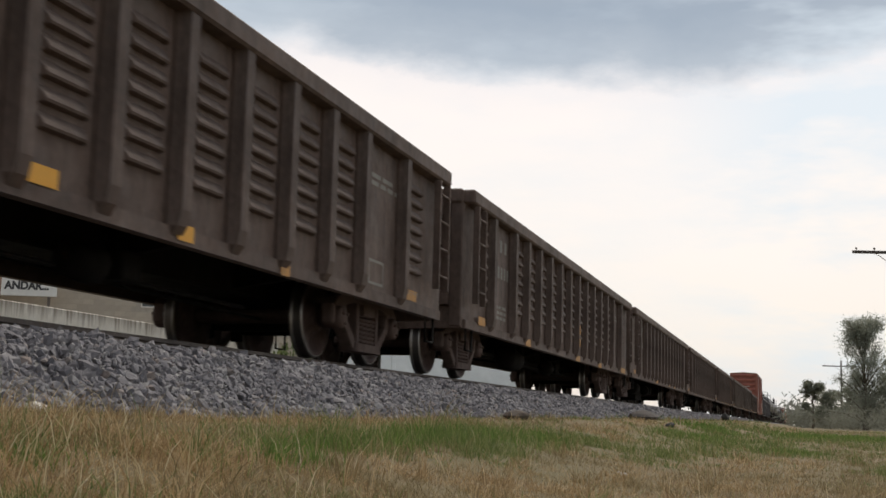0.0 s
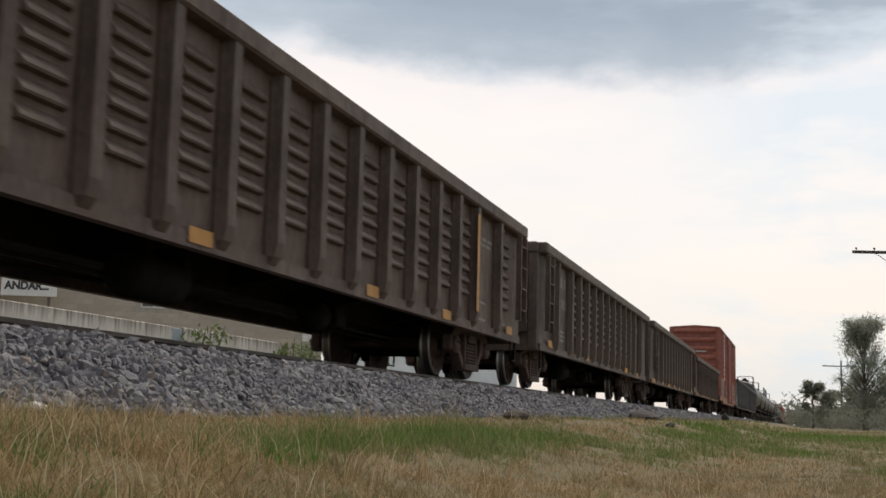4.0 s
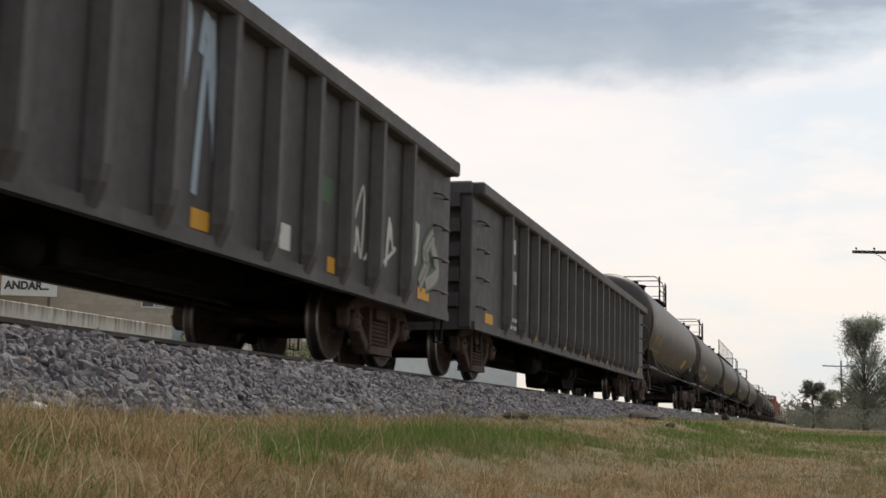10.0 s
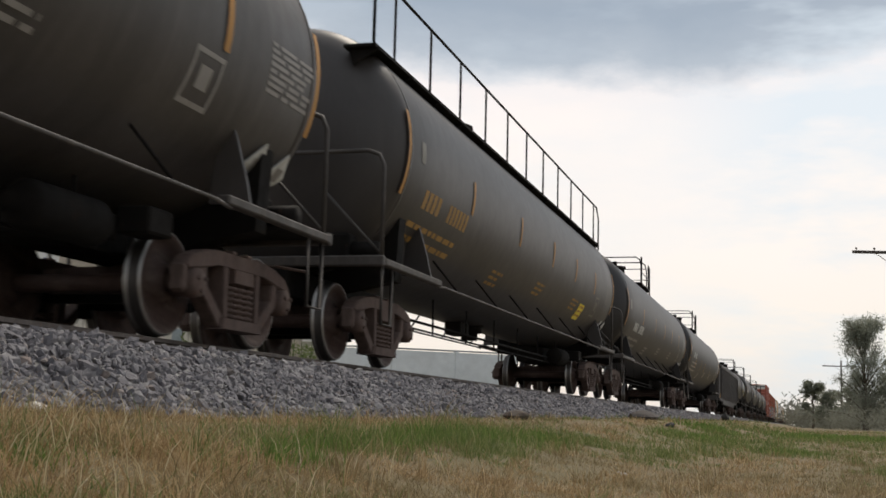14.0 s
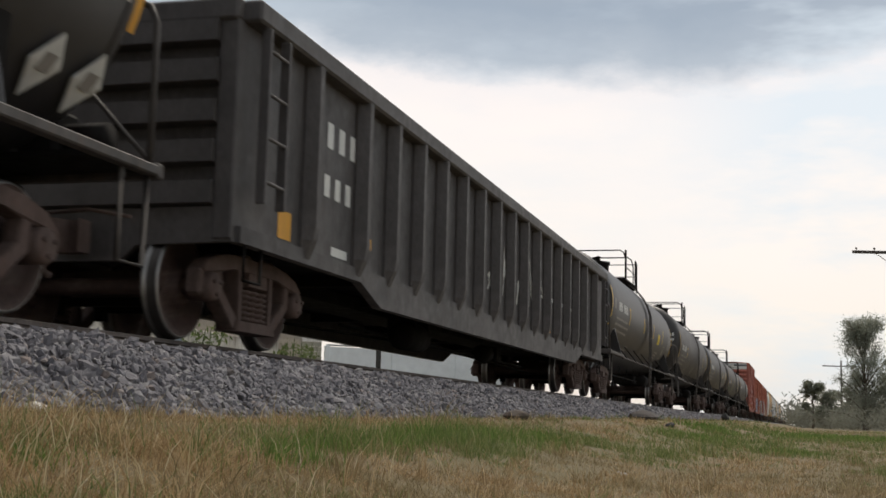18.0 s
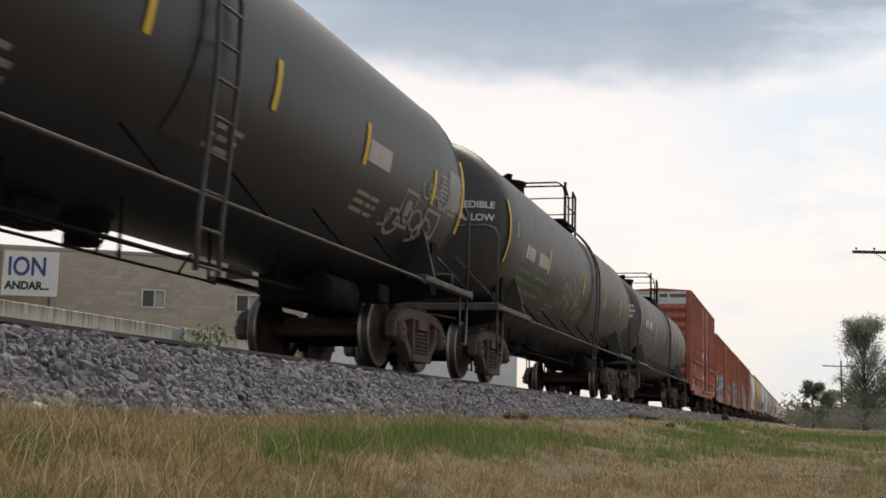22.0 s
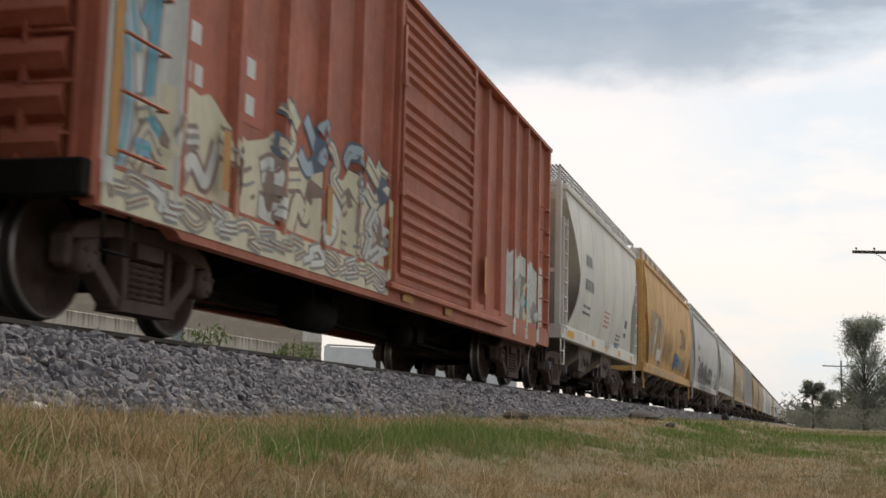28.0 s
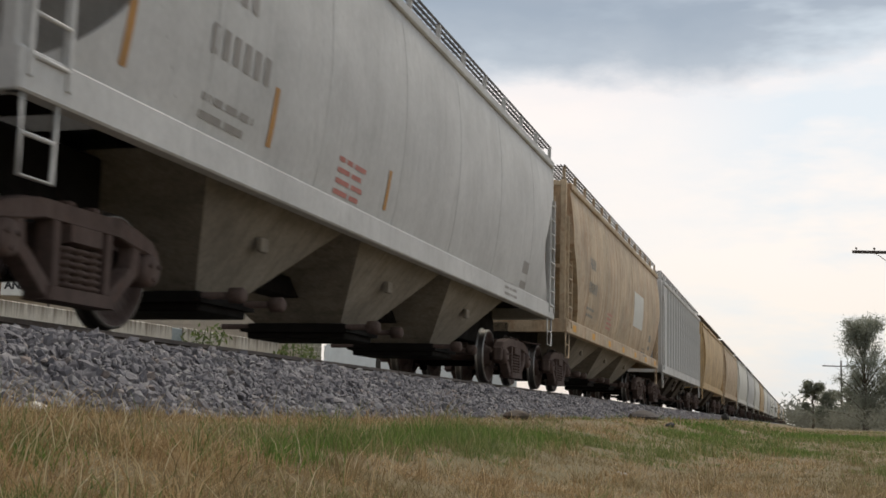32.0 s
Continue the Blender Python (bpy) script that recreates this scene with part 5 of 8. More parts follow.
        part("brake_gear", Mb().box(0.62, 0.95, min(s * (h - 0.62), s * (h - 0.30)), max(s * (h - 0.62), s * (h - 0.30)), 1.165, 1.50, 0.03).lathe([(-0.18, 0.0), (-0.18, 0.11), (0.18, 0.11), (0.18, 0.0)], "x", (1.1, s * (h - 0.45), 1.30), 10), MAT["under"], car)
        if kind == "union" and s > 0:
            for k in (0, 1):
                c = ht - dome - 0.10 - 0.50 * k
                zz = zc - 1.0
                mb = Mb()
                q = [(c - 0.17, zz), (c, zz - 0.2), (c + 0.17, zz), (c, zz + 0.2)]
                mb.add([(surf(y, z) + 0.05, y, z) for y, z in q] + [(surf(y, z) + 0.03, y, z) for y, z in q], [(0, 1, 2, 3), (4, 5, 6, 7), (0, 1, 5, 4), (1, 2, 6, 5), (2, 3, 7, 6), (3, 0, 4, 7)])
                part("placard", mb, MAT["white"], car, "white diamond placard")
                part("placard_symbol", Mb().grid(lambda y, z: (surf(y, z) + 0.056, y, z), [c - 0.07, c + 0.07], [zz - 0.05, zz + 0.06]), MAT["g_grey"], car)
    # long side rail on brackets
    for e in ((1, -1) if rail else ()):
        part("running_rail", Mb().tube([(e * 1.45, -h + 2.3, 1.07), (e * 1.47, -h + 2.6, 1.09), (e * 1.47, h - 2.6, 1.09), (e * 1.45, h - 2.3, 1.07)], 0.019, 8), MAT["pipe"], car)
        n = 6
        for i in range(n):
            y = -h + 3.3 + (2 * h - 6.6) * i / (n - 1)
            zz = zc - math.sqrt(R * R - 1.15 ** 2)
            part("rail_bracket", Mb().tube([(e * 1.47, y, 1.09), (e * 1.12, y - 0.10, zz - 0.08)], 0.016, 6), MAT["under"], car)
    # pipes and rods slung below the shell
    x0 = 0.55
    mb = Mb().tube([(x0, -h + 2.6, 0.78), (x0, h - 2.6, 0.78)], 0.022, 6)
    if kind == "union":
        mb.tube([(x0, -h + 2.6, 0.67), (x0, h - 2.6, 0.67)], 0.016, 6)
    part("train_pipe", mb, MAT["under"], car)
    n = 7
    for i in range(n):
        y = -h + 3.2 + (2 * h - 6.4) * i / (n - 1)
        mb = Mb().tube([(x0, y, 0.64), (x0, y, zc - R * 0.93)], 0.016, 6)
        part("pipe_hanger", mb, MAT["under"], car)
    zb = zc - R
    part("bottom_outlet", Mb().lathe([(0, 0.0), (0, 0.16), (0.12, 0.16), (0.14, 0.24), (0.22, 0.24), (0.3, 0.3)], "z", (0, 0.3, zb - 0.25), 14), MAT["under"], car)
    part("heater_box", Mb().box(-0.15, 0.15, -0.9, -0.3, zb - 0.22, zb + 0.05, 0.02), MAT["under"], car)
    part("air_reservoir", Mb().lathe([(-0.5, 0.0), (-0.5, 0.16), (-0.44, 0.19), (0.44, 0.19), (0.5, 0.16), (0.5, 0.0)], "y", (0.7, h - 3.6, 0.82), 14), MAT["under"], car)
    part("brake_valve", Mb().box(0.75, 1.05, h - 2.9, h - 2.5, 0.78, 1.0, 0.02), MAT["under"], car)
    # top fittings
    zt = zc + R
    part("dome_cover", Mb().lathe([(-0.06, 0.42), (0.30, 0.42), (0.32, 0.46), (0.38, 0.46), (0.38, 0.0)], "z", (0, -1.55, zt - 0.02), 18), MAT["under"], car)
    for k in range(3):
        part("valve", Mb().lathe([(0.0, 0.07), (0.14, 0.07), (0.16, 0.10), (0.2, 0.0)], "z", (0.12 - 0.15 * k, -1.7 + 0.2 * k, zt + 0.34), 8), MAT["under"], car)
    a, b = (-ht + 0.1, ht - 0.65) if walkway else (deck[0] - 0.25, deck[1] + 0.06)
    zp = zt - (0.42 if walkway else 0.13)
    xw = 1.17 if walkway else 0.88
    for e in (1, -1):
        mb = Mb().box(min(e * (xw - 0.38), e * (xw + 0.02)), max(e * (xw - 0.38), e * (xw + 0.02)), a, b, zp, zp + 0.04)
        part("walkway", mb, MAT["under"], car)
        n = max(3, int((b - a) / 1.2))
        for i in range(n):
            y = a + 0.1 + (b - a - 0.2) * i / (n - 1)
            part("walkway_bracket", Mb().prism([(e * (xw - 0.28), zp - 0.20), (e * (xw + 0.04), zp - 0.0), (e * (xw - 0.33), zp - 0.0)], "y", y - 0.02, y + 0.02), MAT["under"], car)
        zr = zp + 0.92
        if walkway:
            mb = Mb().tube([(e * xw, a, zp), (e * xw, a, zr - 0.05), (e * xw, a + 0.1, zr), (e * xw, b - 0.3, zr), (e * xw, b, zr - 0.25), (e * xw, b, zp - 0.1)], 0.02, 6)
            for i in range(11):
                y = a + (b - a) * (i + 0.5) / 11
                mb.tube([(e * xw, y, zp), (e * xw, y, zr)], 0.017, 6)
            part("platform_railing", mb, MAT["under"], car)
        else:
            part("platform_post", Mb().tube([(e * 0.88, deck[0], zp - 0.05), (e * 0.88, deck[0], zr)], 0.034, 6).tube([(e * 0.88, deck[0], zp + 0.40), (e * 0.88, deck[1], zp + 0.40)], 0.016, 6), MAT["under"], car)
            part("gate_frame", Mb().tube([(e * 0.88, deck[1] - 0.36, zp), (e * 0.88, deck[1] - 0.36, zr - 0.05), (e * 0.88, deck[1], zr - 0.14), (e * 0.88, deck[1], zp - 0.15)], 0.026, 6), MAT["under"], car)
    if not walkway:
        hoop = Mb()
        for z, y in ((zr, deck[1] - 0.9), (zr, deck[0])):
            hoop.tube([(0.88, y, zp), (0.88, y, z - 0.30), (0.82, y, z - 0.08), (0.70, y, z), (-0.70, y, z), (-0.82, y, z - 0.08), (-0.88, y, z - 0.30), (-0.88, y, zp)], 0.021, 6)
        part("platform_railing", hoop, MAT["under"], car)
    if not walkway:
        part("platform_gate", Mb().tube([(-0.88, b - 0.03, zp + 0.8), (0.88, b - 0.03, zp + 0.8)], 0.016, 6).tube([(-0.88, b - 0.03, zp + 0.4), (0.88, b - 0.03, zp + 0.4)], 0.014, 6), MAT["under"], car)
    if not walkway:
        part("end_grating", Mb().box(-0.9, 0.9, b - 0.45, b, zp + 0.004, zp + 0.044), MAT["under"], car)
    # side ladder up to the platform
    if not walkway and kind != "union":
        yl = ladder_y
        for e in (1, -1):
            for o in (-0.2, 0.2):
                pts = [(e * 1.46, yl + o, 0.48), (e * 1.47, yl + o, 0.95), (e * (R + 0.08), yl + o, zc - 0.4)]
                for i in range(8):
                    ang = math.radians(8 + i * 8.5)
                    pts.append((e * (R + 0.09) * math.cos(ang), yl + o, zc + (R + 0.09) * math.sin(ang)))
                part("ladder_stile", Mb().tube(pts, 0.024, 6), MAT["pipe"], car)
            for i in range(11):
                z = 0.52 + i * 0.30
                x = 1.47 if z < 1.05 else (1.47 + (R + 0.08 - 1.47) * (z - 1.05) / (zc - 1.45)) if z < zc - 0.4 else math.sqrt(max(0.2, (R + 0.09) ** 2 - (z - zc) ** 2))
                part("ladder_rung", Mb().tube([(e * x, yl - 0.2, z), (e * x, yl + 0.2, z)], 0.015, 6), MAT["pipe"], car)
            part("jacket_band", Mb().grid(lambda y, k: (e * (R + 0.014) * math.cos(k), y, zc + (R + 0.014) * math.sin(k)), [yl - 0.33, yl + 0.33], [math.radians(-40 + 10 * k) for k in range(13)], True), paint, car)
    # marks
    bars(car, surf, txt[0], txt[2], (txt[1] - txt[0]) * 0.36, 0.23, 4, MAT[mark], fill=0.66)
    bars(car, surf, txt[0] + (txt[1] - txt[0]) * 0.52, txt[2], (txt[1] - txt[0]) * 0.46, 0.23, 6, MAT[mark], fill=0.66)
    small_print(car, surf, txt[0] - 0.2, txt[2] - 0.24, 2.5, 2 if mark == "orange" else 3, MAT[mark if mark == "orange" else fine], 0.06, 0.15, seed=seed)
    if notice:
        patch(car, "yellow_notice", surf, notice[0], notice[0] + 0.6, notice[1], notice[1] + 0.32, MAT["yellowb"], 0.006)
        small_print(car, (lambda y, z: surf(y, z) + 0.004), notice[0] + 0.05, notice[1] + 0.24, 0.5, 3, MAT["yellow2"], 0.04, 0.09, seed=seed)
    yb = ht - dome - 1.0
    small_print(car, surf, yb, zc + 0.0, 0.95, 8, MAT[fine], 0.035, 0.06, seed=seed + 3)
    strips(car, "placard_frame", surf, [(yb - 1.3, yb - 0.8, zc - 0.42, zc - 0.38), (yb - 1.3, yb - 0.8, zc - 0.82, zc - 0.78), (yb - 1.3, yb - 1.26, zc - 0.82, zc - 0.38), (yb - 0.84, yb - 0.8, zc - 0.82, zc - 0.38), (yb - 1.15, yb - 0.95, zc - 0.68, zc - 0.5)], MAT[fine])
    for k, (yy, zz) in enumerate(((0.0, -0.75), (-3.1, -0.9), (3.6, -0.7))):
        small_print(car, surf, yy, zc + zz, 0.7, 3, MAT[mark if mark == "orange" else fine], 0.04, 0.085, seed=seed + 10 + k)
    patch(car, "data_plate", surf, -ht + dome + 0.45, -ht + dome + 0.62, zc - 0.12, zc + 0.14, MAT[fine], 0.006)
    for s in (1, -1):
        truck(car, s * (h - bogie))
    return car, h, surf, zc, R, ht


def build_tanks():
    def row(ys, lo, hi):
        return [(y, lo, hi) for y in ys]
    tank_car("black tank car with orange lettering and a small top platform", -59.9, -41.45, "tank_worn", mark="orange", seed=1, stripe="yellow2", marks=row((-5.4, -2.05, 0.65, 3.1, 5.6), 2.26, 2.74), txt=(-7.3, -5.2, 2.0), notice=(4.2, 1.66))
    tank_car("dusty black tank car with white lettering and a yellow notice", -39.85, -21.4, "tank_dusty", seed=2, mark="g_pale", fine="g_grey", stripe="yellow2", marks=row((-4.9, -1.36, 2.0, 4.4, 6.6), 2.3, 2.75), txt=(-6.6, -4.3, 1.98), notice=(-2.2, 1.60))
    tank_car("black tank car with a long railed walkway along its top", -19.82, -1.36, "tank_worn", mark="orange", walkway=True, seed=3, stripe="yellow2", marks=row((-5.4, -2.2, 0.7, 3.2, 5.7), 2.26, 2.74), txt=(-7.6, -5.4, 2.0), notice=(4.6, 1.62))
    tank_car("black tank car with small top platform and dust on its flank", 0.25, 19.5, "tank_black", seed=4, fine="g_grey", stripe="yellow2", marks=row((-5.4, -2.2, 0.7, 3.2, 5.9), 2.26, 2.74), txt=(-7.0, -4.8, 2.0))
    tank_car("wide smooth black tank car with orange reflectors", 20.80, 41.07, "tank_black", R=1.55, zc=2.63, seed=5, fine="g_pale", rail=False, dome=0.40, gap=0.20, bogie=1.82, marks=row((-6.05, -3.0, -0.76, 3.07), 1.93, 2.34), txt=(-7.6, -6.2, 2.3))
    defs = (("glossy black tank car with white lettering and side ladder", 63.94, 80.5, "tank_black", 11, 0.30, (-1.1, 1.6), (-4.05, -0.65, 1.92, 4.70), (3.3, 2.02), 1.41, 2.44),
            ("dusty grey-black tank car with lettering on its end", 82.08, 98.3, "tank_stained", 12, 0.95, (0.2, 1.85), (-4.0, 4.8), None, 1.50, 2.56),
            ("clean black tank car with bright yellow reflectors and ladder", 99.9, 116.15, "tank_black", 13, -0.2, (-0.55, 0.92), (-4.2, -1.3, 1.0, 3.45, 6.05), None, 1.48, 2.52),
            ("dull black tank car with pale green graffiti on its flank", 117.75, 134.0, "tank_dusty", 14, 1.4, (0.75, 2.1), (-4.0, -0.04, 3.05, 5.77), None, 1.48, 2.52),
            ("light grey tank car with dust streaks and a side ladder", 135.6, 152.05, "tank_grey", 15, 0.45, (0.05, 2.2), (-3.4, -0.75, 1.92, 5.05), None, 1.46, 2.48))
    for label, a, b, m, seed, yl, deck, ys, note, rad, mid in defs:
        car, h, surf, zc, R, ht = tank_car(label, a, b, m, kind="general", seed=seed, fine="g_grey" if seed in (11, 13) else "faint", stripe="yellowl", ladder_y=yl, deck=deck, R=rad, zc=mid, marks=row(ys, 2.1, 2.56), txt=(-6.0, -3.9, 2.17) if seed == 14 else (-6.3, -4.5, 2.32), notice=note)
        def head(x, z, proud=0.012, ht=ht, R=R, zc=zc):
            r2 = min(0.98, (x * x + (z - zc) ** 2) / (R * R))
            return -ht + 0.55 * (1 - math.sqrt(1 - r2)) - proud
        if seed in (12, 13, 14):
            for i, w in enumerate(("INEDIBLE", "TALLOW")):
                cu = bpy.data.curves.new("cargo", "FONT")
                cu.body, cu.size, cu.align_x, cu.offset = w, 0.155, "RIGHT", 0.004
                src = new("cargo", cu)
                me = bpy.data.meshes.new_from_object(src)
                bpy.data.objects.remove(src)
                for v in me.vertices:
                    x, z = 1.27 + v.co.x, zc + 0.24 - 0.21 * i + v.co.y
                    v.co = (x, head(x, z), z)
                me.materials.clear()
                part("cargo_word", me, MAT["white"], car, "white stencilled word")
        elif seed in (11, 15):
            mb = Mb()
            for i, (x0, z) in enumerate(((0.95, 0.30), (0.75, 0.15), (0.85, 0.0)) if seed == 15 else ((0.85, -0.36), (0.62, -0.54), (0.70, -0.68))):
                x = x0
                while x < 1.24:
                    mb.grid(lambda p, q: (p, head(p, q), q), [x, x + 0.055], [zc + z, zc + z + 0.09])
                    x += 0.08
            part("lettering", mb, MAT["white"], car)["kind"] = "stuff"
        if seed == 14:
            loops(car, surf, -2.6, -0.1, 1.58, 2.42, MAT["g_khaki"], 77, 11, 0.045)
            loops(car, surf, -2.3, -0.4, 1.7, 2.3, MAT["g_khaki"], 177, 7, 0.06)
            loops(car, surf, -6.0, -3.0, 1.66, 2.02, MAT["g_green"], 78, 9, 0.05)
        if seed == 13:
            patch(car, "label_sheet", surf, 3.55, 4.3, 2.17, 2.41, MAT["g_pale"])
            patch(car, "label_sheet", surf, 6.75, 7.45, 2.19, 2.69, MAT["g_grey"])
            loops(car, surf, 4.6, 6.3, 1.55, 2.0, MAT["g_grey"], 79, 6, 0.035)
            strips(car, "sprayed_frame", surf, [(6.0, 6.6, 1.72, 1.76), (6.0, 6.6, 2.02, 2.06), (6.0, 6.06, 1.76, 2.02), (6.54, 6.6, 1.76, 2.02)], MAT["g_grey"])
            loops(car, surf, 5.7, 6.6, 2.08, 2.36, MAT["g_grey"], 80, 4, 0.03)
        if seed == 12:
            scrawl(car, surf, 2.6, 4.8, 1.8, 2.6, MAT["g_grey"], 80, 4, 0.04)


# ------------------------------------------------------------------ covered hoppers

def hopper(label, u0, u1, mat, zs=1.02, zr=4.15, bays=3, side="curved", inset=0.95, seed=0, light=False, slope=None, back=None):
    car, h = new_car("covered_hopper", label, "hopper car", u0, u1)
    paint = MAT[mat]
    zsill = zs + 0.27

    def xside(z):
        t = min(1.0, max(0.0, (z - zsill) / (zr - zsill)))
        if side == "flat":
            return 1.50
        return 1.42 + 0.17 * math.sin(math.pi * min(1.0, t * 0.92)) ** 0.8

    def ends_in(z):
        if slope:
            z1, e0, k = slope
            return e0 + max(0.0, z1 - z) * k
        t = min(1.0, max(0.0, (z - zsill) / (zr - zsill)))
        if t > 0.86:
            return 0.32
        k = 1 - t / 0.86
        return 0.32 + inset * (1 - (1 - k) ** 2.2) - 0.18 * max(0, k - 0.75)
    # shell lofted along the car
    loop = []
    nz = 14
    for i in range(nz + 1):
        z = zsill + (zr - zsill) * i / nz
        loop.append((xside(z), z))
    for i in range(1, 8):
        a = math.pi / 2 * i / 8
        loop.append((xside(zr) * math.cos(a) if i < 8 else 0, zr + 0.30 * math.sin(a)))
    half = loop
    loop = half + [(-x, z) for x, z in reversed(half)]
    n = len(loop)
    ts = [0.0, 0.002] + [i / 8 for i in range(1, 8)] + [0.998, 1.0]
    ny = len(ts) - 1
    mb = Mb()
    v = []
    for t in ts:
        for x, z in loop:
            e = ends_in(z)
            v.append((x, (-h + e) + (2 * h - 2 * e) * t, z))
    mb.add(v, [(j * n + i, j * n + i + 1, (j + 1) * n + i + 1, (j + 1) * n + i) for j in range(ny) for i in range(n - 1)], True)
    for j in (0, ny):
        w = v[j * n:(j + 1) * n]
        mb.add(w, [(i, i + 1, n - 2 - i, n - 1 - i) for i in range(n // 2 - 1)])
    part("body", mb, paint, car)

    if back:
        # side sheet running on past the slope, cut to a curve
        zk, e1 = back
        zz = [zsill + (zk - zsill) * i / 10 for i in range(11)]
        for s in (1, -1):
            for e in (1, -1):
                mb = Mb()
                for dx in (0.0, -0.02):
                    v = []
                    for z in zz:
                        t = (z - zsill) / (zk - zsill)
                        cut = e1 + (ends_in(zk) - e1) * math.sin(math.pi / 2 * t) ** 0.9
                        for k in (0.0, 0.5, 1.0):
                            v.append((e * (xside(z) + dx), s * (h - cut - (ends_in(z) + 0.03 - cut) * k), z))
                    mb.add(v, [(j * 3 + i, j * 3 + i + 1, j * 3 + i + 4, j * 3 + i + 3) for j in range(10) for i in range(2)], True)
                part("end_sheet", mb, paint, car)

    def surf(y, z):
        return xside(z) if z > zsill else 1.50
    if side == "flat":
        m = 15
        for i in range(m):
            y = -h + 1.5 + (2 * h - 3.0) * i / (m - 1)

            def make_rib():
                return Mb().prism([(1.50, -0.07), (1.57, -0.03), (1.57, 0.03), (1.50, 0.07)], "z", zsill, zr - 0.05)
            part("side_rib", shared(("hop_rib", zr), paint, make_rib), paint, car, loc=(0, y, 0))
    elif not light:
        for i in range(1, 7):
            y = -h + 2 * h * i / 7
            part("sheet_seam", Mb().grid(lambda a, z: (xside(z) + (0.006 if abs(a - y) < 0.02 else -0.003), a, z), [y - 0.03, y - 0.012, y + 0.012, y + 0.03], [zsill + 0.02 + (zr - zsill - 0.04) * k / 10 for k in range(11)], False), paint, car)
    for s in (1, -1):
        # eave rail and sill
        part("eave_rail", Mb().box(min(s * (xside(zr) - 0.10), s * (xside(zr) + 0.05)), max(s * (xside(zr) - 0.10), s * (xside(zr) + 0.05)), -h + 0.3, h - 0.3, zr - 0.02, zr + 0.12, 0.02), paint, car)
        part("side_sill", Mb().box(min(s * 1.36, s * 1.50), max(s * 1.36, s * 1.50), -h, h, zs, zsill + 0.01, 0.015), paint, car)
        y = s * h
        mb = Mb()
        mb.box(-1.48, 1.48, min(y - s * 0.12, y), max(y - s * 0.12, y), zs, zsill, 0.01)
        part("end_sill", mb, paint, car)
        part("end_floor", Mb().box(-1.4, 1.4, min(y - s * 1.4, y - s * 0.1), max(y - s * 1.4, y - s * 0.1), zsill - 0.06, zsill - 0.02), MAT["under"], car)
        for e in (1, -1):
            part("end_post", Mb().box(e * 1.40 - 0.06, e * 1.40 + 0.06, min(y - s * 0.12, y), max(y - s * 0.12, y), zsill - 0.02, zr + 0.14, 0.012), paint, car)
            ladder(car, paint, e * 1.46, y - s * 0.30, zs + 0.10, zr - 0.6, 8, 0.42, depth=0.06, split=not light)
            stirrup(car, paint, e * 1.46, y - s * 0.28, zs - 0.50, zs + 0.02, 0.36)
            part("step", Mb().tube([(e * 1.46, y - s * 0.46, zs - 0.24), (e * 1.46, y - s * 0.10, zs - 0.24)], 0.016), paint, car)
            if light:
                continue
            part("end_brace", Mb().tube([(e * 0.9, y - s * 0.1, zsill), (e * 0.9, y - s * 0.5, zr - 0.4)], 0.04, 6), paint, car)
        ladder(car, paint, -s * 1.0, y - s * 0.02, zsill, zr - 0.2, 7, 0.42, "x", depth=0.05, split=not light)
        part("end_crossbar", Mb().box(-1.4, 1.4, min(y - s * 0.09, y - s * 0.02), max(y - s * 0.09, y - s * 0.02), zr + 0.02, zr + 0.12, 0.01), paint, car)
        if not light:
            part("end_crossbar", Mb().box(-1.4, 1.4, min(y - s * 0.07, y - s * 0.02), max(y - s * 0.07, y - s * 0.02), zs + 1.3, zs + 1.38), paint, car)
        part("stub_sill", Mb().box(-0.32, 0.32, min(s * (h - 2.9), s * h), max(s * (h - 2.9), s * h), 0.75, zsill - 0.06, 0.02), MAT["under"], car)
    # roof walkway on legs, and hatches
    for e in (1, -1):
        mb = Mb()
        if light:
            mb.box(min(e * 0.95, e * 1.42), max(e * 0.95, e * 1.42), -h + 0.05, h - 0.05, zr + 0.42, zr + 0.46)
        else:
            # open grating: long bars on cross bars
            for k in range(7):
                x = e * (0.965 + 0.073 * k)
                mb.box(x - 0.011, x + 0.011, -h + 0.05, h - 0.05, zr + 0.43, zr + 0.46)
            for k in range(int(2 * h / 0.22)):
                y = -h + 0.10 + 0.22 * k
                mb.box(min(e * 0.95, e * 1.42), max(e * 0.95, e * 1.42), y - 0.012, y + 0.012, zr + 0.424, zr + 0.432)
        part("roof_walkway", mb, MAT["pipe"], car)
        m = max(8, int(2 * h / 1.2)) if not light else 0
        for i in range(m):
            y = -h + 0.12 + (2 * h - 0.24) * i / (m - 1)

            def make_leg(e=e):
                return Mb().box(min(e * 1.36, e * 1.42), max(e * 1.36, e * 1.42), -0.02, 0.02, zr + 0.08, zr + 0.43)
            part("walkway_leg", shared(("walkway_leg", e, zr), paint, make_leg), paint, car, loc=(0, y, 0))
    part("hatch_rail", Mb().box(-0.45, 0.45, -h + 0.8, h - 0.8, zr + 0.24, zr + 0.40, 0.03), paint, car)
    for y in (h - 0.225, -h + 0.225):
        part("end_walkway", Mb().box(-0.95, 0.95, y - 0.19, y + 0.19, zr + 0.424, zr + 0.464), MAT["pipe"], car)
    # hopper bays below the sill
    span = 2 * h - 2 * 2.75
    w = span / bays
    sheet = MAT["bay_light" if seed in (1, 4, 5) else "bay"]
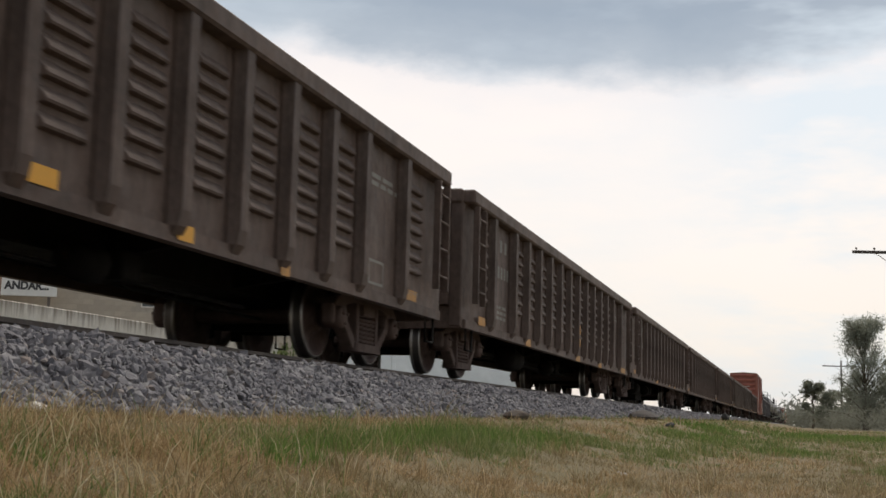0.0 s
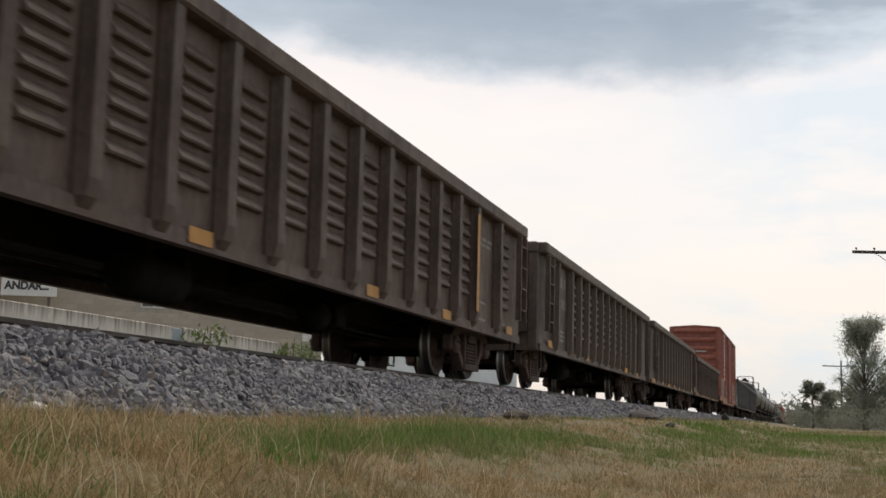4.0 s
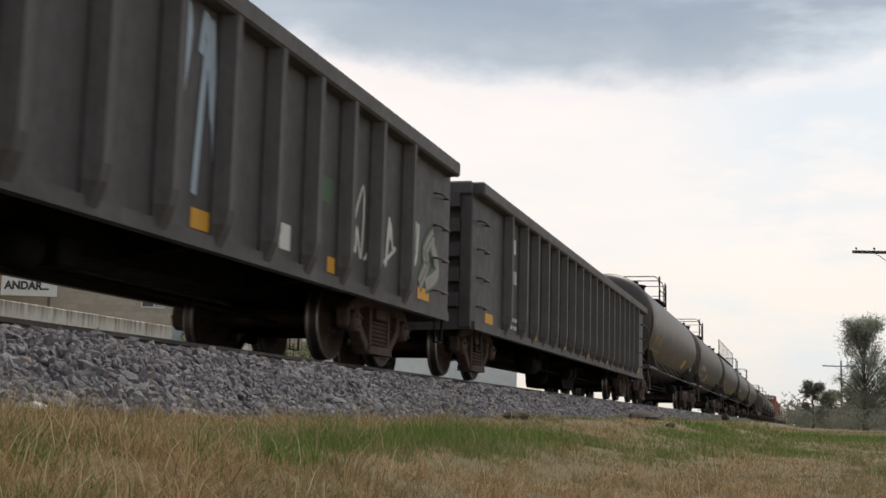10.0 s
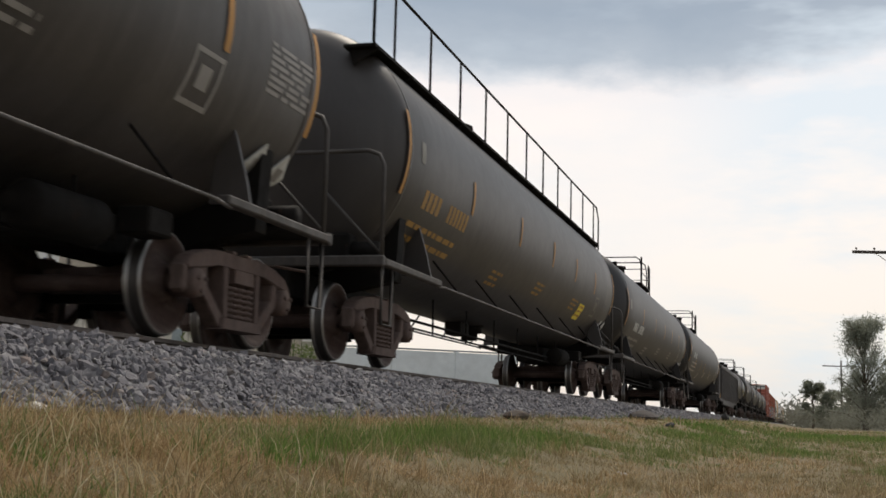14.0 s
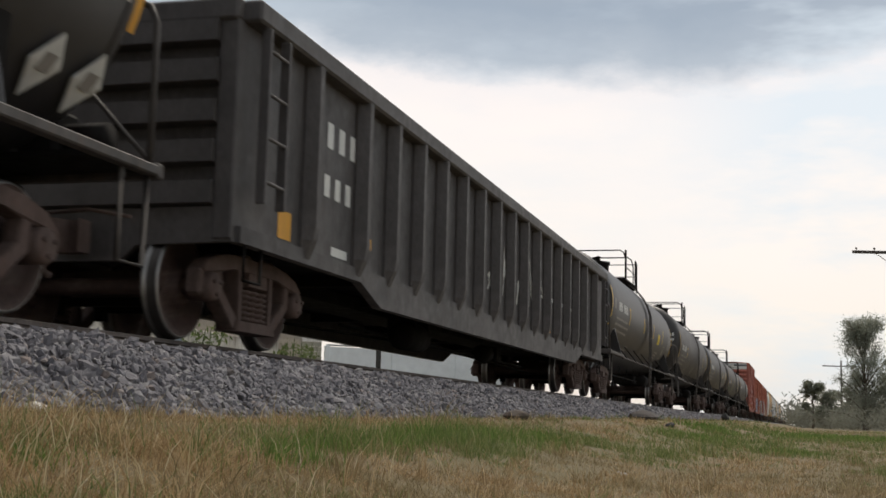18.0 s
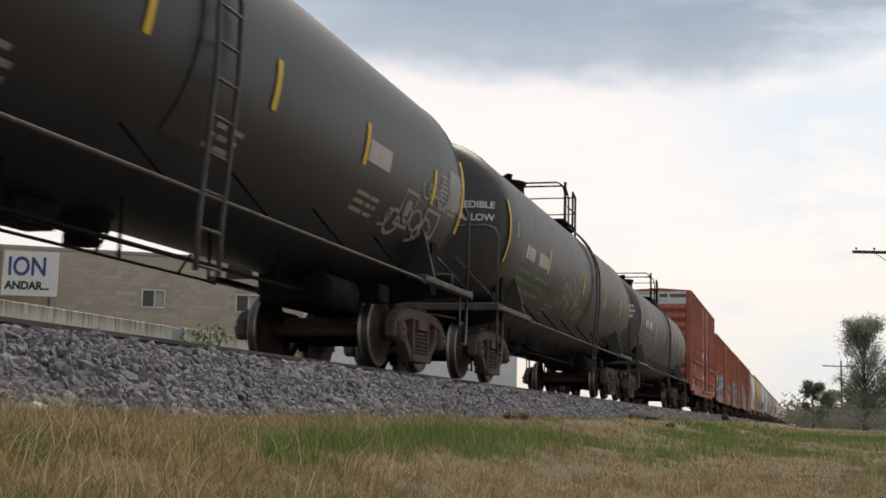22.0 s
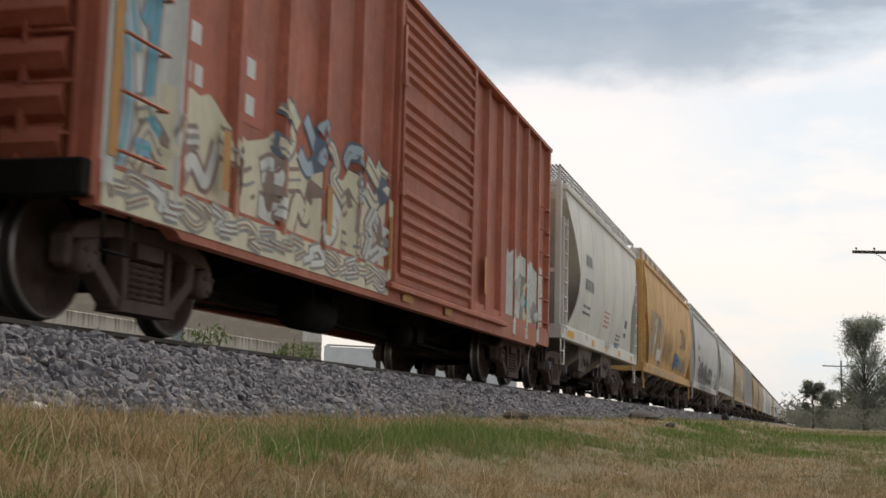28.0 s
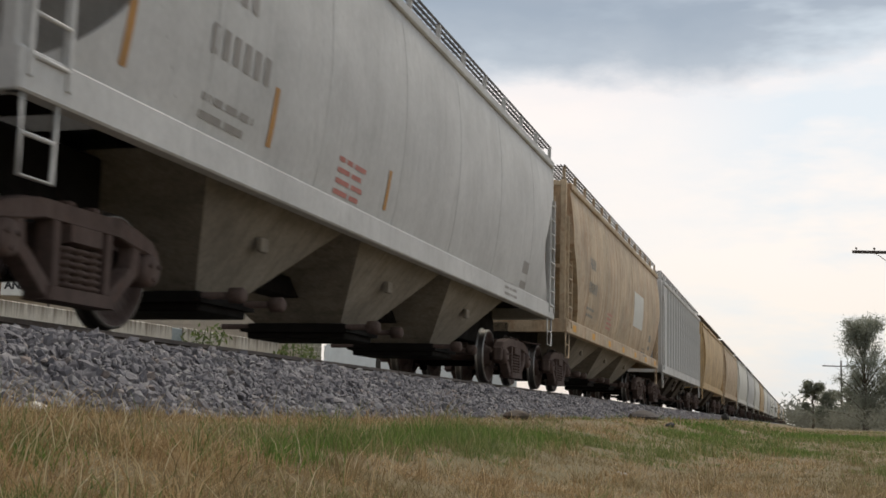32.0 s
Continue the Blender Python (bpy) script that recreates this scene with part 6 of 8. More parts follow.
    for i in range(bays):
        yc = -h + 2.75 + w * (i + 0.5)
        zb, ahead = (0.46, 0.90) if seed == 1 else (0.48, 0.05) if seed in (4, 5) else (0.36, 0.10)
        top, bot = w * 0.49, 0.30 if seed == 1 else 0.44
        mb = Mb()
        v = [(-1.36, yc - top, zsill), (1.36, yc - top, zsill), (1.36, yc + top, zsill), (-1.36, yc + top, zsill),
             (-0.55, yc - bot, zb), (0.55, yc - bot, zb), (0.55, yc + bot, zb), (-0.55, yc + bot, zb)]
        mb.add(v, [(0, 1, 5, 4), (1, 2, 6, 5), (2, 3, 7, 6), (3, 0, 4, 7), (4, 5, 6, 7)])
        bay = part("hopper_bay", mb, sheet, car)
        part("outlet_gate", Mb().box(-0.64, 0.64, yc - bot - 0.10, yc + bot + ahead, zb - 0.17, zb + 0.02, 0.015).box(-0.70, 0.70, yc - bot - 0.18, yc + bot + ahead + 0.08, zb - 0.09, zb - 0.05), MAT["under"], bay)
        if light:
            continue
        for e in (-1, 1):
            yy = yc + e * (bot + 0.02)
            part("gate_shaft", Mb().tube([(-1.02, yy, zb - 0.02), (1.02, yy, zb - 0.02)], 0.035, 8).lathe([(0.92, 0.0), (0.92, 0.075), (1.05, 0.075), (1.07, 0.05), (1.07, 0.0)], "x", (0, yy, zb - 0.02), 8), MAT["cast"], bay)
        for e in (1, -1):
            part("vibrator_bracket", Mb().box(min(e * 0.98, e * 1.04), max(e * 0.98, e * 1.04), yc - 0.09, yc + 0.09, zb + 0.44, zb + 0.58, 0.01), sheet, bay)
            if seed == 1:
                # notched hanging plate in front of each bay, scuffed in the middle
                part("hanging_plate", Mb().prism([(yc - 1.25, zs + 0.02), (yc - 1.52, 0.70), (yc - 1.28, 0.75), (yc - 1.40, 0.48), (yc - 0.62, 0.45), (yc - 0.10, 0.74), (yc + 0.08, 0.62), (yc + 0.45, zs + 0.02)], "x", e * 1.33 - 0.01, e * 1.33 + 0.01), MAT["bay_scuff"], bay)
                loops(car, lambda y, z: 1.332, yc - 1.10, yc - 0.40, 0.56, 0.84, MAT["under"], 300 + i, 9, 0.04) if e > 0 else None
    if seed in (2, 3, 6):
        # scuffed saddle sheets where two bays meet
        for i in range(bays + 1):
            yb = -h + 2.75 + w * i
            v = [(1.375, yb - 0.50, zs - 0.01), (1.375, yb + 0.62, zs - 0.01), (1.22, yb + 0.16, 0.66), (1.19, yb - 0.30, 0.60)]
            mid = [(0.5 * (p + 1.295), yb + 0.45 * (q - yb), 0.5 * (r + zs - 0.19)) for p, q, r in v]
            mb = Mb().add(v + mid, [(0, 1, 5, 4), (1, 2, 6, 5), (2, 3, 7, 6), (3, 0, 4, 7)])
            # closed recess coloured near-black to imitate the dark of a hole
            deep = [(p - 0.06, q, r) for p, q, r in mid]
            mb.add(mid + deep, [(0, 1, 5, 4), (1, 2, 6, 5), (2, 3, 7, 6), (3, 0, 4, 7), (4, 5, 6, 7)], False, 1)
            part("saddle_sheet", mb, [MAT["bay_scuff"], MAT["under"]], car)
    part("centre_sill", Mb().box(-0.16, 0.16, -h + 2.5, h - 2.5, 0.78, 1.0), MAT["under"], car)
    for s in (1, -1):
        truck(car, s * (h - 1.45), cap=MAT["g_cap"] if seed == 1 else None)
    return car, h, surf, zs, zsill


def hop_marks(car, h, surf, zs, zsill, mark="dark", seed=0, lines=True):
    y = -h + 2.35
    m = MAT[mark]
    bars(car, surf, y, 2.72, 0.85, 0.24, 4, m, fill=0.6)
    bars(car, surf, y, 2.20, 1.20, 0.24, 6, m, fill=0.6)
    small_print(car, surf, y, 1.82, 0.95, 2, m, 0.06, 0.14, seed=seed)
    small_print(car, surf, y + 3.0, 1.95, 0.8, 4, MAT["redtxt"], 0.05, 0.11, seed=seed + 1)
    small_print(car, surf, h - 4.2, 1.55, 0.9, 3, m, 0.045, 0.1, seed=seed + 2)
    strips(car, "placard_frame", surf, [(h - 2.9, h - 2.45, 1.85, 2.05), (h - 2.9, h - 2.45, 1.60, 1.72)], m)
    sill = (lambda y, z: 1.50)
    spots = [(-4.9, 0.42), (-2.0, 0.17), (0.04, 0.15), (2.25, 0.15), (4.7, 0.2)] if seed == 1 else [] if seed == 4 else [(-5.4, 0.24), (-3.36, 0.2), (-0.04, 0.17), (3.34, 0.2), (5.8, 0.2)] if seed == 3 else [(-h + 0.9 + (2 * h - 1.8) * i / 6, 0.2) for i in range(7)]
    if seed == 1:
        small_print(car, sill, -0.26, 1.25, 0.95, 3, MAT["g_grey"], 0.035, 0.055, seed=51)
        small_print(car, sill, 1.3, 1.24, 0.7, 1, MAT["g_navy"], 0.09, 0.1, seed=52)
        strips(car, "data_box", sill, [(-3.02, -2.76, 1.14, 1.155), (-3.02, -2.76, 1.245, 1.26), (-3.02, -3.0, 1.155, 1.245), (-2.78, -2.76, 1.155, 1.245), (-2.98, -2.8, 1.19, 1.21)], m)
    for yy, ww in spots:
        patch(car, "reflector", sill, yy - ww, yy + ww, zs + 0.06, zs + 0.20, MAT["yellow"])


def build_hoppers():
    c = hopper("short off-white covered hopper car with grey lettering", 222.75, 234.50, "hop_white", 1.00, 4.02, 2, seed=1, slope=(3.75, 0.34, 1.0), back=(2.35, 0.85))
    hop_marks(*c, "dark", 1)
    c = hopper("faded yellow covered hopper car with blue and tan graffiti", 236.15, 252.80, "hop_yellow", 0.92, 4.18, 4, seed=2, slope=(2.75, 0.26, 1.0))
    car, h, surf, zs, zsill = c
    hop_marks(*c, "g_tan", 2)
    graffiti(car, surf, -7.2, -3.5, zsill + 0.12, 3.0, [MAT["hop_yellow"], MAT["g_grey"], MAT["g_cream"]], MAT["g_grey"], 91, 6, inner=MAT["g_black"], width=0.06)
    patch(car, "pale_panel", surf, -4.9, -3.75, 1.42, 1.78, MAT["g_white"], 0.016)
    scrawl(car, surf, -3.2, 0.15, zsill + 0.25, 2.5, MAT["g_tan"], 92, 6, 0.06)
    scrawl(car, surf, -3.1, 0.1, zsill + 0.2, 2.4, MAT["rusttxt"], 192, 5, 0.035)
    graffiti(car, surf, 0.6, 3.05, zsill + 0.1, 2.05, [MAT["g_navy"]], MAT["g_black"], 93, 4, inner=MAT["g_blue"], width=0.05)
    graffiti(car, surf, 3.1, 6.0, zsill + 0.05, 2.0, [MAT["g_grey"], MAT["hop_yellow"]], MAT["g_grey"], 94, 4, inner=MAT["g_black"], width=0.06)
    for pts in (((3.3, 2.85), (2.85, 2.98), (2.62, 2.6), (2.75, 2.25), (3.2, 2.3)), ((3.45, 2.22), (3.5, 3.02), (4.0, 2.25), (4.1, 2.98)), ((4.25, 2.98), (4.4, 2.25), (4.62, 2.75), (4.8, 2.25), (5.02, 3.0))):
        mb = Mb()
        ribbon(mb, surf, pts, 0.075, 0.009)
        part("graffiti_letter", mb, MAT["g_black"], car)
    scrawl(car, (lambda y, z: 1.50), -7.0, 1.5, zs + 0.03, zsill - 0.02, MAT["g_grey"], 193, 14, 0.04)
    c = hopper("light grey covered hopper car with black and blue graffiti", 254.15, 270.85, "hop_grey", 0.98, 4.18, 4, seed=3, slope=(2.95, 0.22, 0.9))
    car, h, surf, zs, zsill = c
    hop_marks(*c, "dark", 3)
    z0 = zsill + 0.03
    for y0, y1, zt in ((-5.55, -3.7, 2.35), (-4.0, -2.1, 2.5), (-2.6, -1.0, 2.3), (-1.4, 0.25, 2.35)):
        mb = Mb()
        ring = [(0.5 * (y0 + y1) - 0.55 * (y1 - y0) * math.cos(k * math.pi / 10), z0 + (zt - z0) * (0.35 * (k not in (0, 10)) + 0.65 * max(0.0, math.sin(k * math.pi / 10)) ** 0.7)) for k in range(11)]
        v = [(surf(y, z) + 0.004, y, z) for y, z in ring] + [(surf(y, z0) + 0.004, y, z0) for y, z in ring]
        mb.add(v, [(k, k + 1, 12 + k, 11 + k) for k in range(10)])
        part("graffiti_haze", mb, MAT["g_haze"], car)
    for k, (y0, y1, zt, foot) in enumerate(((-5.3, -3.85, 2.05, 0.25), (-4.1, -2.45, 2.12, 0.05), (-2.6, -1.3, 2.0, 0.0), (-1.45, -0.15, 2.1, 0.05))):
        wide, tip = y1 - y0, y0 + (0.45 if k % 2 else 0.6) * (y1 - y0)
        arch = curve_pts([(y0, z0 + foot), (y0 + 0.08 * wide, z0 + 0.55 * (zt - z0)), (tip, zt), (y1 - 0.06 * wide, z0 + 0.6 * (zt - z0)), (y1, z0 + 0.02)], 7)
        inner = [(0.5 * (y0 + y1) + 0.45 * (y - 0.5 * (y0 + y1)), z0 + 0.55 * (z - z0)) for y, z in arch]
        mb = Mb()
        ribbon(mb, surf, arch, 0.40, 0.0075, 1)
        ribbon(mb, surf, [(y + 0.05, z - 0.02) for y, z in arch], 0.13, 0.0105, 0)
        ribbon(mb, surf, [(y - 0.05, z + 0.02) for y, z in arch[4:16]], 0.03, 0.0125, 2)
        ribbon(mb, surf, inner, 0.36, 0.0085, 1)
        ribbon(mb, surf, [(y, z - 0.03) for y, z in inner], 0.12, 0.0115, 0 if k % 2 else 2)
        if k in (1, 3):
            ribbon(mb, surf, [(tip - 0.02, zt), (tip + 0.06, zt + 0.22), (tip + 0.10, zt + (0.5 if k == 1 else 0.3))], 0.08, 0.0095, 1)
        ribbon(mb, surf, [(y0 + 0.2 * wide, z0 + 0.42 * (zt - z0)), (y1 - 0.05 * wide, z0 + 0.5 * (zt - z0))], 0.10, 0.0135, 1)
        part("graffiti_letter", mb, [MAT["g_steel"], MAT["g_black"], MAT["hop_grey"]], car)
    graffiti(car, surf, 0.3, 3.75, zsill + 0.03, 2.3, [MAT["g_black"]], MAT["g_black"], 97, 4, inner=MAT["g_grey"], width=0.028)
    sill = (lambda y, z: 1.50)
    patch(car, "graffiti_haze", sill, -4.65, 0.2, zs + 0.005, zsill - 0.005, MAT["g_haze"], 0.004)
    graffiti(car, sill, -4.6, -0.05, zs + 0.0, zsill + 0.02, [MAT["g_bluegrey"], MAT["g_grey"]], MAT["g_bluegrey"], 98, 9, width=0.02)
    patch(car, "graffiti_haze", sill, 0.32, 3.5, zs + 0.01, zsill - 0.01, MAT["g_grey"], 0.004)
    graffiti(car, sill, 0.5, 3.4, zs + 0.02, zsill - 0.01, [MAT["g_pale"]], MAT["g_grey"], 99, 5, width=0.02)
    c = hopper("grey covered hopper car with grey lettering and orange reflectors", 272.40, 289.45, "hop_grey", 1.28, 4.15, 3, seed=4, slope=(3.9, 0.34, 0.75), back=(2.6, 0.25))
    car, h, surf, zs, zsill = c
    hop_marks(*c, "g_grey", 4)
    for y, lo, hi in ((-7.35, 1.75, 2.6), (-4.85, 1.72, 2.25), (-1.6, 1.7, 2.15)):
        patch(car, "reflector", surf, y - 0.05, y + 0.05, lo, hi, MAT["yellow2"])
    c = hopper("rust-streaked cream covered hopper car with a pale patch", 290.80, 307.70, "hop_rusty", 1.15, 4.12, 3, seed=5, slope=(2.9, 0.26, 0.9))
    car, h, surf, zs, zsill = c
    patch(car, "pale_patch", surf, 1.6, 3.7, 2.05, 3.0, MAT["g_white"], label="pale repainted patch")
    hop_marks(*c, "faint", 5)
    hopper("light grey ribbed covered hopper car", 309.25, 326.05, "hop_grey", 1.10, 4.15, 3, "flat", 0.5, seed=6)
    u = 327.6
    far = ("hop_tan", "hop_rusty", "hop_white", "hop_grey", "hop_white", "hop_tan", "hop_white", "hop_grey", "hop_white", "hop_white", "hop_grey", "hop_white")
    words = {"hop_tan": "tan rust-streaked covered hopper car", "hop_rusty": "rust-streaked cream covered hopper car", "hop_white": "off-white covered hopper car far down the train", "hop_grey": "light grey covered hopper car far down the train"}
    made = {}
    for i in range(24):
        m = far[i % len(far)]
        length = 16.8
        if m in made:
            car = copy_thing(made[m], Matrix.Identity(4))
            CARS.append((car, u + length / 2))
            for o in car.children_recursive:
                if o.name.startswith("wheelset"):
                    WHEELSETS[1 if o.location.y > 0 else -1].append(o)
        else:
            c = hopper(words[m], u, u + length, m, 1.10, 4.15, 3, seed=20 + i, light=True)
            made[m] = c[0]
        u += length + 1.5

# ------------------------------------------------------------------ the ground and the track

def ground_z(x, y):
    """Height of the grassy strip: it climbs a little towards the track."""
    k = np.clip((-0.5 - x) / 2.3, 0, 1)
    k = k * k * (3 - 2 * k)
    z = -0.93 + 0.29 * k
    z = z + 0.24 * np.clip((y - 9) / 70, 0, 1) ** 0.8 * np.clip((0.5 - x) / 2.5, 0, 1) * np.clip((12 + x) / 3, 0, 1)
    z = z + 0.08 * np.clip((y - 12) / 50, 0, 1) * (1 - k)
    return z + 0.018 * np.sin(1.7 * x + 0.6 * y) * np.sin(0.9 * y - 0.7 * x) * np.clip(1 - np.abs(y) / 150, 0, 1)


def soil_mat():
    m, nt, b = mat_base("dry_soil_and_thatch")
    a = remap(nt, tex_noise(nt, 0.9, 6, 0.65), 0.38, 0.62)
    c = blend(nt, a, (0.15, 0.105, 0.052), (0.10, 0.09, 0.038))
    c = blend(nt, remap(nt, tex_noise(nt, 22, 6, 0.75), 0.3, 0.75, 0, 0.6), c, (0.19, 0.145, 0.075))
    c = blend(nt, remap(nt, tex_noise(nt, 60, 3, 0.7, seed=3), 0.5, 0.8, 0, 0.6), c, (0.06, 0.045, 0.025))
    nt.links.new(c, b.inputs["Base Color"])
    b.inputs["Roughness"].default_value = 0.95
    bump(nt, b, tex_noise(nt, 30, 6, 0.75), 0.6, 0.03)
    return m


def build_ground():
    def axis(near, far, step, grow):
        out, p, s = [0.0], 0.0, step
        while p < far:
            if p > near:
                s *= grow
            p += s
            out.append(min(p, far))
        return np.array(out)
    ax = axis(12, 3500, 0.25, 1.25)
    xs = np.concatenate([-ax[:0:-1], ax])
    ay = axis(45, 3500, 0.3, 1.22)
    ys = np.concatenate([-axis(6, 3500, 0.5, 1.35)[:0:-1], ay])
    gx, gy = np.meshgrid(xs, ys)
    gz = ground_z(gx, gy)
    v = np.stack([gx, gy, gz], -1).reshape(-1, 3)
    nx = len(xs)
    i, j = np.meshgrid(np.arange(nx - 1), np.arange(len(ys) - 1))
    a = (j * nx + i).ravel()
    f = np.stack([a, a + 1, a + nx + 1, a + nx], 1)
    me = np_mesh("ground", v, f, True)
    me.materials.append(soil_mat())
    tagged(new("ground", me), "dry grassy strip of ground beside the railway", "ground", kind="structure")


def ballast_mat(name, dark=1.0):
    m, nt, b = mat_base(name)
    geo = nt.nodes.new("ShaderNodeNewGeometry")
    ramp = nt.nodes.new("ShaderNodeValToRGB")
    nt.links.new(geo.outputs["Random Per Island"], ramp.inputs[0])
    cols = ((0.0, (0.105, 0.101, 0.114)), (0.35, (0.158, 0.150, 0.164)), (0.7, (0.212, 0.202, 0.213)), (0.94, (0.29, 0.28, 0.28)), (1.0, (0.24, 0.19, 0.165)))
    while len(ramp.color_ramp.elements) < len(cols):
        ramp.color_ramp.elements.new(0.5)
    for e, (p, c) in zip(ramp.color_ramp.elements, cols):
        e.position, e.color = p, (*(dark * x for x in c), 1)
    c = blend(nt, remap(nt, tex_noise(nt, 28, 5, 0.7), 0.35, 0.7, 0, 0.45), ramp.outputs[0], (0.13 * dark, 0.122 * dark, 0.124 * dark))
    nt.links.new(c, b.inputs["Base Color"])
    b.inputs["Roughness"].default_value = 0.9
    bump(nt, b, tex_noise(nt, 60, 4, 0.7), 0.5, 0.01)
    return m


CREST, TOE, CREST_Z, TOE_Z = 1.80, 3.02, -0.175, -0.80


def build_track():
    y0, y1 = -620.0, 1600.0
    mb = Mb()
    prof = [(-TOE, TOE_Z), (-CREST, CREST_Z - 0.03), (-0.9, CREST_Z - 0.03), (0.9, CREST_Z - 0.03), (CREST, CREST_Z - 0.03), (TOE, TOE_Z)]
    prof = [(TRACK_X + x, z) for x, z in prof]
    mb.prism(prof, "y", y0, y1)
    bed = new("ballast_bed", mb.mesh("ballast_bed"))
    m, nt, b = mat_base("packed_ballast")
    vor = nt.nodes.new("ShaderNodeTexVoronoi")
    tc = nt.nodes.new("ShaderNodeTexCoord")
    nt.links.new(tc.outputs["Object"], vor.inputs["Vector"])
    vor.inputs["Scale"].default_value = 17.0
    rr = nt.nodes.new("ShaderNodeValToRGB")
    sep = nt.nodes.new("ShaderNodeSeparateColor")
    nt.links.new(vor.outputs["Color"], sep.inputs[0])
    nt.links.new(sep.outputs[0], rr.inputs[0])
    rr.color_ramp.elements[0].color, rr.color_ramp.elements[1].color = (0.08, 0.078, 0.078, 1), (0.24, 0.235, 0.23, 1)
    nt.links.new(rr.outputs[0], b.inputs["Base Color"])
    b.inputs["Roughness"].default_value = 0.95
    bump(nt, b, vor.outputs["Distance"], 0.9, 0.04)
    bed.data.materials.append(m)
    tagged(bed, "raised bed of grey crushed stone under the track", "ballast", kind="structure")
    # rails
    rail_mat = weathered("rusty_rail_steel", (0.095, 0.075, 0.064), 0.4, 0.4, 0.7, 31.0, dust_col=(0.16, 0.135, 0.12))
    rp = [(-0.07, -0.17), (0.07, -0.17), (0.07, -0.155), (0.012, -0.135), (0.010, -0.045), (0.036, -0.035), (0.036, -0.006), (0.028, 0.0), (-0.028, 0.0), (-0.036, -0.006), (-0.036, -0.035), (-0.010, -0.045), (-0.012, -0.135), (-0.07, -0.155)]
    for s in (1, -1):
        mb = Mb().prism([(TRACK_X + s * 0.7535 + x, z) for x, z in rp], "y", y0, y1)
        ob = new("rail", mb.mesh("rail"))
        ob.data.materials.append(rail_mat)
        tagged(ob, "rusty steel rail with worn head", "rail", "rails", kind="structure")
    # sleepers, joined
    mb = Mb()
    for i in range(270):
        y = -22 + i * 0.6
        mb.box(TRACK_X - 1.3, TRACK_X + 1.3, y - 0.12, y + 0.12, -0.38, -0.172, 0.01)
    ob = new("sleepers", mb.mesh("sleepers"))
    ob.data.materials.append(plain("oily_dark_timber", (0.085, 0.07, 0.06), 0.9, 6, 0.3))
    tagged(ob, "row of dark oily sleepers half sunk in stone", "sleepers", kind="stuff")
    # loose stones on the near shoulder
    rng = np.random.default_rng(5)
    ico = np.array([(0, 1, 1.618), (0, -1, 1.618), (0, 1, -1.618), (0, -1, -1.618), (1, 1.618, 0), (-1, 1.618, 0), (1, -1.618, 0), (-1, -1.618, 0), (1.618, 0, 1), (-1.618, 0, 1), (1.618, 0, -1), (-1.618, 0, -1)]) / 1.902
    tri = np.array([(0, 1, 8), (0, 8, 4), (0, 4, 5), (0, 5, 9), (0, 9, 1), (1, 6, 8), (8, 6, 10), (8, 10, 4), (4, 10, 2), (4, 2, 5), (5, 2, 11), (5, 11, 9), (9, 11, 7), (9, 7, 1), (1, 7, 6), (3, 6, 7), (3, 10, 6), (3, 2, 10), (3, 11, 2), (3, 7, 11)])
    ys, ws, rs = [], [], []
    for a, b, n, r in ((2.5, 8, 1500, 0.0245), (8, 14, 1250, 0.025), (14, 26, 620, 0.028), (26, 50, 240, 0.036), (50, 110, 70, 0.05)):
        k = int((b - a) * n)
        ys.append(rng.uniform(a, b, k))
        ws.append(rng.uniform(-0.28, 1.06, k))
        rs.append(r * rng.lognormal(0, 0.28, k))
    near = sum(map(len, ys))
    for a, b, n, r in ((-25, 2.5, 130, 0.03), (-25, 60, 60, 0.036)):
        k = int((b - a) * n)
        ys.append(rng.uniform(a, b, k))
        ws.append(rng.uniform(-0.28, 1.06, k))
        rs.append(r * rng.lognormal(0, 0.28, k))
    y, w, r = map(np.concatenate, (ys, ws, rs))
    side = np.ones(len(y))
    side[near + int(27.5 * 130):] = -1
    x = TRACK_X + side * np.where(w < 0, CREST + w * 1.4, CREST + (TOE - CREST) * w)
    z = np.where(w < 0, CREST_Z, CREST_Z + (TOE_Z - CREST_Z) * np.clip(w, 0, 1.2)) - 0.008 + rng.uniform(-0.02, 0.015, len(w)) + 0.012 * np.sin(3.1 * y + 4 * w)
    n = len(y)
    sc = np.stack([r * rng.uniform(0.7, 1.3, n), r * rng.uniform(0.8, 1.5, n), r * rng.uniform(0.55, 1.0, n)], -1)
    shape = ico[None] * (1 + rng.uniform(-0.42, 0.30, (n, 12, 1))) * sc[:, None]
    q = rng.normal(size=(n, 4))
    q /= np.linalg.norm(q, axis=1, keepdims=True)
    a0, b0, c0, d0 = q.T
    rot = np.stack([np.stack([1 - 2 * (c0 * c0 + d0 * d0), 2 * (b0 * c0 - a0 * d0), 2 * (b0 * d0 + a0 * c0)], -1),
                    np.stack([2 * (b0 * c0 + a0 * d0), 1 - 2 * (b0 * b0 + d0 * d0), 2 * (c0 * d0 - a0 * b0)], -1),
                    np.stack([2 * (b0 * d0 - a0 * c0), 2 * (c0 * d0 + a0 * b0), 1 - 2 * (b0 * b0 + c0 * c0)], -1)], 1)
    v = np.einsum("nij,nkj->nki", rot, shape) + np.stack([x, y, z], -1)[:, None]
    f = tri[None] + (np.arange(n) * 12)[:, None, None]
    me = np_mesh("ballast_stones", v.reshape(-1, 3), f.reshape(-1, 3))
    me.materials.append(ballast_mat("crushed_grey_stone", 0.95))
    tagged(new("ballast_stones", me), "loose crushed grey stones on the track's shoulder", "gravel", kind="stuff")


# ------------------------------------------------------------------ grass

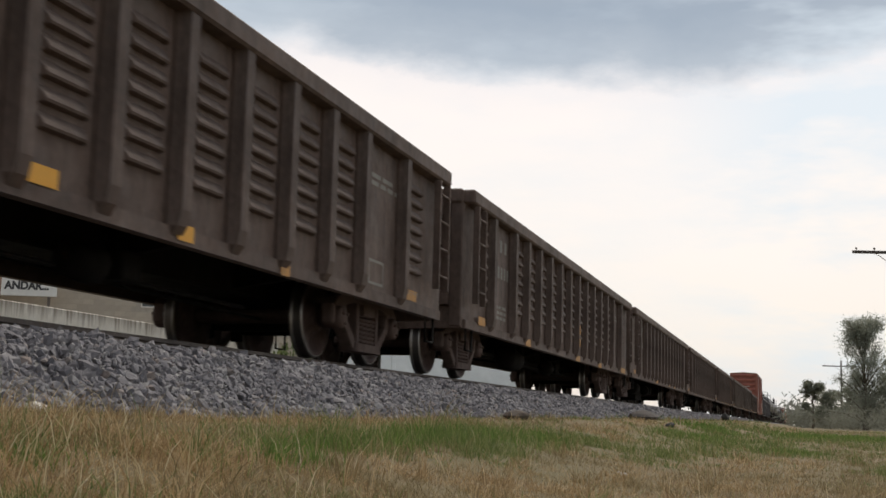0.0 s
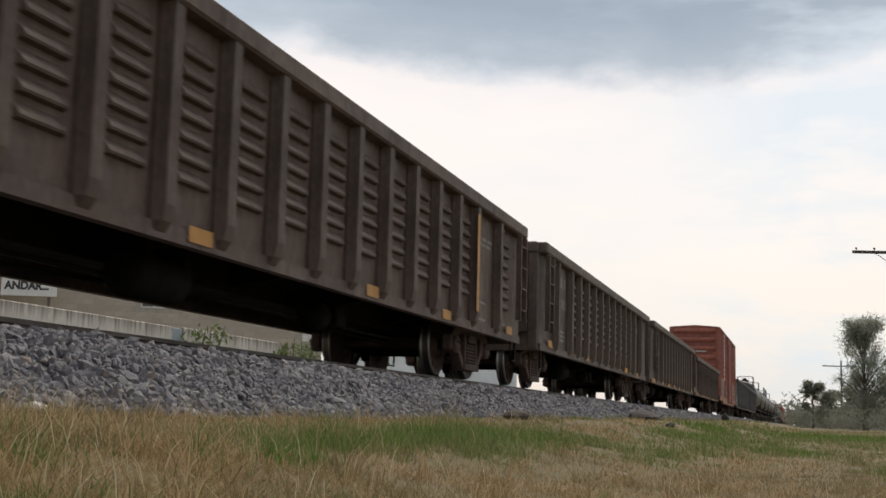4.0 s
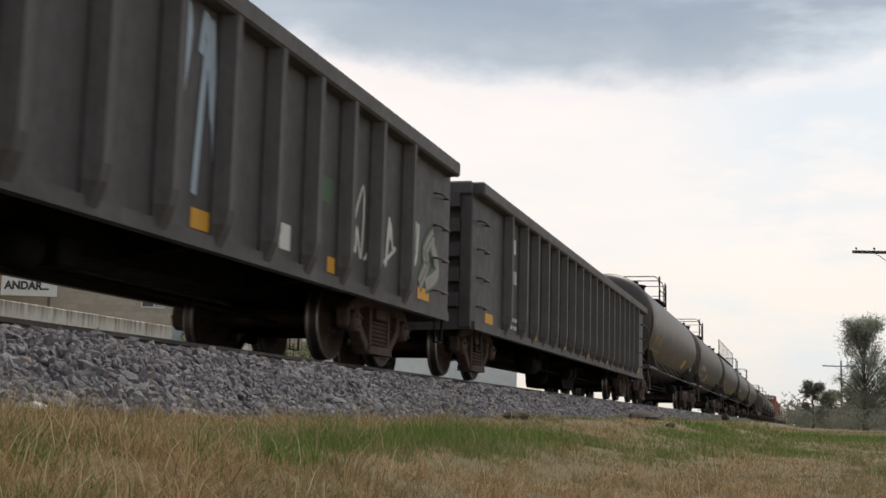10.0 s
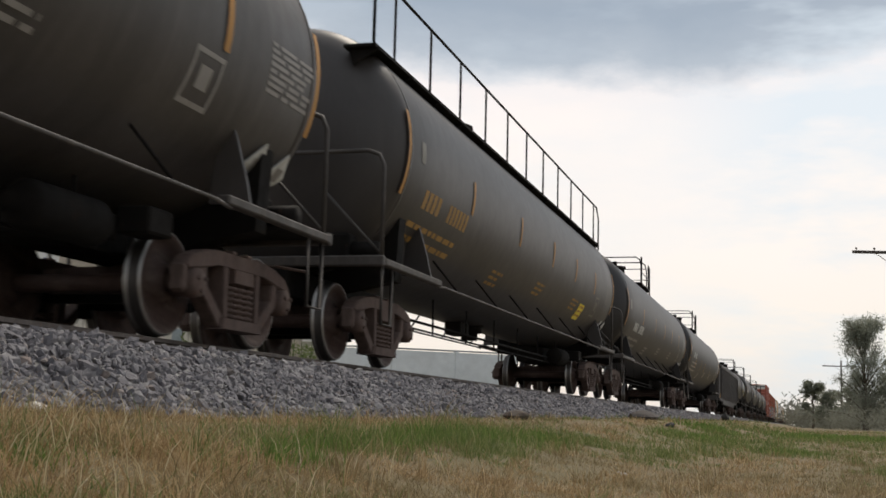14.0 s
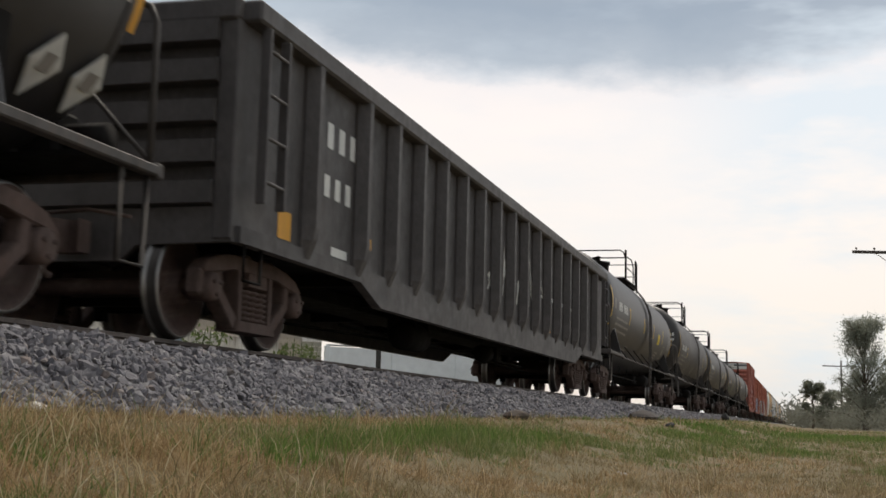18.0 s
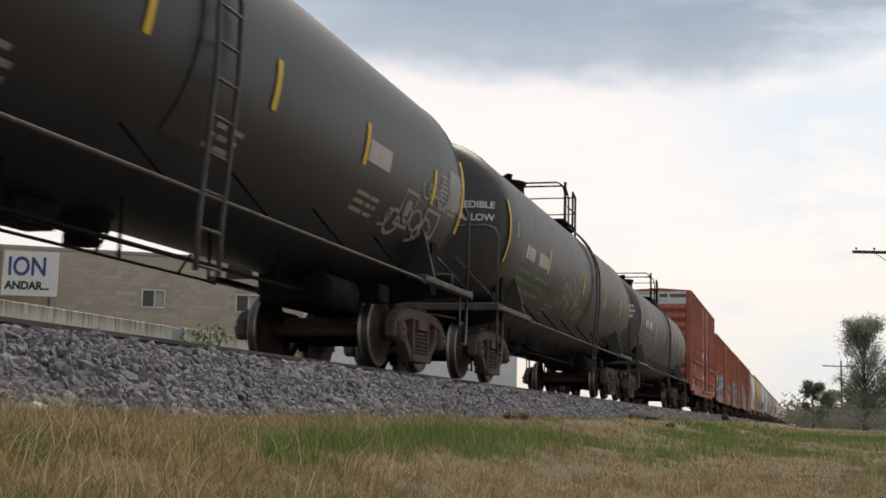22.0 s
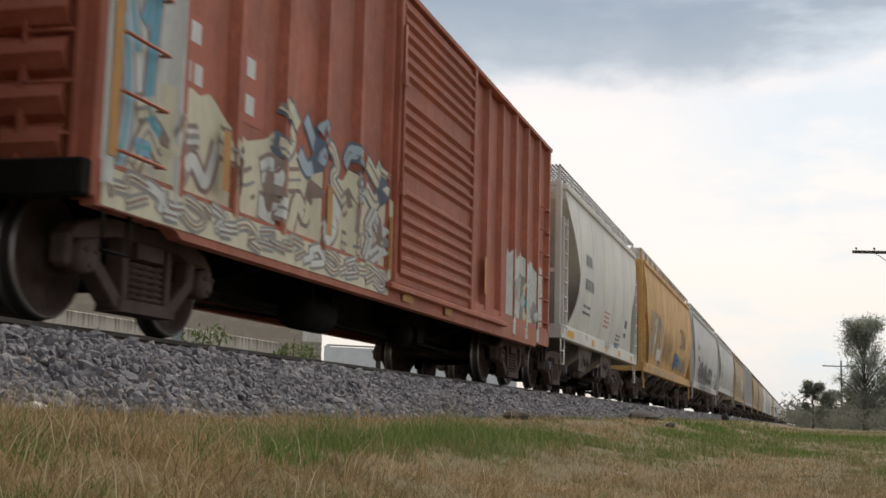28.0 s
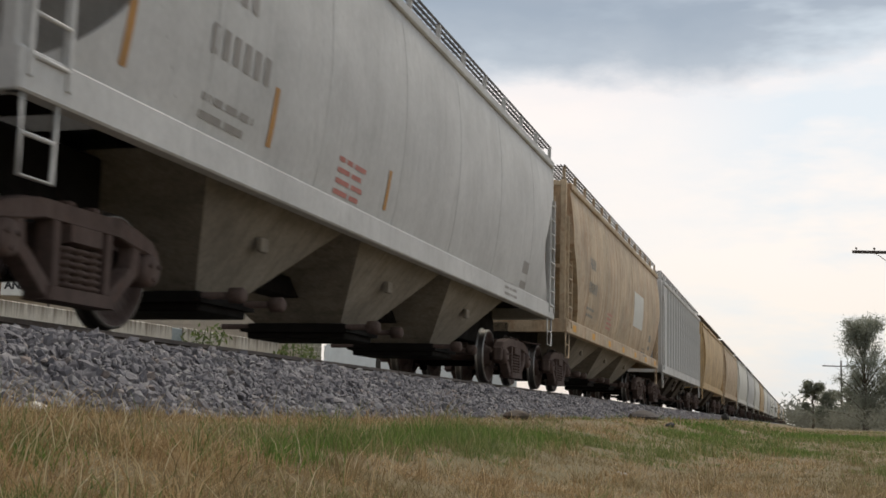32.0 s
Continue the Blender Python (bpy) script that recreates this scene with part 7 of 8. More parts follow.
def grass_mat(name, c0, c1, c2, thin=0.3):
    """Blades or leaves: each takes its own shade, and some light comes through."""
    m, nt, b = mat_base(name)
    geo = nt.nodes.new("ShaderNodeNewGeometry")
    ramp = nt.nodes.new("ShaderNodeValToRGB")
    nt.links.new(geo.outputs["Random Per Island"], ramp.inputs[0])
    el = ramp.color_ramp.elements
    el[0].color, el[1].color = (*c0, 1), (*c2, 1)
    mid = el.new(0.5)
    mid.color = (*c1, 1)
    nt.links.new(ramp.outputs[0], b.inputs["Base Color"])
    b.inputs["Roughness"].default_value = 0.8
    b.inputs["Specular IOR Level"].default_value = 0.2
    tr, mx = nt.nodes.new("ShaderNodeBsdfTranslucent"), nt.nodes.new("ShaderNodeMixShader")
    nt.links.new(ramp.outputs[0], tr.inputs["Color"])
    mx.inputs[0].default_value = thin
    nt.links.new(b.outputs[0], mx.inputs[1])
    nt.links.new(tr.outputs[0], mx.inputs[2])
    nt.links.new(mx.outputs[0], nt.nodes["Material Output"].inputs["Surface"])
    return m


def blades(name, x, y, h, w, lean, rng, mat, label, az=None):
    n = len(x)
    z = ground_z(x, y) - 0.01
    az = rng.uniform(0, 2 * np.pi, n) if az is None else az
    face = rng.uniform(-0.9, 0.9, n) + np.pi / 2
    dx, dy = np.cos(az) * lean * h, np.sin(az) * lean * h
    wx, wy = np.sin(face) * w / 2, np.cos(face) * w / 2
    base = np.stack([x, y, z], -1)
    off = np.stack([wx, wy, np.zeros(n)], -1)
    mid = base + np.stack([dx * 0.35, dy * 0.35, h * 0.6], -1)
    tip = base + np.stack([dx, dy, h], -1)
    v = np.stack([base - off, base + off, mid + off * 0.7, mid - off * 0.7, tip], 1)
    k = (np.arange(n) * 5)[:, None]
    f = np.concatenate([k + np.array([[0, 1, 2]]), k + np.array([[0, 2, 3]]), k + np.array([[3, 2, 4]])])
    me = np_mesh(name, v.reshape(-1, 3), f)
    me.materials.append(mat)
    tagged(new(name, me), label, "grass", kind="stuff")


def patchy(x, y, s, seed):
    """Smooth random field in about -1..1 for green and dry patches."""
    u, w = x * s, y * s * 0.6
    i, j = np.floor(u), np.floor(w)
    fu, fw = u - i, w - j
    fu, fw = fu * fu * (3 - 2 * fu), fw * fw * (3 - 2 * fw)

    def at(p, q):
        k = np.sin(p * 127.1 + q * 311.7 + seed * 74.7) * 43758.5453
        return k - np.floor(k)
    v = (at(i, j) * (1 - fu) + at(i + 1, j) * fu) * (1 - fw) + (at(i, j + 1) * (1 - fu) + at(i + 1, j + 1) * fu) * fw
    return 2 * v - 1


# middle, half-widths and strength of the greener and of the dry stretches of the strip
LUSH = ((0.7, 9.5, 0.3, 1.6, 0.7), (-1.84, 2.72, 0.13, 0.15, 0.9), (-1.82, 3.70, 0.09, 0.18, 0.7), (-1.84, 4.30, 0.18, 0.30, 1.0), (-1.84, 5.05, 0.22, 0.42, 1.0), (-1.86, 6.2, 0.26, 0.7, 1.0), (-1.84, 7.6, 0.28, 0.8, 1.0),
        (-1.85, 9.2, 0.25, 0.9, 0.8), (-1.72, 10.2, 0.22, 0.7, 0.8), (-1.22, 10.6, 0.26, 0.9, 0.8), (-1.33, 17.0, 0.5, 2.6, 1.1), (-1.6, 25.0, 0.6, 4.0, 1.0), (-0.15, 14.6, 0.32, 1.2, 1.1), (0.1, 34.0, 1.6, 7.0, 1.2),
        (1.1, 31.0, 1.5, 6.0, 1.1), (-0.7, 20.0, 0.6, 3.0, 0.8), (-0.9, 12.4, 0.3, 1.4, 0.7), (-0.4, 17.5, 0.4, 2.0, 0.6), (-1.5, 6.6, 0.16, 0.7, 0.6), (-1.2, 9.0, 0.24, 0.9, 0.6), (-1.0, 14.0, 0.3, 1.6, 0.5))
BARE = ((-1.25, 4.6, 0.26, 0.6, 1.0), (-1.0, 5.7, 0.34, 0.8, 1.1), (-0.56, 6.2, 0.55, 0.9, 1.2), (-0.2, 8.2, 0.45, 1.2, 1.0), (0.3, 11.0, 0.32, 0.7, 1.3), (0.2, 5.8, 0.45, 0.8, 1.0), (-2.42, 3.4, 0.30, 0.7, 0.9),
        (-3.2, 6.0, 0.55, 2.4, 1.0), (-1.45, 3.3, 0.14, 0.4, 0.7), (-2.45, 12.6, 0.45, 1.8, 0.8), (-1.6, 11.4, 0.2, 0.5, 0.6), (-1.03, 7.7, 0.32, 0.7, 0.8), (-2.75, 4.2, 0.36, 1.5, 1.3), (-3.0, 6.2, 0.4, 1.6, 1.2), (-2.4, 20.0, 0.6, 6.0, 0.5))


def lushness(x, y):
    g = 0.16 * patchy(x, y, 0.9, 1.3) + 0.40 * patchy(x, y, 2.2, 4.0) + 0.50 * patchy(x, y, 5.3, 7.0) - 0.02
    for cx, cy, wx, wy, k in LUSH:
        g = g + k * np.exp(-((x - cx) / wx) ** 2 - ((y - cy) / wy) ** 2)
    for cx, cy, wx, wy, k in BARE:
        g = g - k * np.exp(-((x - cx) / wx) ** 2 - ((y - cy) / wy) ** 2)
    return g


def build_grass():
    rng = np.random.default_rng(11)
    n = 460000
    inv = rng.uniform(1 / 70.0, 1 / 2.2, n)
    r = np.where(rng.random(n) < 0.55, 1 / inv, np.exp(rng.uniform(np.log(2.2), np.log(75.0), n)))
    a = np.radians(rng.uniform(-6, 38, n))
    x, y = -r * np.sin(a), r * np.cos(a)
    # most of the blades stand in tussocks and lean out from their middle
    m = n // 40
    owner = rng.integers(0, m, n)
    tuss = rng.random(n) < 0.76
    spread = 0.028 * np.maximum(1.0, r[owner] / 6.0)
    ox, oy = rng.normal(0, 1, n) * spread, rng.normal(0, 1, n) * spread * 1.2
    x, y = np.where(tuss, x[owner] + ox, x), np.where(tuss, y[owner] + oy, y)
    az = np.where(tuss, np.arctan2(oy, ox) + rng.normal(0, 0.8, n), rng.uniform(0, 2 * np.pi, n))
    vigour = np.where(tuss, rng.lognormal(-0.04, 0.5, m)[owner], rng.uniform(0.5, 0.9, n))
    hue = np.where(tuss, rng.normal(0, 0.22, m)[owner] + rng.normal(0, 0.26, n), rng.normal(0, 0.36, n))
    r = np.hypot(x, y)
    edge = TRACK_X + TOE - 0.30
    thin = np.clip(0.55 + 1.1 * patchy(x, y, 5.0, 31.0) + 0.5 * patchy(x, y, 12.0, 33.0), 0.40, 1.0)
    keep = (x > edge - 0.22 * rng.random(n) ** 2 - 0.012 * np.clip(y - 8, 0, 60)) & (rng.random(n) < np.where((r < 6) & (x < -0.9), thin, 1.0))
    x, y, r, az, vigour, hue = (q[keep] for q in (x, y, r, az, vigour, hue))
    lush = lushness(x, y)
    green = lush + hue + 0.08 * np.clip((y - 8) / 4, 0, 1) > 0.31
    size = np.maximum(1.0, r / 7.0)
    # long and ragged by the gravel on the near stretch, cropped short over the dry thatch
    tall = 0.34 + 0.05 * np.clip((-1.45 - x) / 0.5, 0, 1) * np.clip((9.0 - y) / 4.5, 0, 1) + 0.20 * np.clip(lush, 0, 1.0) + 0.10 * np.clip(y / 20, 0, 2)
    tuft = tall * (0.85 + 0.3 * patchy(x, y, 2.4, 9.0)) * vigour
    flat = rng.random(len(x))
    d = ~green
    brown = patchy(x, y, 1.6, 21.0) + 0.9 * patchy(x, y, 6.5, 23.0) + rng.normal(0, 0.25, len(x)) + 0.5 * np.clip((-1.5 - x), 0, 0.6) + 0.8 * np.clip((x + 0.1) / 0.3, 0, 1) > 0.30
    for name, sel, cols, label in (("dry_grass", d & ~brown, ((0.20, 0.128, 0.064), (0.36, 0.252, 0.132), (0.54, 0.42, 0.25)), "dry straw-coloured grass beside the track"),
                                   ("brown_grass", d & brown, ((0.13, 0.10, 0.05), (0.25, 0.195, 0.102), (0.38, 0.305, 0.18)), "withered brown grass in patches beside the track")):
        m = int(sel.sum())
        low = flat[sel] < 0.6
        lean = np.where(low, rng.uniform(1.2, 4.0, m), rng.uniform(0.1, 1.3, m))
        h = rng.uniform(0.04, 0.15, m) * tuft[sel] * np.where(low, 0.5, 1.0)
        blades(name, x[sel], y[sel], h, 0.0034 * size[sel], lean, rng, grass_mat(name + "_blades", *cols), label, az[sel])
    e = green
    blades("green_grass", x[e], y[e], rng.uniform(0.04, 0.15, e.sum()) * tuft[e], 0.0036 * size[e], rng.uniform(0.1, 1.2, e.sum()), rng,
           grass_mat("green_grass_blades", (0.085, 0.118, 0.034), (0.15, 0.192, 0.064), (0.29, 0.295, 0.13)), "fresh green grass growing in patches", az[e])
    # thinner cover over the rest of the strip
    n = 42000
    r = np.sqrt(rng.uniform(0.8, 30.0 ** 2, n))
    a = rng.uniform(-np.pi, np.pi, n)
    x, y = r * np.cos(a), r * np.sin(a)
    k = (x > edge) & (np.hypot(x, y) > 0.8) & ((np.abs(np.degrees(np.arctan2(-x, y)) - 16) > 21) | (y < 0))
    x, y = x[k], y[k]
    blades("wild_grass", x, y, rng.uniform(0.05, 0.16, k.sum()), 0.02, rng.uniform(0.3, 1.6, k.sum()), rng,
           grass_mat("mixed_grass_blades", (0.11, 0.115, 0.04), (0.32, 0.25, 0.13), (0.5, 0.42, 0.25)), "mixed dry and green grass around the strip")
    # taller stalks standing out, few and thin
    m = 420
    r = np.exp(rng.uniform(np.log(2.5), np.log(16), m))
    a = np.radians(np.where(r < 5, rng.uniform(18, 38, m), rng.uniform(-5, 38, m)))
    x, y = -r * np.sin(a), r * np.cos(a)
    k = x > edge
    blades("dry_stalks", x[k], y[k], rng.uniform(0.08, 0.17, k.sum()), 0.0034 * np.maximum(1, r[k] / 9), rng.uniform(0.1, 1.0, k.sum()), rng,
           grass_mat("straw_stalks", (0.36, 0.28, 0.15), (0.50, 0.42, 0.26), (0.62, 0.54, 0.37)), "taller dry straw stalks")
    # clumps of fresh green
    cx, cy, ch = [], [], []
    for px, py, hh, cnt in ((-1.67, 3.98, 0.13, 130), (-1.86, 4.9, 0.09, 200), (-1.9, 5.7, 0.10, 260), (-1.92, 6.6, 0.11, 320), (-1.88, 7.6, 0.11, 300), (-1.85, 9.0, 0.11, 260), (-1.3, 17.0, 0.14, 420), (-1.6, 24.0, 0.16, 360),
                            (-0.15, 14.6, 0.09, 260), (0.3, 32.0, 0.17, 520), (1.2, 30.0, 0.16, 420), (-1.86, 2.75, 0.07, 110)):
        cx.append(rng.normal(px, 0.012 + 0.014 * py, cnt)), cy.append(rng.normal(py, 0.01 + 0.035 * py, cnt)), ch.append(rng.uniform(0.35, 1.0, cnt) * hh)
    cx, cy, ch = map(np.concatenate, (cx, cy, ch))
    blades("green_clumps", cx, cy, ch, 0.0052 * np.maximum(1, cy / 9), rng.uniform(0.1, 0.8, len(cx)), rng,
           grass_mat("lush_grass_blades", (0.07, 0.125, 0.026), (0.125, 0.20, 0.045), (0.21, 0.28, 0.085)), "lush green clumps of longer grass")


# ------------------------------------------------------------------ walls and buildings beyond the track

def block_mat(name, c0, c1, mortar):
    m, nt, b = mat_base(name)
    info = nt.nodes.new("ShaderNodeObjectInfo")
    c = blend(nt, info.outputs["Random"], c0, c1)
    c = blend(nt, remap(nt, tex_noise(nt, 3, 6, 0.7), 0.35, 0.7, 0, 0.5), c, mortar)
    nt.links.new(c, b.inputs["Base Color"])
    b.inputs["Roughness"].default_value = 0.95
    bump(nt, b, tex_noise(nt, 40, 4, 0.7), 0.3, 0.01)
    return m


def build_house():
    root = new("block_building")
    root.matrix_world = pose(-19.57, 47.69, -0.85, 0, 0, 31.5)
    tagged(root, "unfinished two-storey building of bare grey-brown concrete blocks", "building")
    # local x runs along the front, towards negative; z from the ground
    W, H = 30.0, 6.35
    front = 0.0
    mortar = plain("rough_mortar", (0.36, 0.325, 0.275), 0.95, 5, 0.2)
    wins = ((-6.5, -5.57, 4.28, 5.02), (-2.78, -1.80, 4.26, 5.0))
    cuts_x = [-W] + sorted(v for a, b, _, _ in wins for v in (a, b)) + [0.0]
    mb = Mb()
    for i in range(len(cuts_x) - 1):
        a, b = cuts_x[i], cuts_x[i + 1]
        hole = [w for w in wins if w[0] == a]
        if hole:
            mb.box(a, b, front + 0.012, front + 0.15, 0, hole[0][2])
            mb.box(a, b, front + 0.012, front + 0.15, hole[0][3], H)
        else:
            mb.box(a, b, front + 0.012, front + 0.15, 0, H)
    part("front_wall", mb, mortar, root)
    part("side_wall", Mb().box(-0.15, -0.0, 0.16, 9.0, 0, H).box(-W, -W + 0.15, 0.16, 9.0, 0, H).box(-W, 0, 9.0, 9.15, 0, H), mortar, root)
    part("roof_slab", Mb().box(-W - 0.1, 0.1, -0.05, 9.2, H, H + 0.14, 0.01), plain("raw_concrete", (0.30, 0.28, 0.25), 0.95, 3, 0.2), root)
    fm, dm = plain("white_window_frame", (0.6, 0.58, 0.54), 0.5), plain("dark_room", (0.03, 0.03, 0.03), 0.9)
    glass, nt, b = mat_base("window_glass")
    b.inputs["Base Color"].default_value = (0.06, 0.07, 0.075, 1)
    b.inputs["Roughness"].default_value = 0.08
    for a, c, z0, z1 in wins:
        w = part("window", Mb().box(a, c, 0.09, 0.10, z0, z1), glass, root)
        mb = Mb()
        for p, q, r, s in ((a, a + 0.05, z0, z1), (c - 0.05, c, z0, z1), (a, c, z0, z0 + 0.05), (a, c, z1 - 0.05, z1), ((a + c) / 2 + 0.02, (a + c) / 2 + 0.07, z0, z1)):
            mb.box(p, q, -0.01, 0.085, r, s)
        part("window_frame", mb, fm, w)
        part("curtain", Mb().box((a + c) / 2 + 0.08, c - 0.06, 0.075, 0.085, z0 + 0.06, z1 - 0.06), plain("pale_curtain", (0.36, 0.36, 0.35), 0.8), w)
        mb = Mb()
        for i in range(5):
            xx = a + 0.09 + i * 0.08
            mb.box(xx, xx + 0.012, 0.02, 0.035, z0 + 0.05, z1 - 0.05)
        part("window_bars", mb, dm, w)
    # end pier of blocks, whitewashed above a bare grey foot
    bw = block_mat("whitewashed_block", (0.72, 0.71, 0.68), (0.62, 0.61, 0.58), (0.50, 0.48, 0.45))
    foot = block_mat("mossy_grey_block", (0.36, 0.35, 0.28), (0.30, 0.29, 0.24), (0.24, 0.23, 0.19))

    def make_block():
        return Mb().box(0.004, 0.396, 0, 0.15, 0.006, 0.194, 0.008)

    def make_half():
        return Mb().box(0.004, 0.196, 0, 0.15, 0.006, 0.194, 0.008)
    for row in range(30):
        z = 0.2 * row
        m, tag = (bw, "white") if z > 3.0 else (foot, "grey")
        if z > 3.95:
            run = ((0.01, 0.4), (0.42, 0.2))
        else:
            run = ((0.01, 0.4), (0.42, 0.4)) if row % 2 else ((0.01, 0.2), (0.22, 0.4), (0.63, 0.2))
        for x0, wide in run:
            if wide == 0.4:
                part("block", shared(tag + "_block", m, make_block), m, root, loc=(x0, 0.0, z))
            else:
                part("block", shared(tag + "_half", m, make_half), m, root, loc=(x0, 0.0, z))
    # blocks of the front, the stretch that shows
    bm_ = block_mat("bare_concrete_block", (0.50, 0.435, 0.355), (0.40, 0.35, 0.29), (0.32, 0.285, 0.24))
    count = 0
    rest = Mb()
    for row in range(31):
        z = 0.205 * row
        k = 0
        x = -11.8 - (0.2 if row % 2 else 0.0)
        while x < -0.42:
            a, b = x, x + 0.4
            x += 0.41
            if any(a < w[1] and b > w[0] and z < w[3] and z + 0.2 > w[2] for w in wins):
                continue
            if z > 2.6 and count < 300 and a > -9.5:
                def make():
                    return Mb().box(0, 0.4, 0, 0.02, 0.0, 0.195)
                part("block", shared("bare_block", bm_, make), bm_, root, loc=(a, -0.004 - 0.003 * random.Random(count).random(), z))
                count += 1
            else:
                rest.box(a, b, -0.004, 0.014, z, z + 0.195)
    ob = part("blockwork", rest, bm_, root)
    ob["kind"] = "stuff"


def build_sign():
    root = new("advertising_sign")
    root.matrix_world = pose(-27.3, 41.74, 0, 0, 0, 22.0)
    tagged(root, "white painted board with dark blue and black lettering", "sign")
    part("board", Mb().box(-5.2, 0, 0, 0.06, 3.60, 5.30, 0.01), plain("white_board_paint", (0.66, 0.66, 0.64), 0.6, 3, 0.1), root)
    navy, ink = plain("navy_sign_paint", (0.035, 0.055, 0.20), 0.6), plain("black_sign_paint", (0.03, 0.03, 0.035), 0.6)
    for body, size, x, z, m, narrow in (("ION", 1.0, -0.42, 4.40, navy, 0.80), ("ANDAR...", 0.42, -0.30, 3.86, ink, 0.95)):
        cu = bpy.data.curves.new("sign_lettering", "FONT")
        cu.body, cu.size, cu.align_x, cu.extrude, cu.offset = body, size, "RIGHT", 0.004, 0.02
        cu.materials.append(m)
        ob = new("sign_lettering", cu)
        ob.parent = root
        ob.matrix_local = Matrix.Translation((x, -0.008, z)) @ Euler((radians(90), 0, 0)).to_matrix().to_4x4() @ Matrix.Diagonal((narrow, 1, 1, 1))
    for x in (-0.3, -2.6, -4.9):
        part("sign_leg", Mb().box(x - 0.05, x + 0.05, 0.07, 0.17, -0.9, 5.3, 0.01), plain("sign_leg_steel", (0.12, 0.10, 0.09), 0.7), root)
    pole = new("leaning_pole", Mb().tube([(-26.0, 36.0, -0.85), (-25.75, 36.0, 4.6)], 0.10, 8).mesh("leaning_pole"))
    pole.data.materials.append(plain("rusty_pole", (0.13, 0.075, 0.05), 0.8))
    tagged(pole, "rusty slightly leaning pole in front of the sign", "pole")


def stained_wall_mat():
    m, nt, b = mat_base("stained_whitewashed_wall")
    c = blend(nt, remap(nt, tex_noise(nt, 1.3, 6, 0.7), 0.35, 0.7, 0, 0.6), (0.66, 0.64, 0.59), (0.42, 0.38, 0.31))
    tc, sp = nt.nodes.new("ShaderNodeTexCoord"), nt.nodes.new("ShaderNodeSeparateXYZ")
    nt.links.new(tc.outputs["Object"], sp.inputs[0])
    drip = nt.nodes.new("ShaderNodeMath")
    drip.operation = "ADD"
    nt.links.new(sp.outputs["Z"], drip.inputs[0])
    nt.links.new(remap(nt, tex_noise(nt, 7, 4, 0.75, (1, 1, 0.05), seed=4), 0.3, 0.7, -0.26, 0.26), drip.inputs[1])
    c = blend(nt, remap(nt, drip.outputs[0], 1.10, 1.42, 0, 0.85), c, (0.145, 0.115, 0.085))
    nt.links.new(c, b.inputs["Base Color"])
    b.inputs["Roughness"].default_value = 0.95
    bump(nt, b, tex_noise(nt, 12, 6, 0.7), 0.5, 0.02)
    return m


def leaf_cloud(rng, centre, spread, n, leaf, flat=0.0):
    """Small leaf cards scattered round several clump centres; returns verts, faces."""
    c = rng.normal(size=(n, 3)) * np.array(spread) + np.array(centre)
    a, b = rng.normal(size=(n, 3)), rng.normal(size=(n, 3))
    a /= np.linalg.norm(a, axis=1, keepdims=True)
    b -= (a * b).sum(1, keepdims=True) * a
    b /= np.linalg.norm(b, axis=1, keepdims=True)
    s = leaf * rng.uniform(0.6, 1.3, (n, 1))
    v = np.stack([c - a * s, c + b * s * 0.35, c + a * s, c - b * s * 0.35], 1)
    return v.reshape(-1, 3)


def leaf_mesh(name, clouds, mat, parent=None):
    v = np.concatenate(clouds)
    f = np.arange(len(v)).reshape(-1, 4)
    me = np_mesh(name, v, f)
    me.materials.append(mat)
    ob = new(name, me)
    if parent:
        ob.parent = parent
    return ob


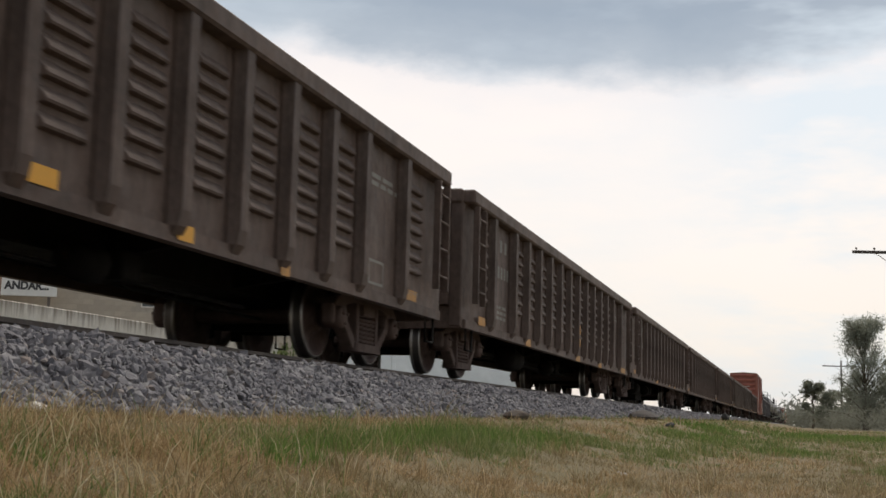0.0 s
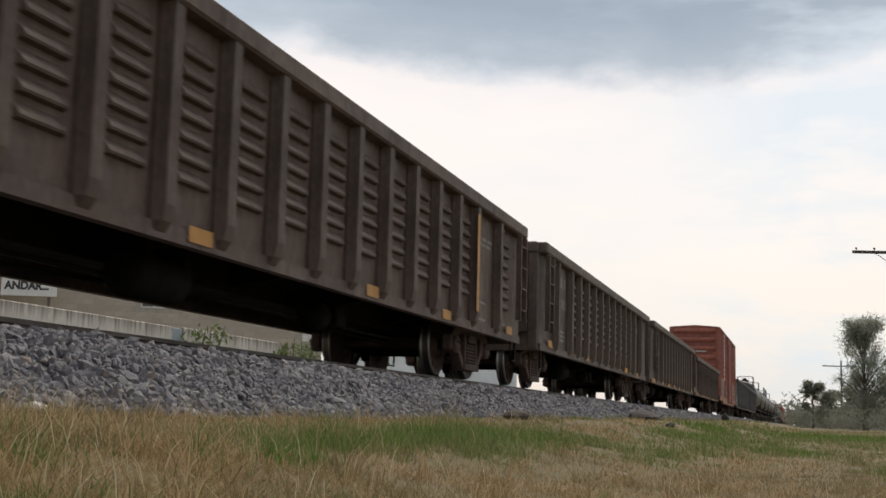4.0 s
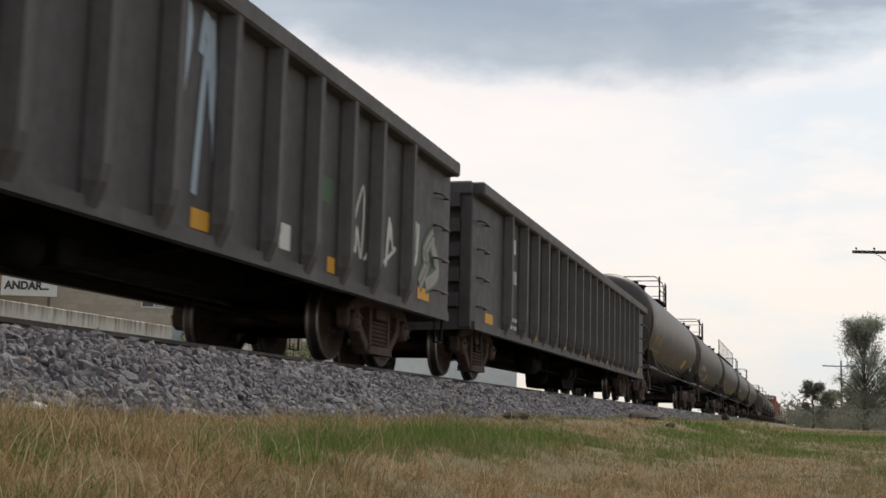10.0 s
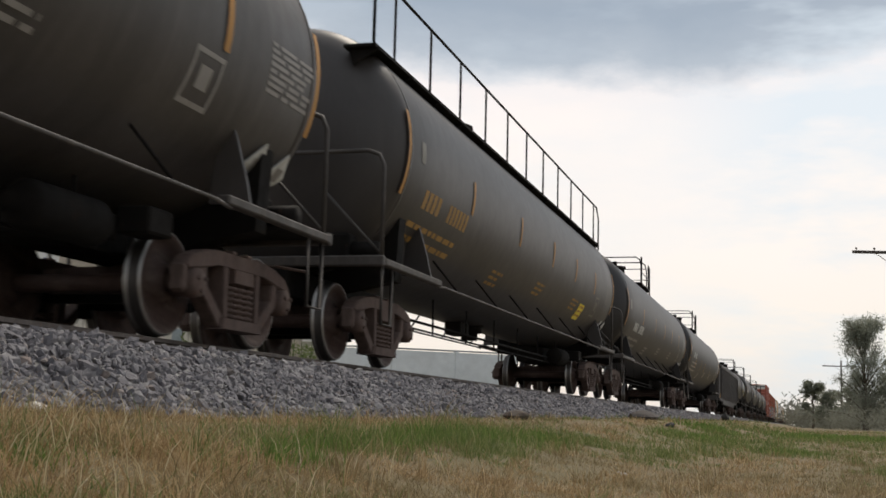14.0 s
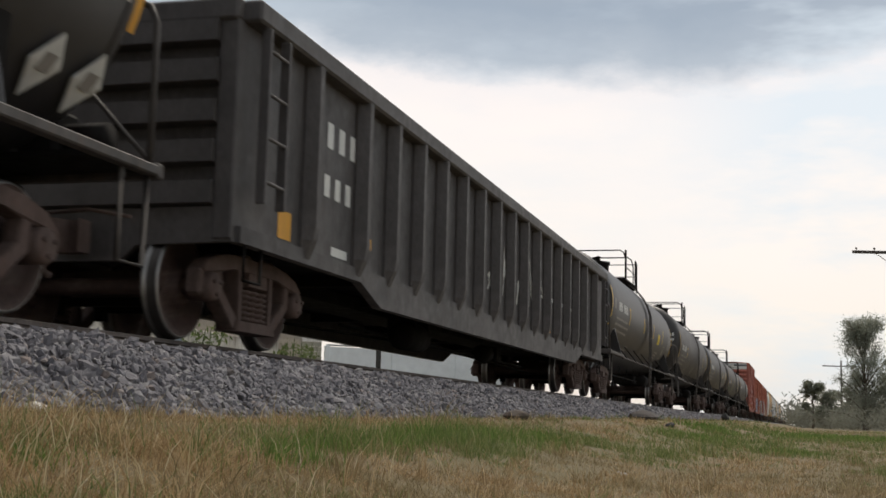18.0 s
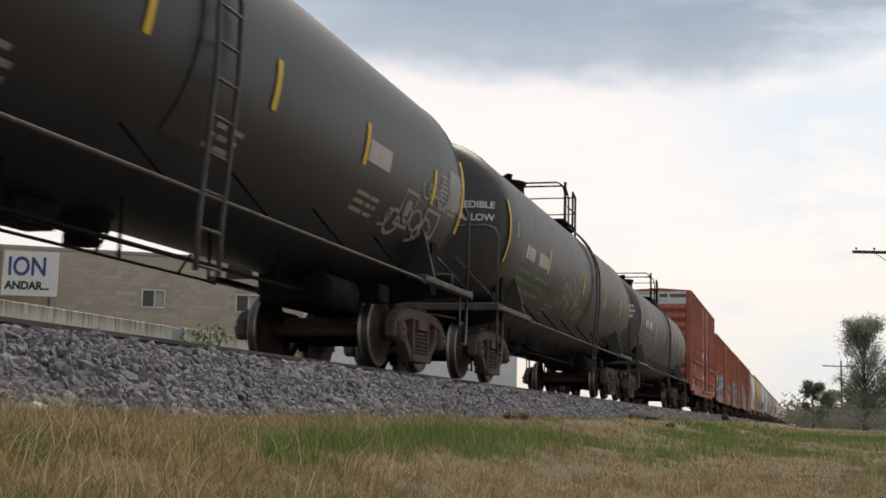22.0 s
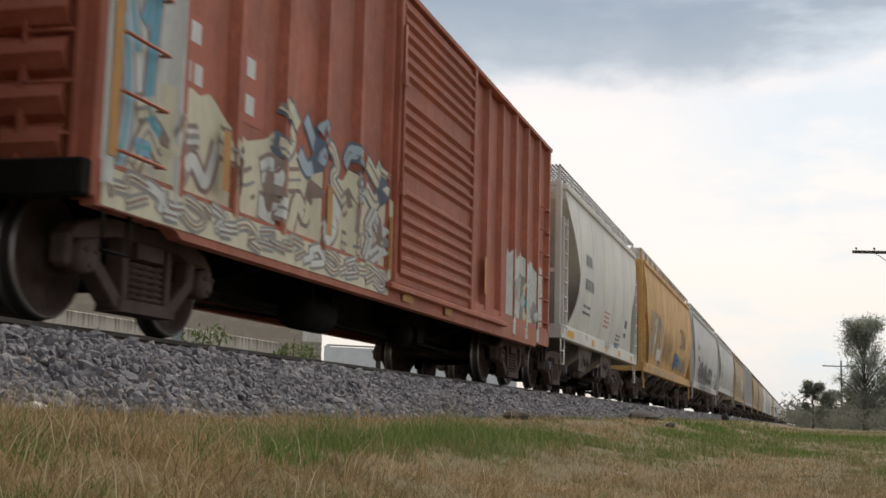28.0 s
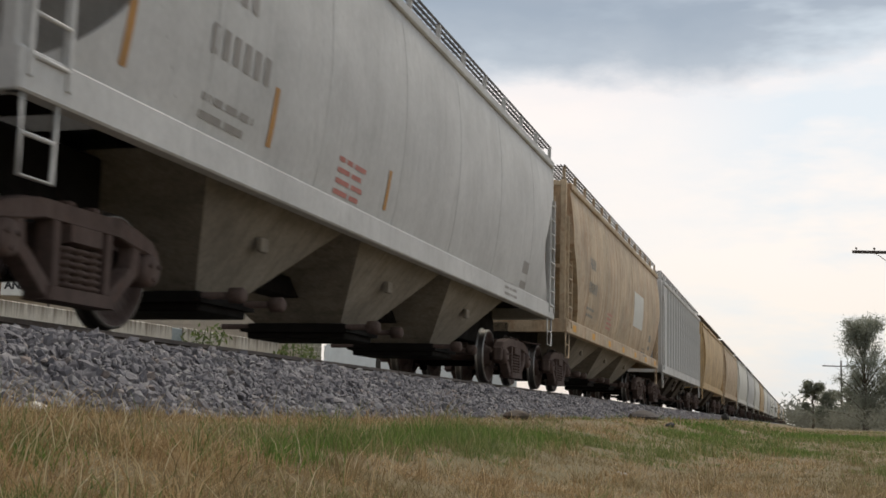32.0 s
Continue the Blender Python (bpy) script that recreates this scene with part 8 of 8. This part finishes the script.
def build_walls():
    mat = stained_wall_mat()
    root = new("boundary_wall", Mb().box(-14.2, -14.0, 8.0, 26.2, -0.85, 1.34, 0.02).box(-14.2, -14.0, 26.75, 32.4, -0.85, 1.36, 0.02).mesh("boundary_wall"))
    root.data.materials.append(mat)
    tagged(root, "low stained concrete boundary wall with white streaks", "wall", kind="structure")
    gate = new("wall_panel", Mb().box(-14.16, -14.04, 26.2, 26.75, -0.85, 1.32, 0.01).mesh("wall_panel"))
    gate.data.materials.append(plain("blue_grey_panel", (0.30, 0.35, 0.38), 0.7))
    tagged(gate, "blue-grey panel let into the boundary wall", "panel", kind="structure")
    ww = plain("whitewashed_wall", (0.72, 0.76, 0.78), 0.85, 1.2, 0.12)
    root = new("white_wall", None)
    root.matrix_world = pose(-25.39, 65.66, -0.85, 0, 0, 40.0)
    tagged(root, "long whitewashed wall of a yard further back", "wall", kind="structure")
    for i in range(3):
        part("wall_bay", Mb().box(i * 4.0 + 0.02, i * 4.0 + 3.98, 0, 0.2, 0, 4.02, 0.01), ww, root)
        part("pier", Mb().box(i * 4.0 - 0.12, i * 4.0 + 0.12, -0.06, 0.26, 0, 4.08, 0.01), ww, root)
        part("coping", Mb().box(i * 4.0, i * 4.0 + 4.0, -0.05, 0.25, 4.08, 4.16, 0.01), plain("grey_coping", (0.35, 0.36, 0.36), 0.9), root)
    post = new("fence_post", Mb().box(-9.74, -9.64, 28.4, 28.5, -0.8, 1.84, 0.01).mesh("fence_post"))
    post.data.materials.append(plain("dark_post", (0.05, 0.05, 0.045), 0.7))
    tagged(post, "dark steel post standing beside the track", "post")
    rng = np.random.default_rng(3)
    lm = grass_mat("weed_leaves", (0.08, 0.11, 0.04), (0.13, 0.17, 0.06), (0.2, 0.23, 0.1), 0.4)
    for y, n in ((27.4, 700), (33.2, 900)):
        root = new("weed_bush")
        root.location = (-13.7, y, -0.85)
        tagged(root, "scruffy green weed growing against the wall", "bush", "weeds along the wall")
        stems = Mb()
        clouds = []
        for k in range(14):
            a, hh = rng.uniform(-1.0, 1.0), rng.uniform(1.7, 2.35)
            stems.tube([(0, a * 0.4, 0), (rng.uniform(-0.1, 0.1), a * 0.8, hh * 0.6), (rng.uniform(-0.2, 0.2), a, hh)], 0.012, 5)
            clouds.append(leaf_cloud(rng, (rng.uniform(-0.1, 0.1), a, hh - 0.25), (0.12, 0.2, 0.12), n // 30, 0.09))
        part("stems", stems, plain("green_stem", (0.07, 0.09, 0.03), 0.8), root)
        leaf_mesh("leaves", clouds, lm, root)


# ------------------------------------------------------------------ poles, trees and distance

def utility_pole(x, y, h, arm, label, turn=0.0, arm_z=None):
    root = new("utility_pole")
    root.matrix_world = pose(x, y, -0.85, 0, 0, turn)
    tagged(root, label, "utility pole", "poles along the line")
    wood = plain("dark_weathered_wood", (0.055, 0.045, 0.038), 0.85, 5, 0.3)
    part("pole", Mb().lathe([(0, 0.0), (0, 0.15), (h, 0.10), (h, 0.0)], "z", (0, 0, 0), 12), wood, root)
    az = arm_z or h - 0.75
    part("crossarm", Mb().box(-arm, arm, -0.19, -0.10, az - 0.08, az + 0.06, 0.01), wood, root)
    part("brace", Mb().tube([(-arm * 0.45, -0.1, az), (0, -0.11, az - 0.6), (arm * 0.45, -0.1, az)], 0.02, 5), wood, root)
    for xx in (-arm * 0.9, -arm * 0.45, arm * 0.45, arm * 0.9):
        part("insulator", Mb().lathe([(0, 0.02), (0.06, 0.02), (0.07, 0.05), (0.12, 0.055), (0.15, 0.03), (0.17, 0.0)], "z", (xx, -0.14, az + 0.06), 8), plain("porcelain", (0.25, 0.22, 0.20), 0.3), root)


def tree(x, y, h, spread, seed, label, leaf=0.16, n=9000, col=None, low=0.15, m=40):
    rng = np.random.default_rng(seed)
    rnd = random.Random(seed)
    root = new("tree")
    root.location = (x, y, -0.85)
    tagged(root, label, "tree", "trees by the line")
    bark = plain("tree_bark", (0.09, 0.07, 0.05), 0.9, 8, 0.3)
    trunk = Mb()
    pts = [(0.12 * h * 0.1 * math.sin(i), 0.1 * math.cos(i * 1.3), h * 0.8 * i / 6) for i in range(7)]
    for i in range(6):
        r0, r1 = 0.028 * h * (1 - i / 7), 0.028 * h * (1 - (i + 1) / 7)
        a, b = Vector(pts[i]), Vector(pts[i + 1])
        ring = []
        for p, r in ((a, r0), (b, r1)):
            ring.append([(p.x + r * math.cos(k * math.pi / 4), p.y + r * math.sin(k * math.pi / 4), p.z) for k in range(8)])
        trunk.add(ring[0] + ring[1], [(k, (k + 1) % 8, 8 + (k + 1) % 8, 8 + k) for k in range(8)], True)
    part("trunk", trunk, bark, root)
    limbs, clouds = Mb(), []
    for i in range(m):
        t = rnd.uniform(low, 0.98)
        ang, reach = rnd.uniform(0, 6.283), spread * rnd.uniform(0.25, 1.0) * (1.15 - 0.75 * t)
        base = Vector((0, 0, h * 0.8 * t * 0.9))
        end = Vector((reach * math.cos(ang), reach * math.sin(ang), h * min(0.97, t + rnd.uniform(0.05, 0.14))))
        limbs.tube([base, base.lerp(end, 0.5) + Vector((0, 0, 0.03 * h)), end], 0.006 * h * (1.2 - t * 0.8), 5)
        for k in range(3):
            c = base.lerp(end, rnd.uniform(0.65, 1.08))
            s = spread * rnd.uniform(0.07, 0.16)
            clouds.append(leaf_cloud(rng, tuple(c), (s, s, s * 0.8), n // (m * 3), leaf))
    part("limbs", limbs, bark, root)
    leaf_mesh("crown", clouds, col, root)


def build_distance():
    utility_pole(5.45, 174.2, 9.0, 2.5, "dark wooden utility pole with one long crossarm", 14)
    utility_pole(6.9, 305.0, 8.9, 2.4, "dark wooden utility pole far along the line", 14)
    utility_pole(4.28, 61.9, 9.6, 1.85, "dark wooden utility pole with a long crossarm close by", 14, 8.46)
    # leaf colours are paled and greyed to stand in for haze over the distance
    leaf1 = grass_mat("hazed_tree_leaves", (0.235, 0.25, 0.20), (0.28, 0.295, 0.24), (0.33, 0.34, 0.28), 0.55)
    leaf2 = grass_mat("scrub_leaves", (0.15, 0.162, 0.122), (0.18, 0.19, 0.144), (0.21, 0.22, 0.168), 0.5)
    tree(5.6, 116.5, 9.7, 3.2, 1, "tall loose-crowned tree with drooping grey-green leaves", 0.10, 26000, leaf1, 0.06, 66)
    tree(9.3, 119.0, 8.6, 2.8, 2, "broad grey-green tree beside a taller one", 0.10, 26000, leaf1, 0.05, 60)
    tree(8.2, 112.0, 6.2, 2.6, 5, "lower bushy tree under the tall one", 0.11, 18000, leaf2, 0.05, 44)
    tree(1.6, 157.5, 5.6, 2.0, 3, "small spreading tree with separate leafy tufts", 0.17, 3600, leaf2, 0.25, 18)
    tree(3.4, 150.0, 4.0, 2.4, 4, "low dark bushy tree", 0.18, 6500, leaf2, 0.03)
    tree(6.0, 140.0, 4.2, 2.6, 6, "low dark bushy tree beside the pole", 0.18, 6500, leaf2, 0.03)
    rng = np.random.default_rng(9)
    clouds = []
    for k in range(160):
        x, y = rng.uniform(-4, 60), rng.uniform(190, 420)
        if x < 0.02 * y - 5:
            continue
        hh = rng.uniform(2.0, 4.6)
        clouds.append(leaf_cloud(rng, (x, y, -0.85 + hh * 0.5), (rng.uniform(1.2, 3), 1.5, hh * 0.28), 300, 0.42))
    for k in range(90):
        x, y = rng.uniform(2.2, 22), rng.uniform(95, 185)
        if x < 0.035 * y - 2:
            continue
        hh = rng.uniform(1.2, 3.4)
        clouds.append(leaf_cloud(rng, (x, y, -0.85 + hh * 0.45), (rng.uniform(0.6, 1.5), 1.0, hh * 0.28), 800, 0.09))
    # the far belt's haze is likewise mixed into its leaf colours
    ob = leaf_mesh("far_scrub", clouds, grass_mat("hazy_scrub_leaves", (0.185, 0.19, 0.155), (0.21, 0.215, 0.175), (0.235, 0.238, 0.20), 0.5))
    tagged(ob, "far belt of scrub along the horizon, its leaves paled for haze", "scrub", kind="stuff")
    # bits lying in the grass
    bag = Mb()
    rnd = random.Random(4)
    v = []
    for i in range(6):
        for j in range(7):
            v.append((-0.97 + (j - 3) * 0.015 + rnd.uniform(-0.01, 0.01), 7.1 + (i - 2.5) * 0.014, -0.925 + 0.045 * math.cos((j - 3) * 0.45) * math.cos((i - 2.5) * 0.5) + rnd.uniform(-0.016, 0.016)))
    bag.add(v, [(i * 7 + j, i * 7 + j + 1, (i + 1) * 7 + j + 1, (i + 1) * 7 + j) for i in range(5) for j in range(6)], True)
    ob = new("plastic_bag", bag.mesh("plastic_bag"))
    ob.data.materials.append(plain("thin_white_plastic", (0.32, 0.32, 0.31), 0.45, 20, 0.3))
    tagged(ob, "crumpled white plastic bag lying in the grass", "litter")

    def rock(name, x, y, z, r, col, label, squash=0.7):
        bm = bmesh.new()
        bmesh.ops.create_icosphere(bm, subdivisions=2, radius=r)
        rn = random.Random(int(x * 100))
        for vv in bm.verts:
            k = 1 + rn.uniform(-0.16, 0.16)
            vv.co = Vector((vv.co.x * k, vv.co.y * k * 1.2, vv.co.z * k * squash))
        me = bpy.data.meshes.new(name)
        bm.to_mesh(me)
        bm.free()
        me.materials.append(plain(name + "_surface", col, 0.9, 14, 0.25))
        ob = new(name, me)
        ob.location = (x, y, z)
        tagged(ob, label, "stone")
    rock("pale_stone", -3.13, 4.68, -0.62, 0.055, (0.45, 0.42, 0.38), "pale stone at the edge of the gravel")
    rock("dark_lump", -1.93, 19.85, -0.65, 0.075, (0.02, 0.02, 0.018), "dark lump lying in the grass")
    rock("earth_clod", -2.85, 12.9, -0.57, 0.14, (0.06, 0.045, 0.035), "dark clod of earth by the gravel", 0.5)
    rock("earth_clod", -2.95, 25.0, -0.50, 0.28, (0.05, 0.042, 0.038), "dark heap of earth by the gravel", 0.45)
    rock("stump", -2.75, 50.0, -0.36, 0.15, (0.03, 0.028, 0.026), "dark post stump by the gravel", 1.2)


# ------------------------------------------------------------------ all that moves

def motions():
    """The train rolls by; every wheelset turns with it."""
    times = [32.0 * i / 16 for i in range(17)]
    for car, mid in CARS:
        walk(car, [(t, pose(TRACK_X, mid - travelled(t), 0)) for t in times])
    steps = [k / 30 for k in range(961)]
    for e in (1, -1):
        first, *others = WHEELSETS[e]
        walk(first, [(t, pose(0, e * BASE, WHEEL_R, math.degrees(travelled(t) / WHEEL_R))) for t in steps])
        # all wheelsets of one position turn alike and share the keys
        for w in others:
            w.rotation_mode = "QUATERNION"
            w.animation_data_create()
            w.animation_data.action = first.animation_data.action
            w.animation_data.action_slot = first.animation_data.action_slot


build_ground()
build_track()
build_walls()
build_sign()
build_house()
build_distance()
build_gondolas()
build_boxcars()
build_tanks()
build_hoppers()
build_grass()
motions()
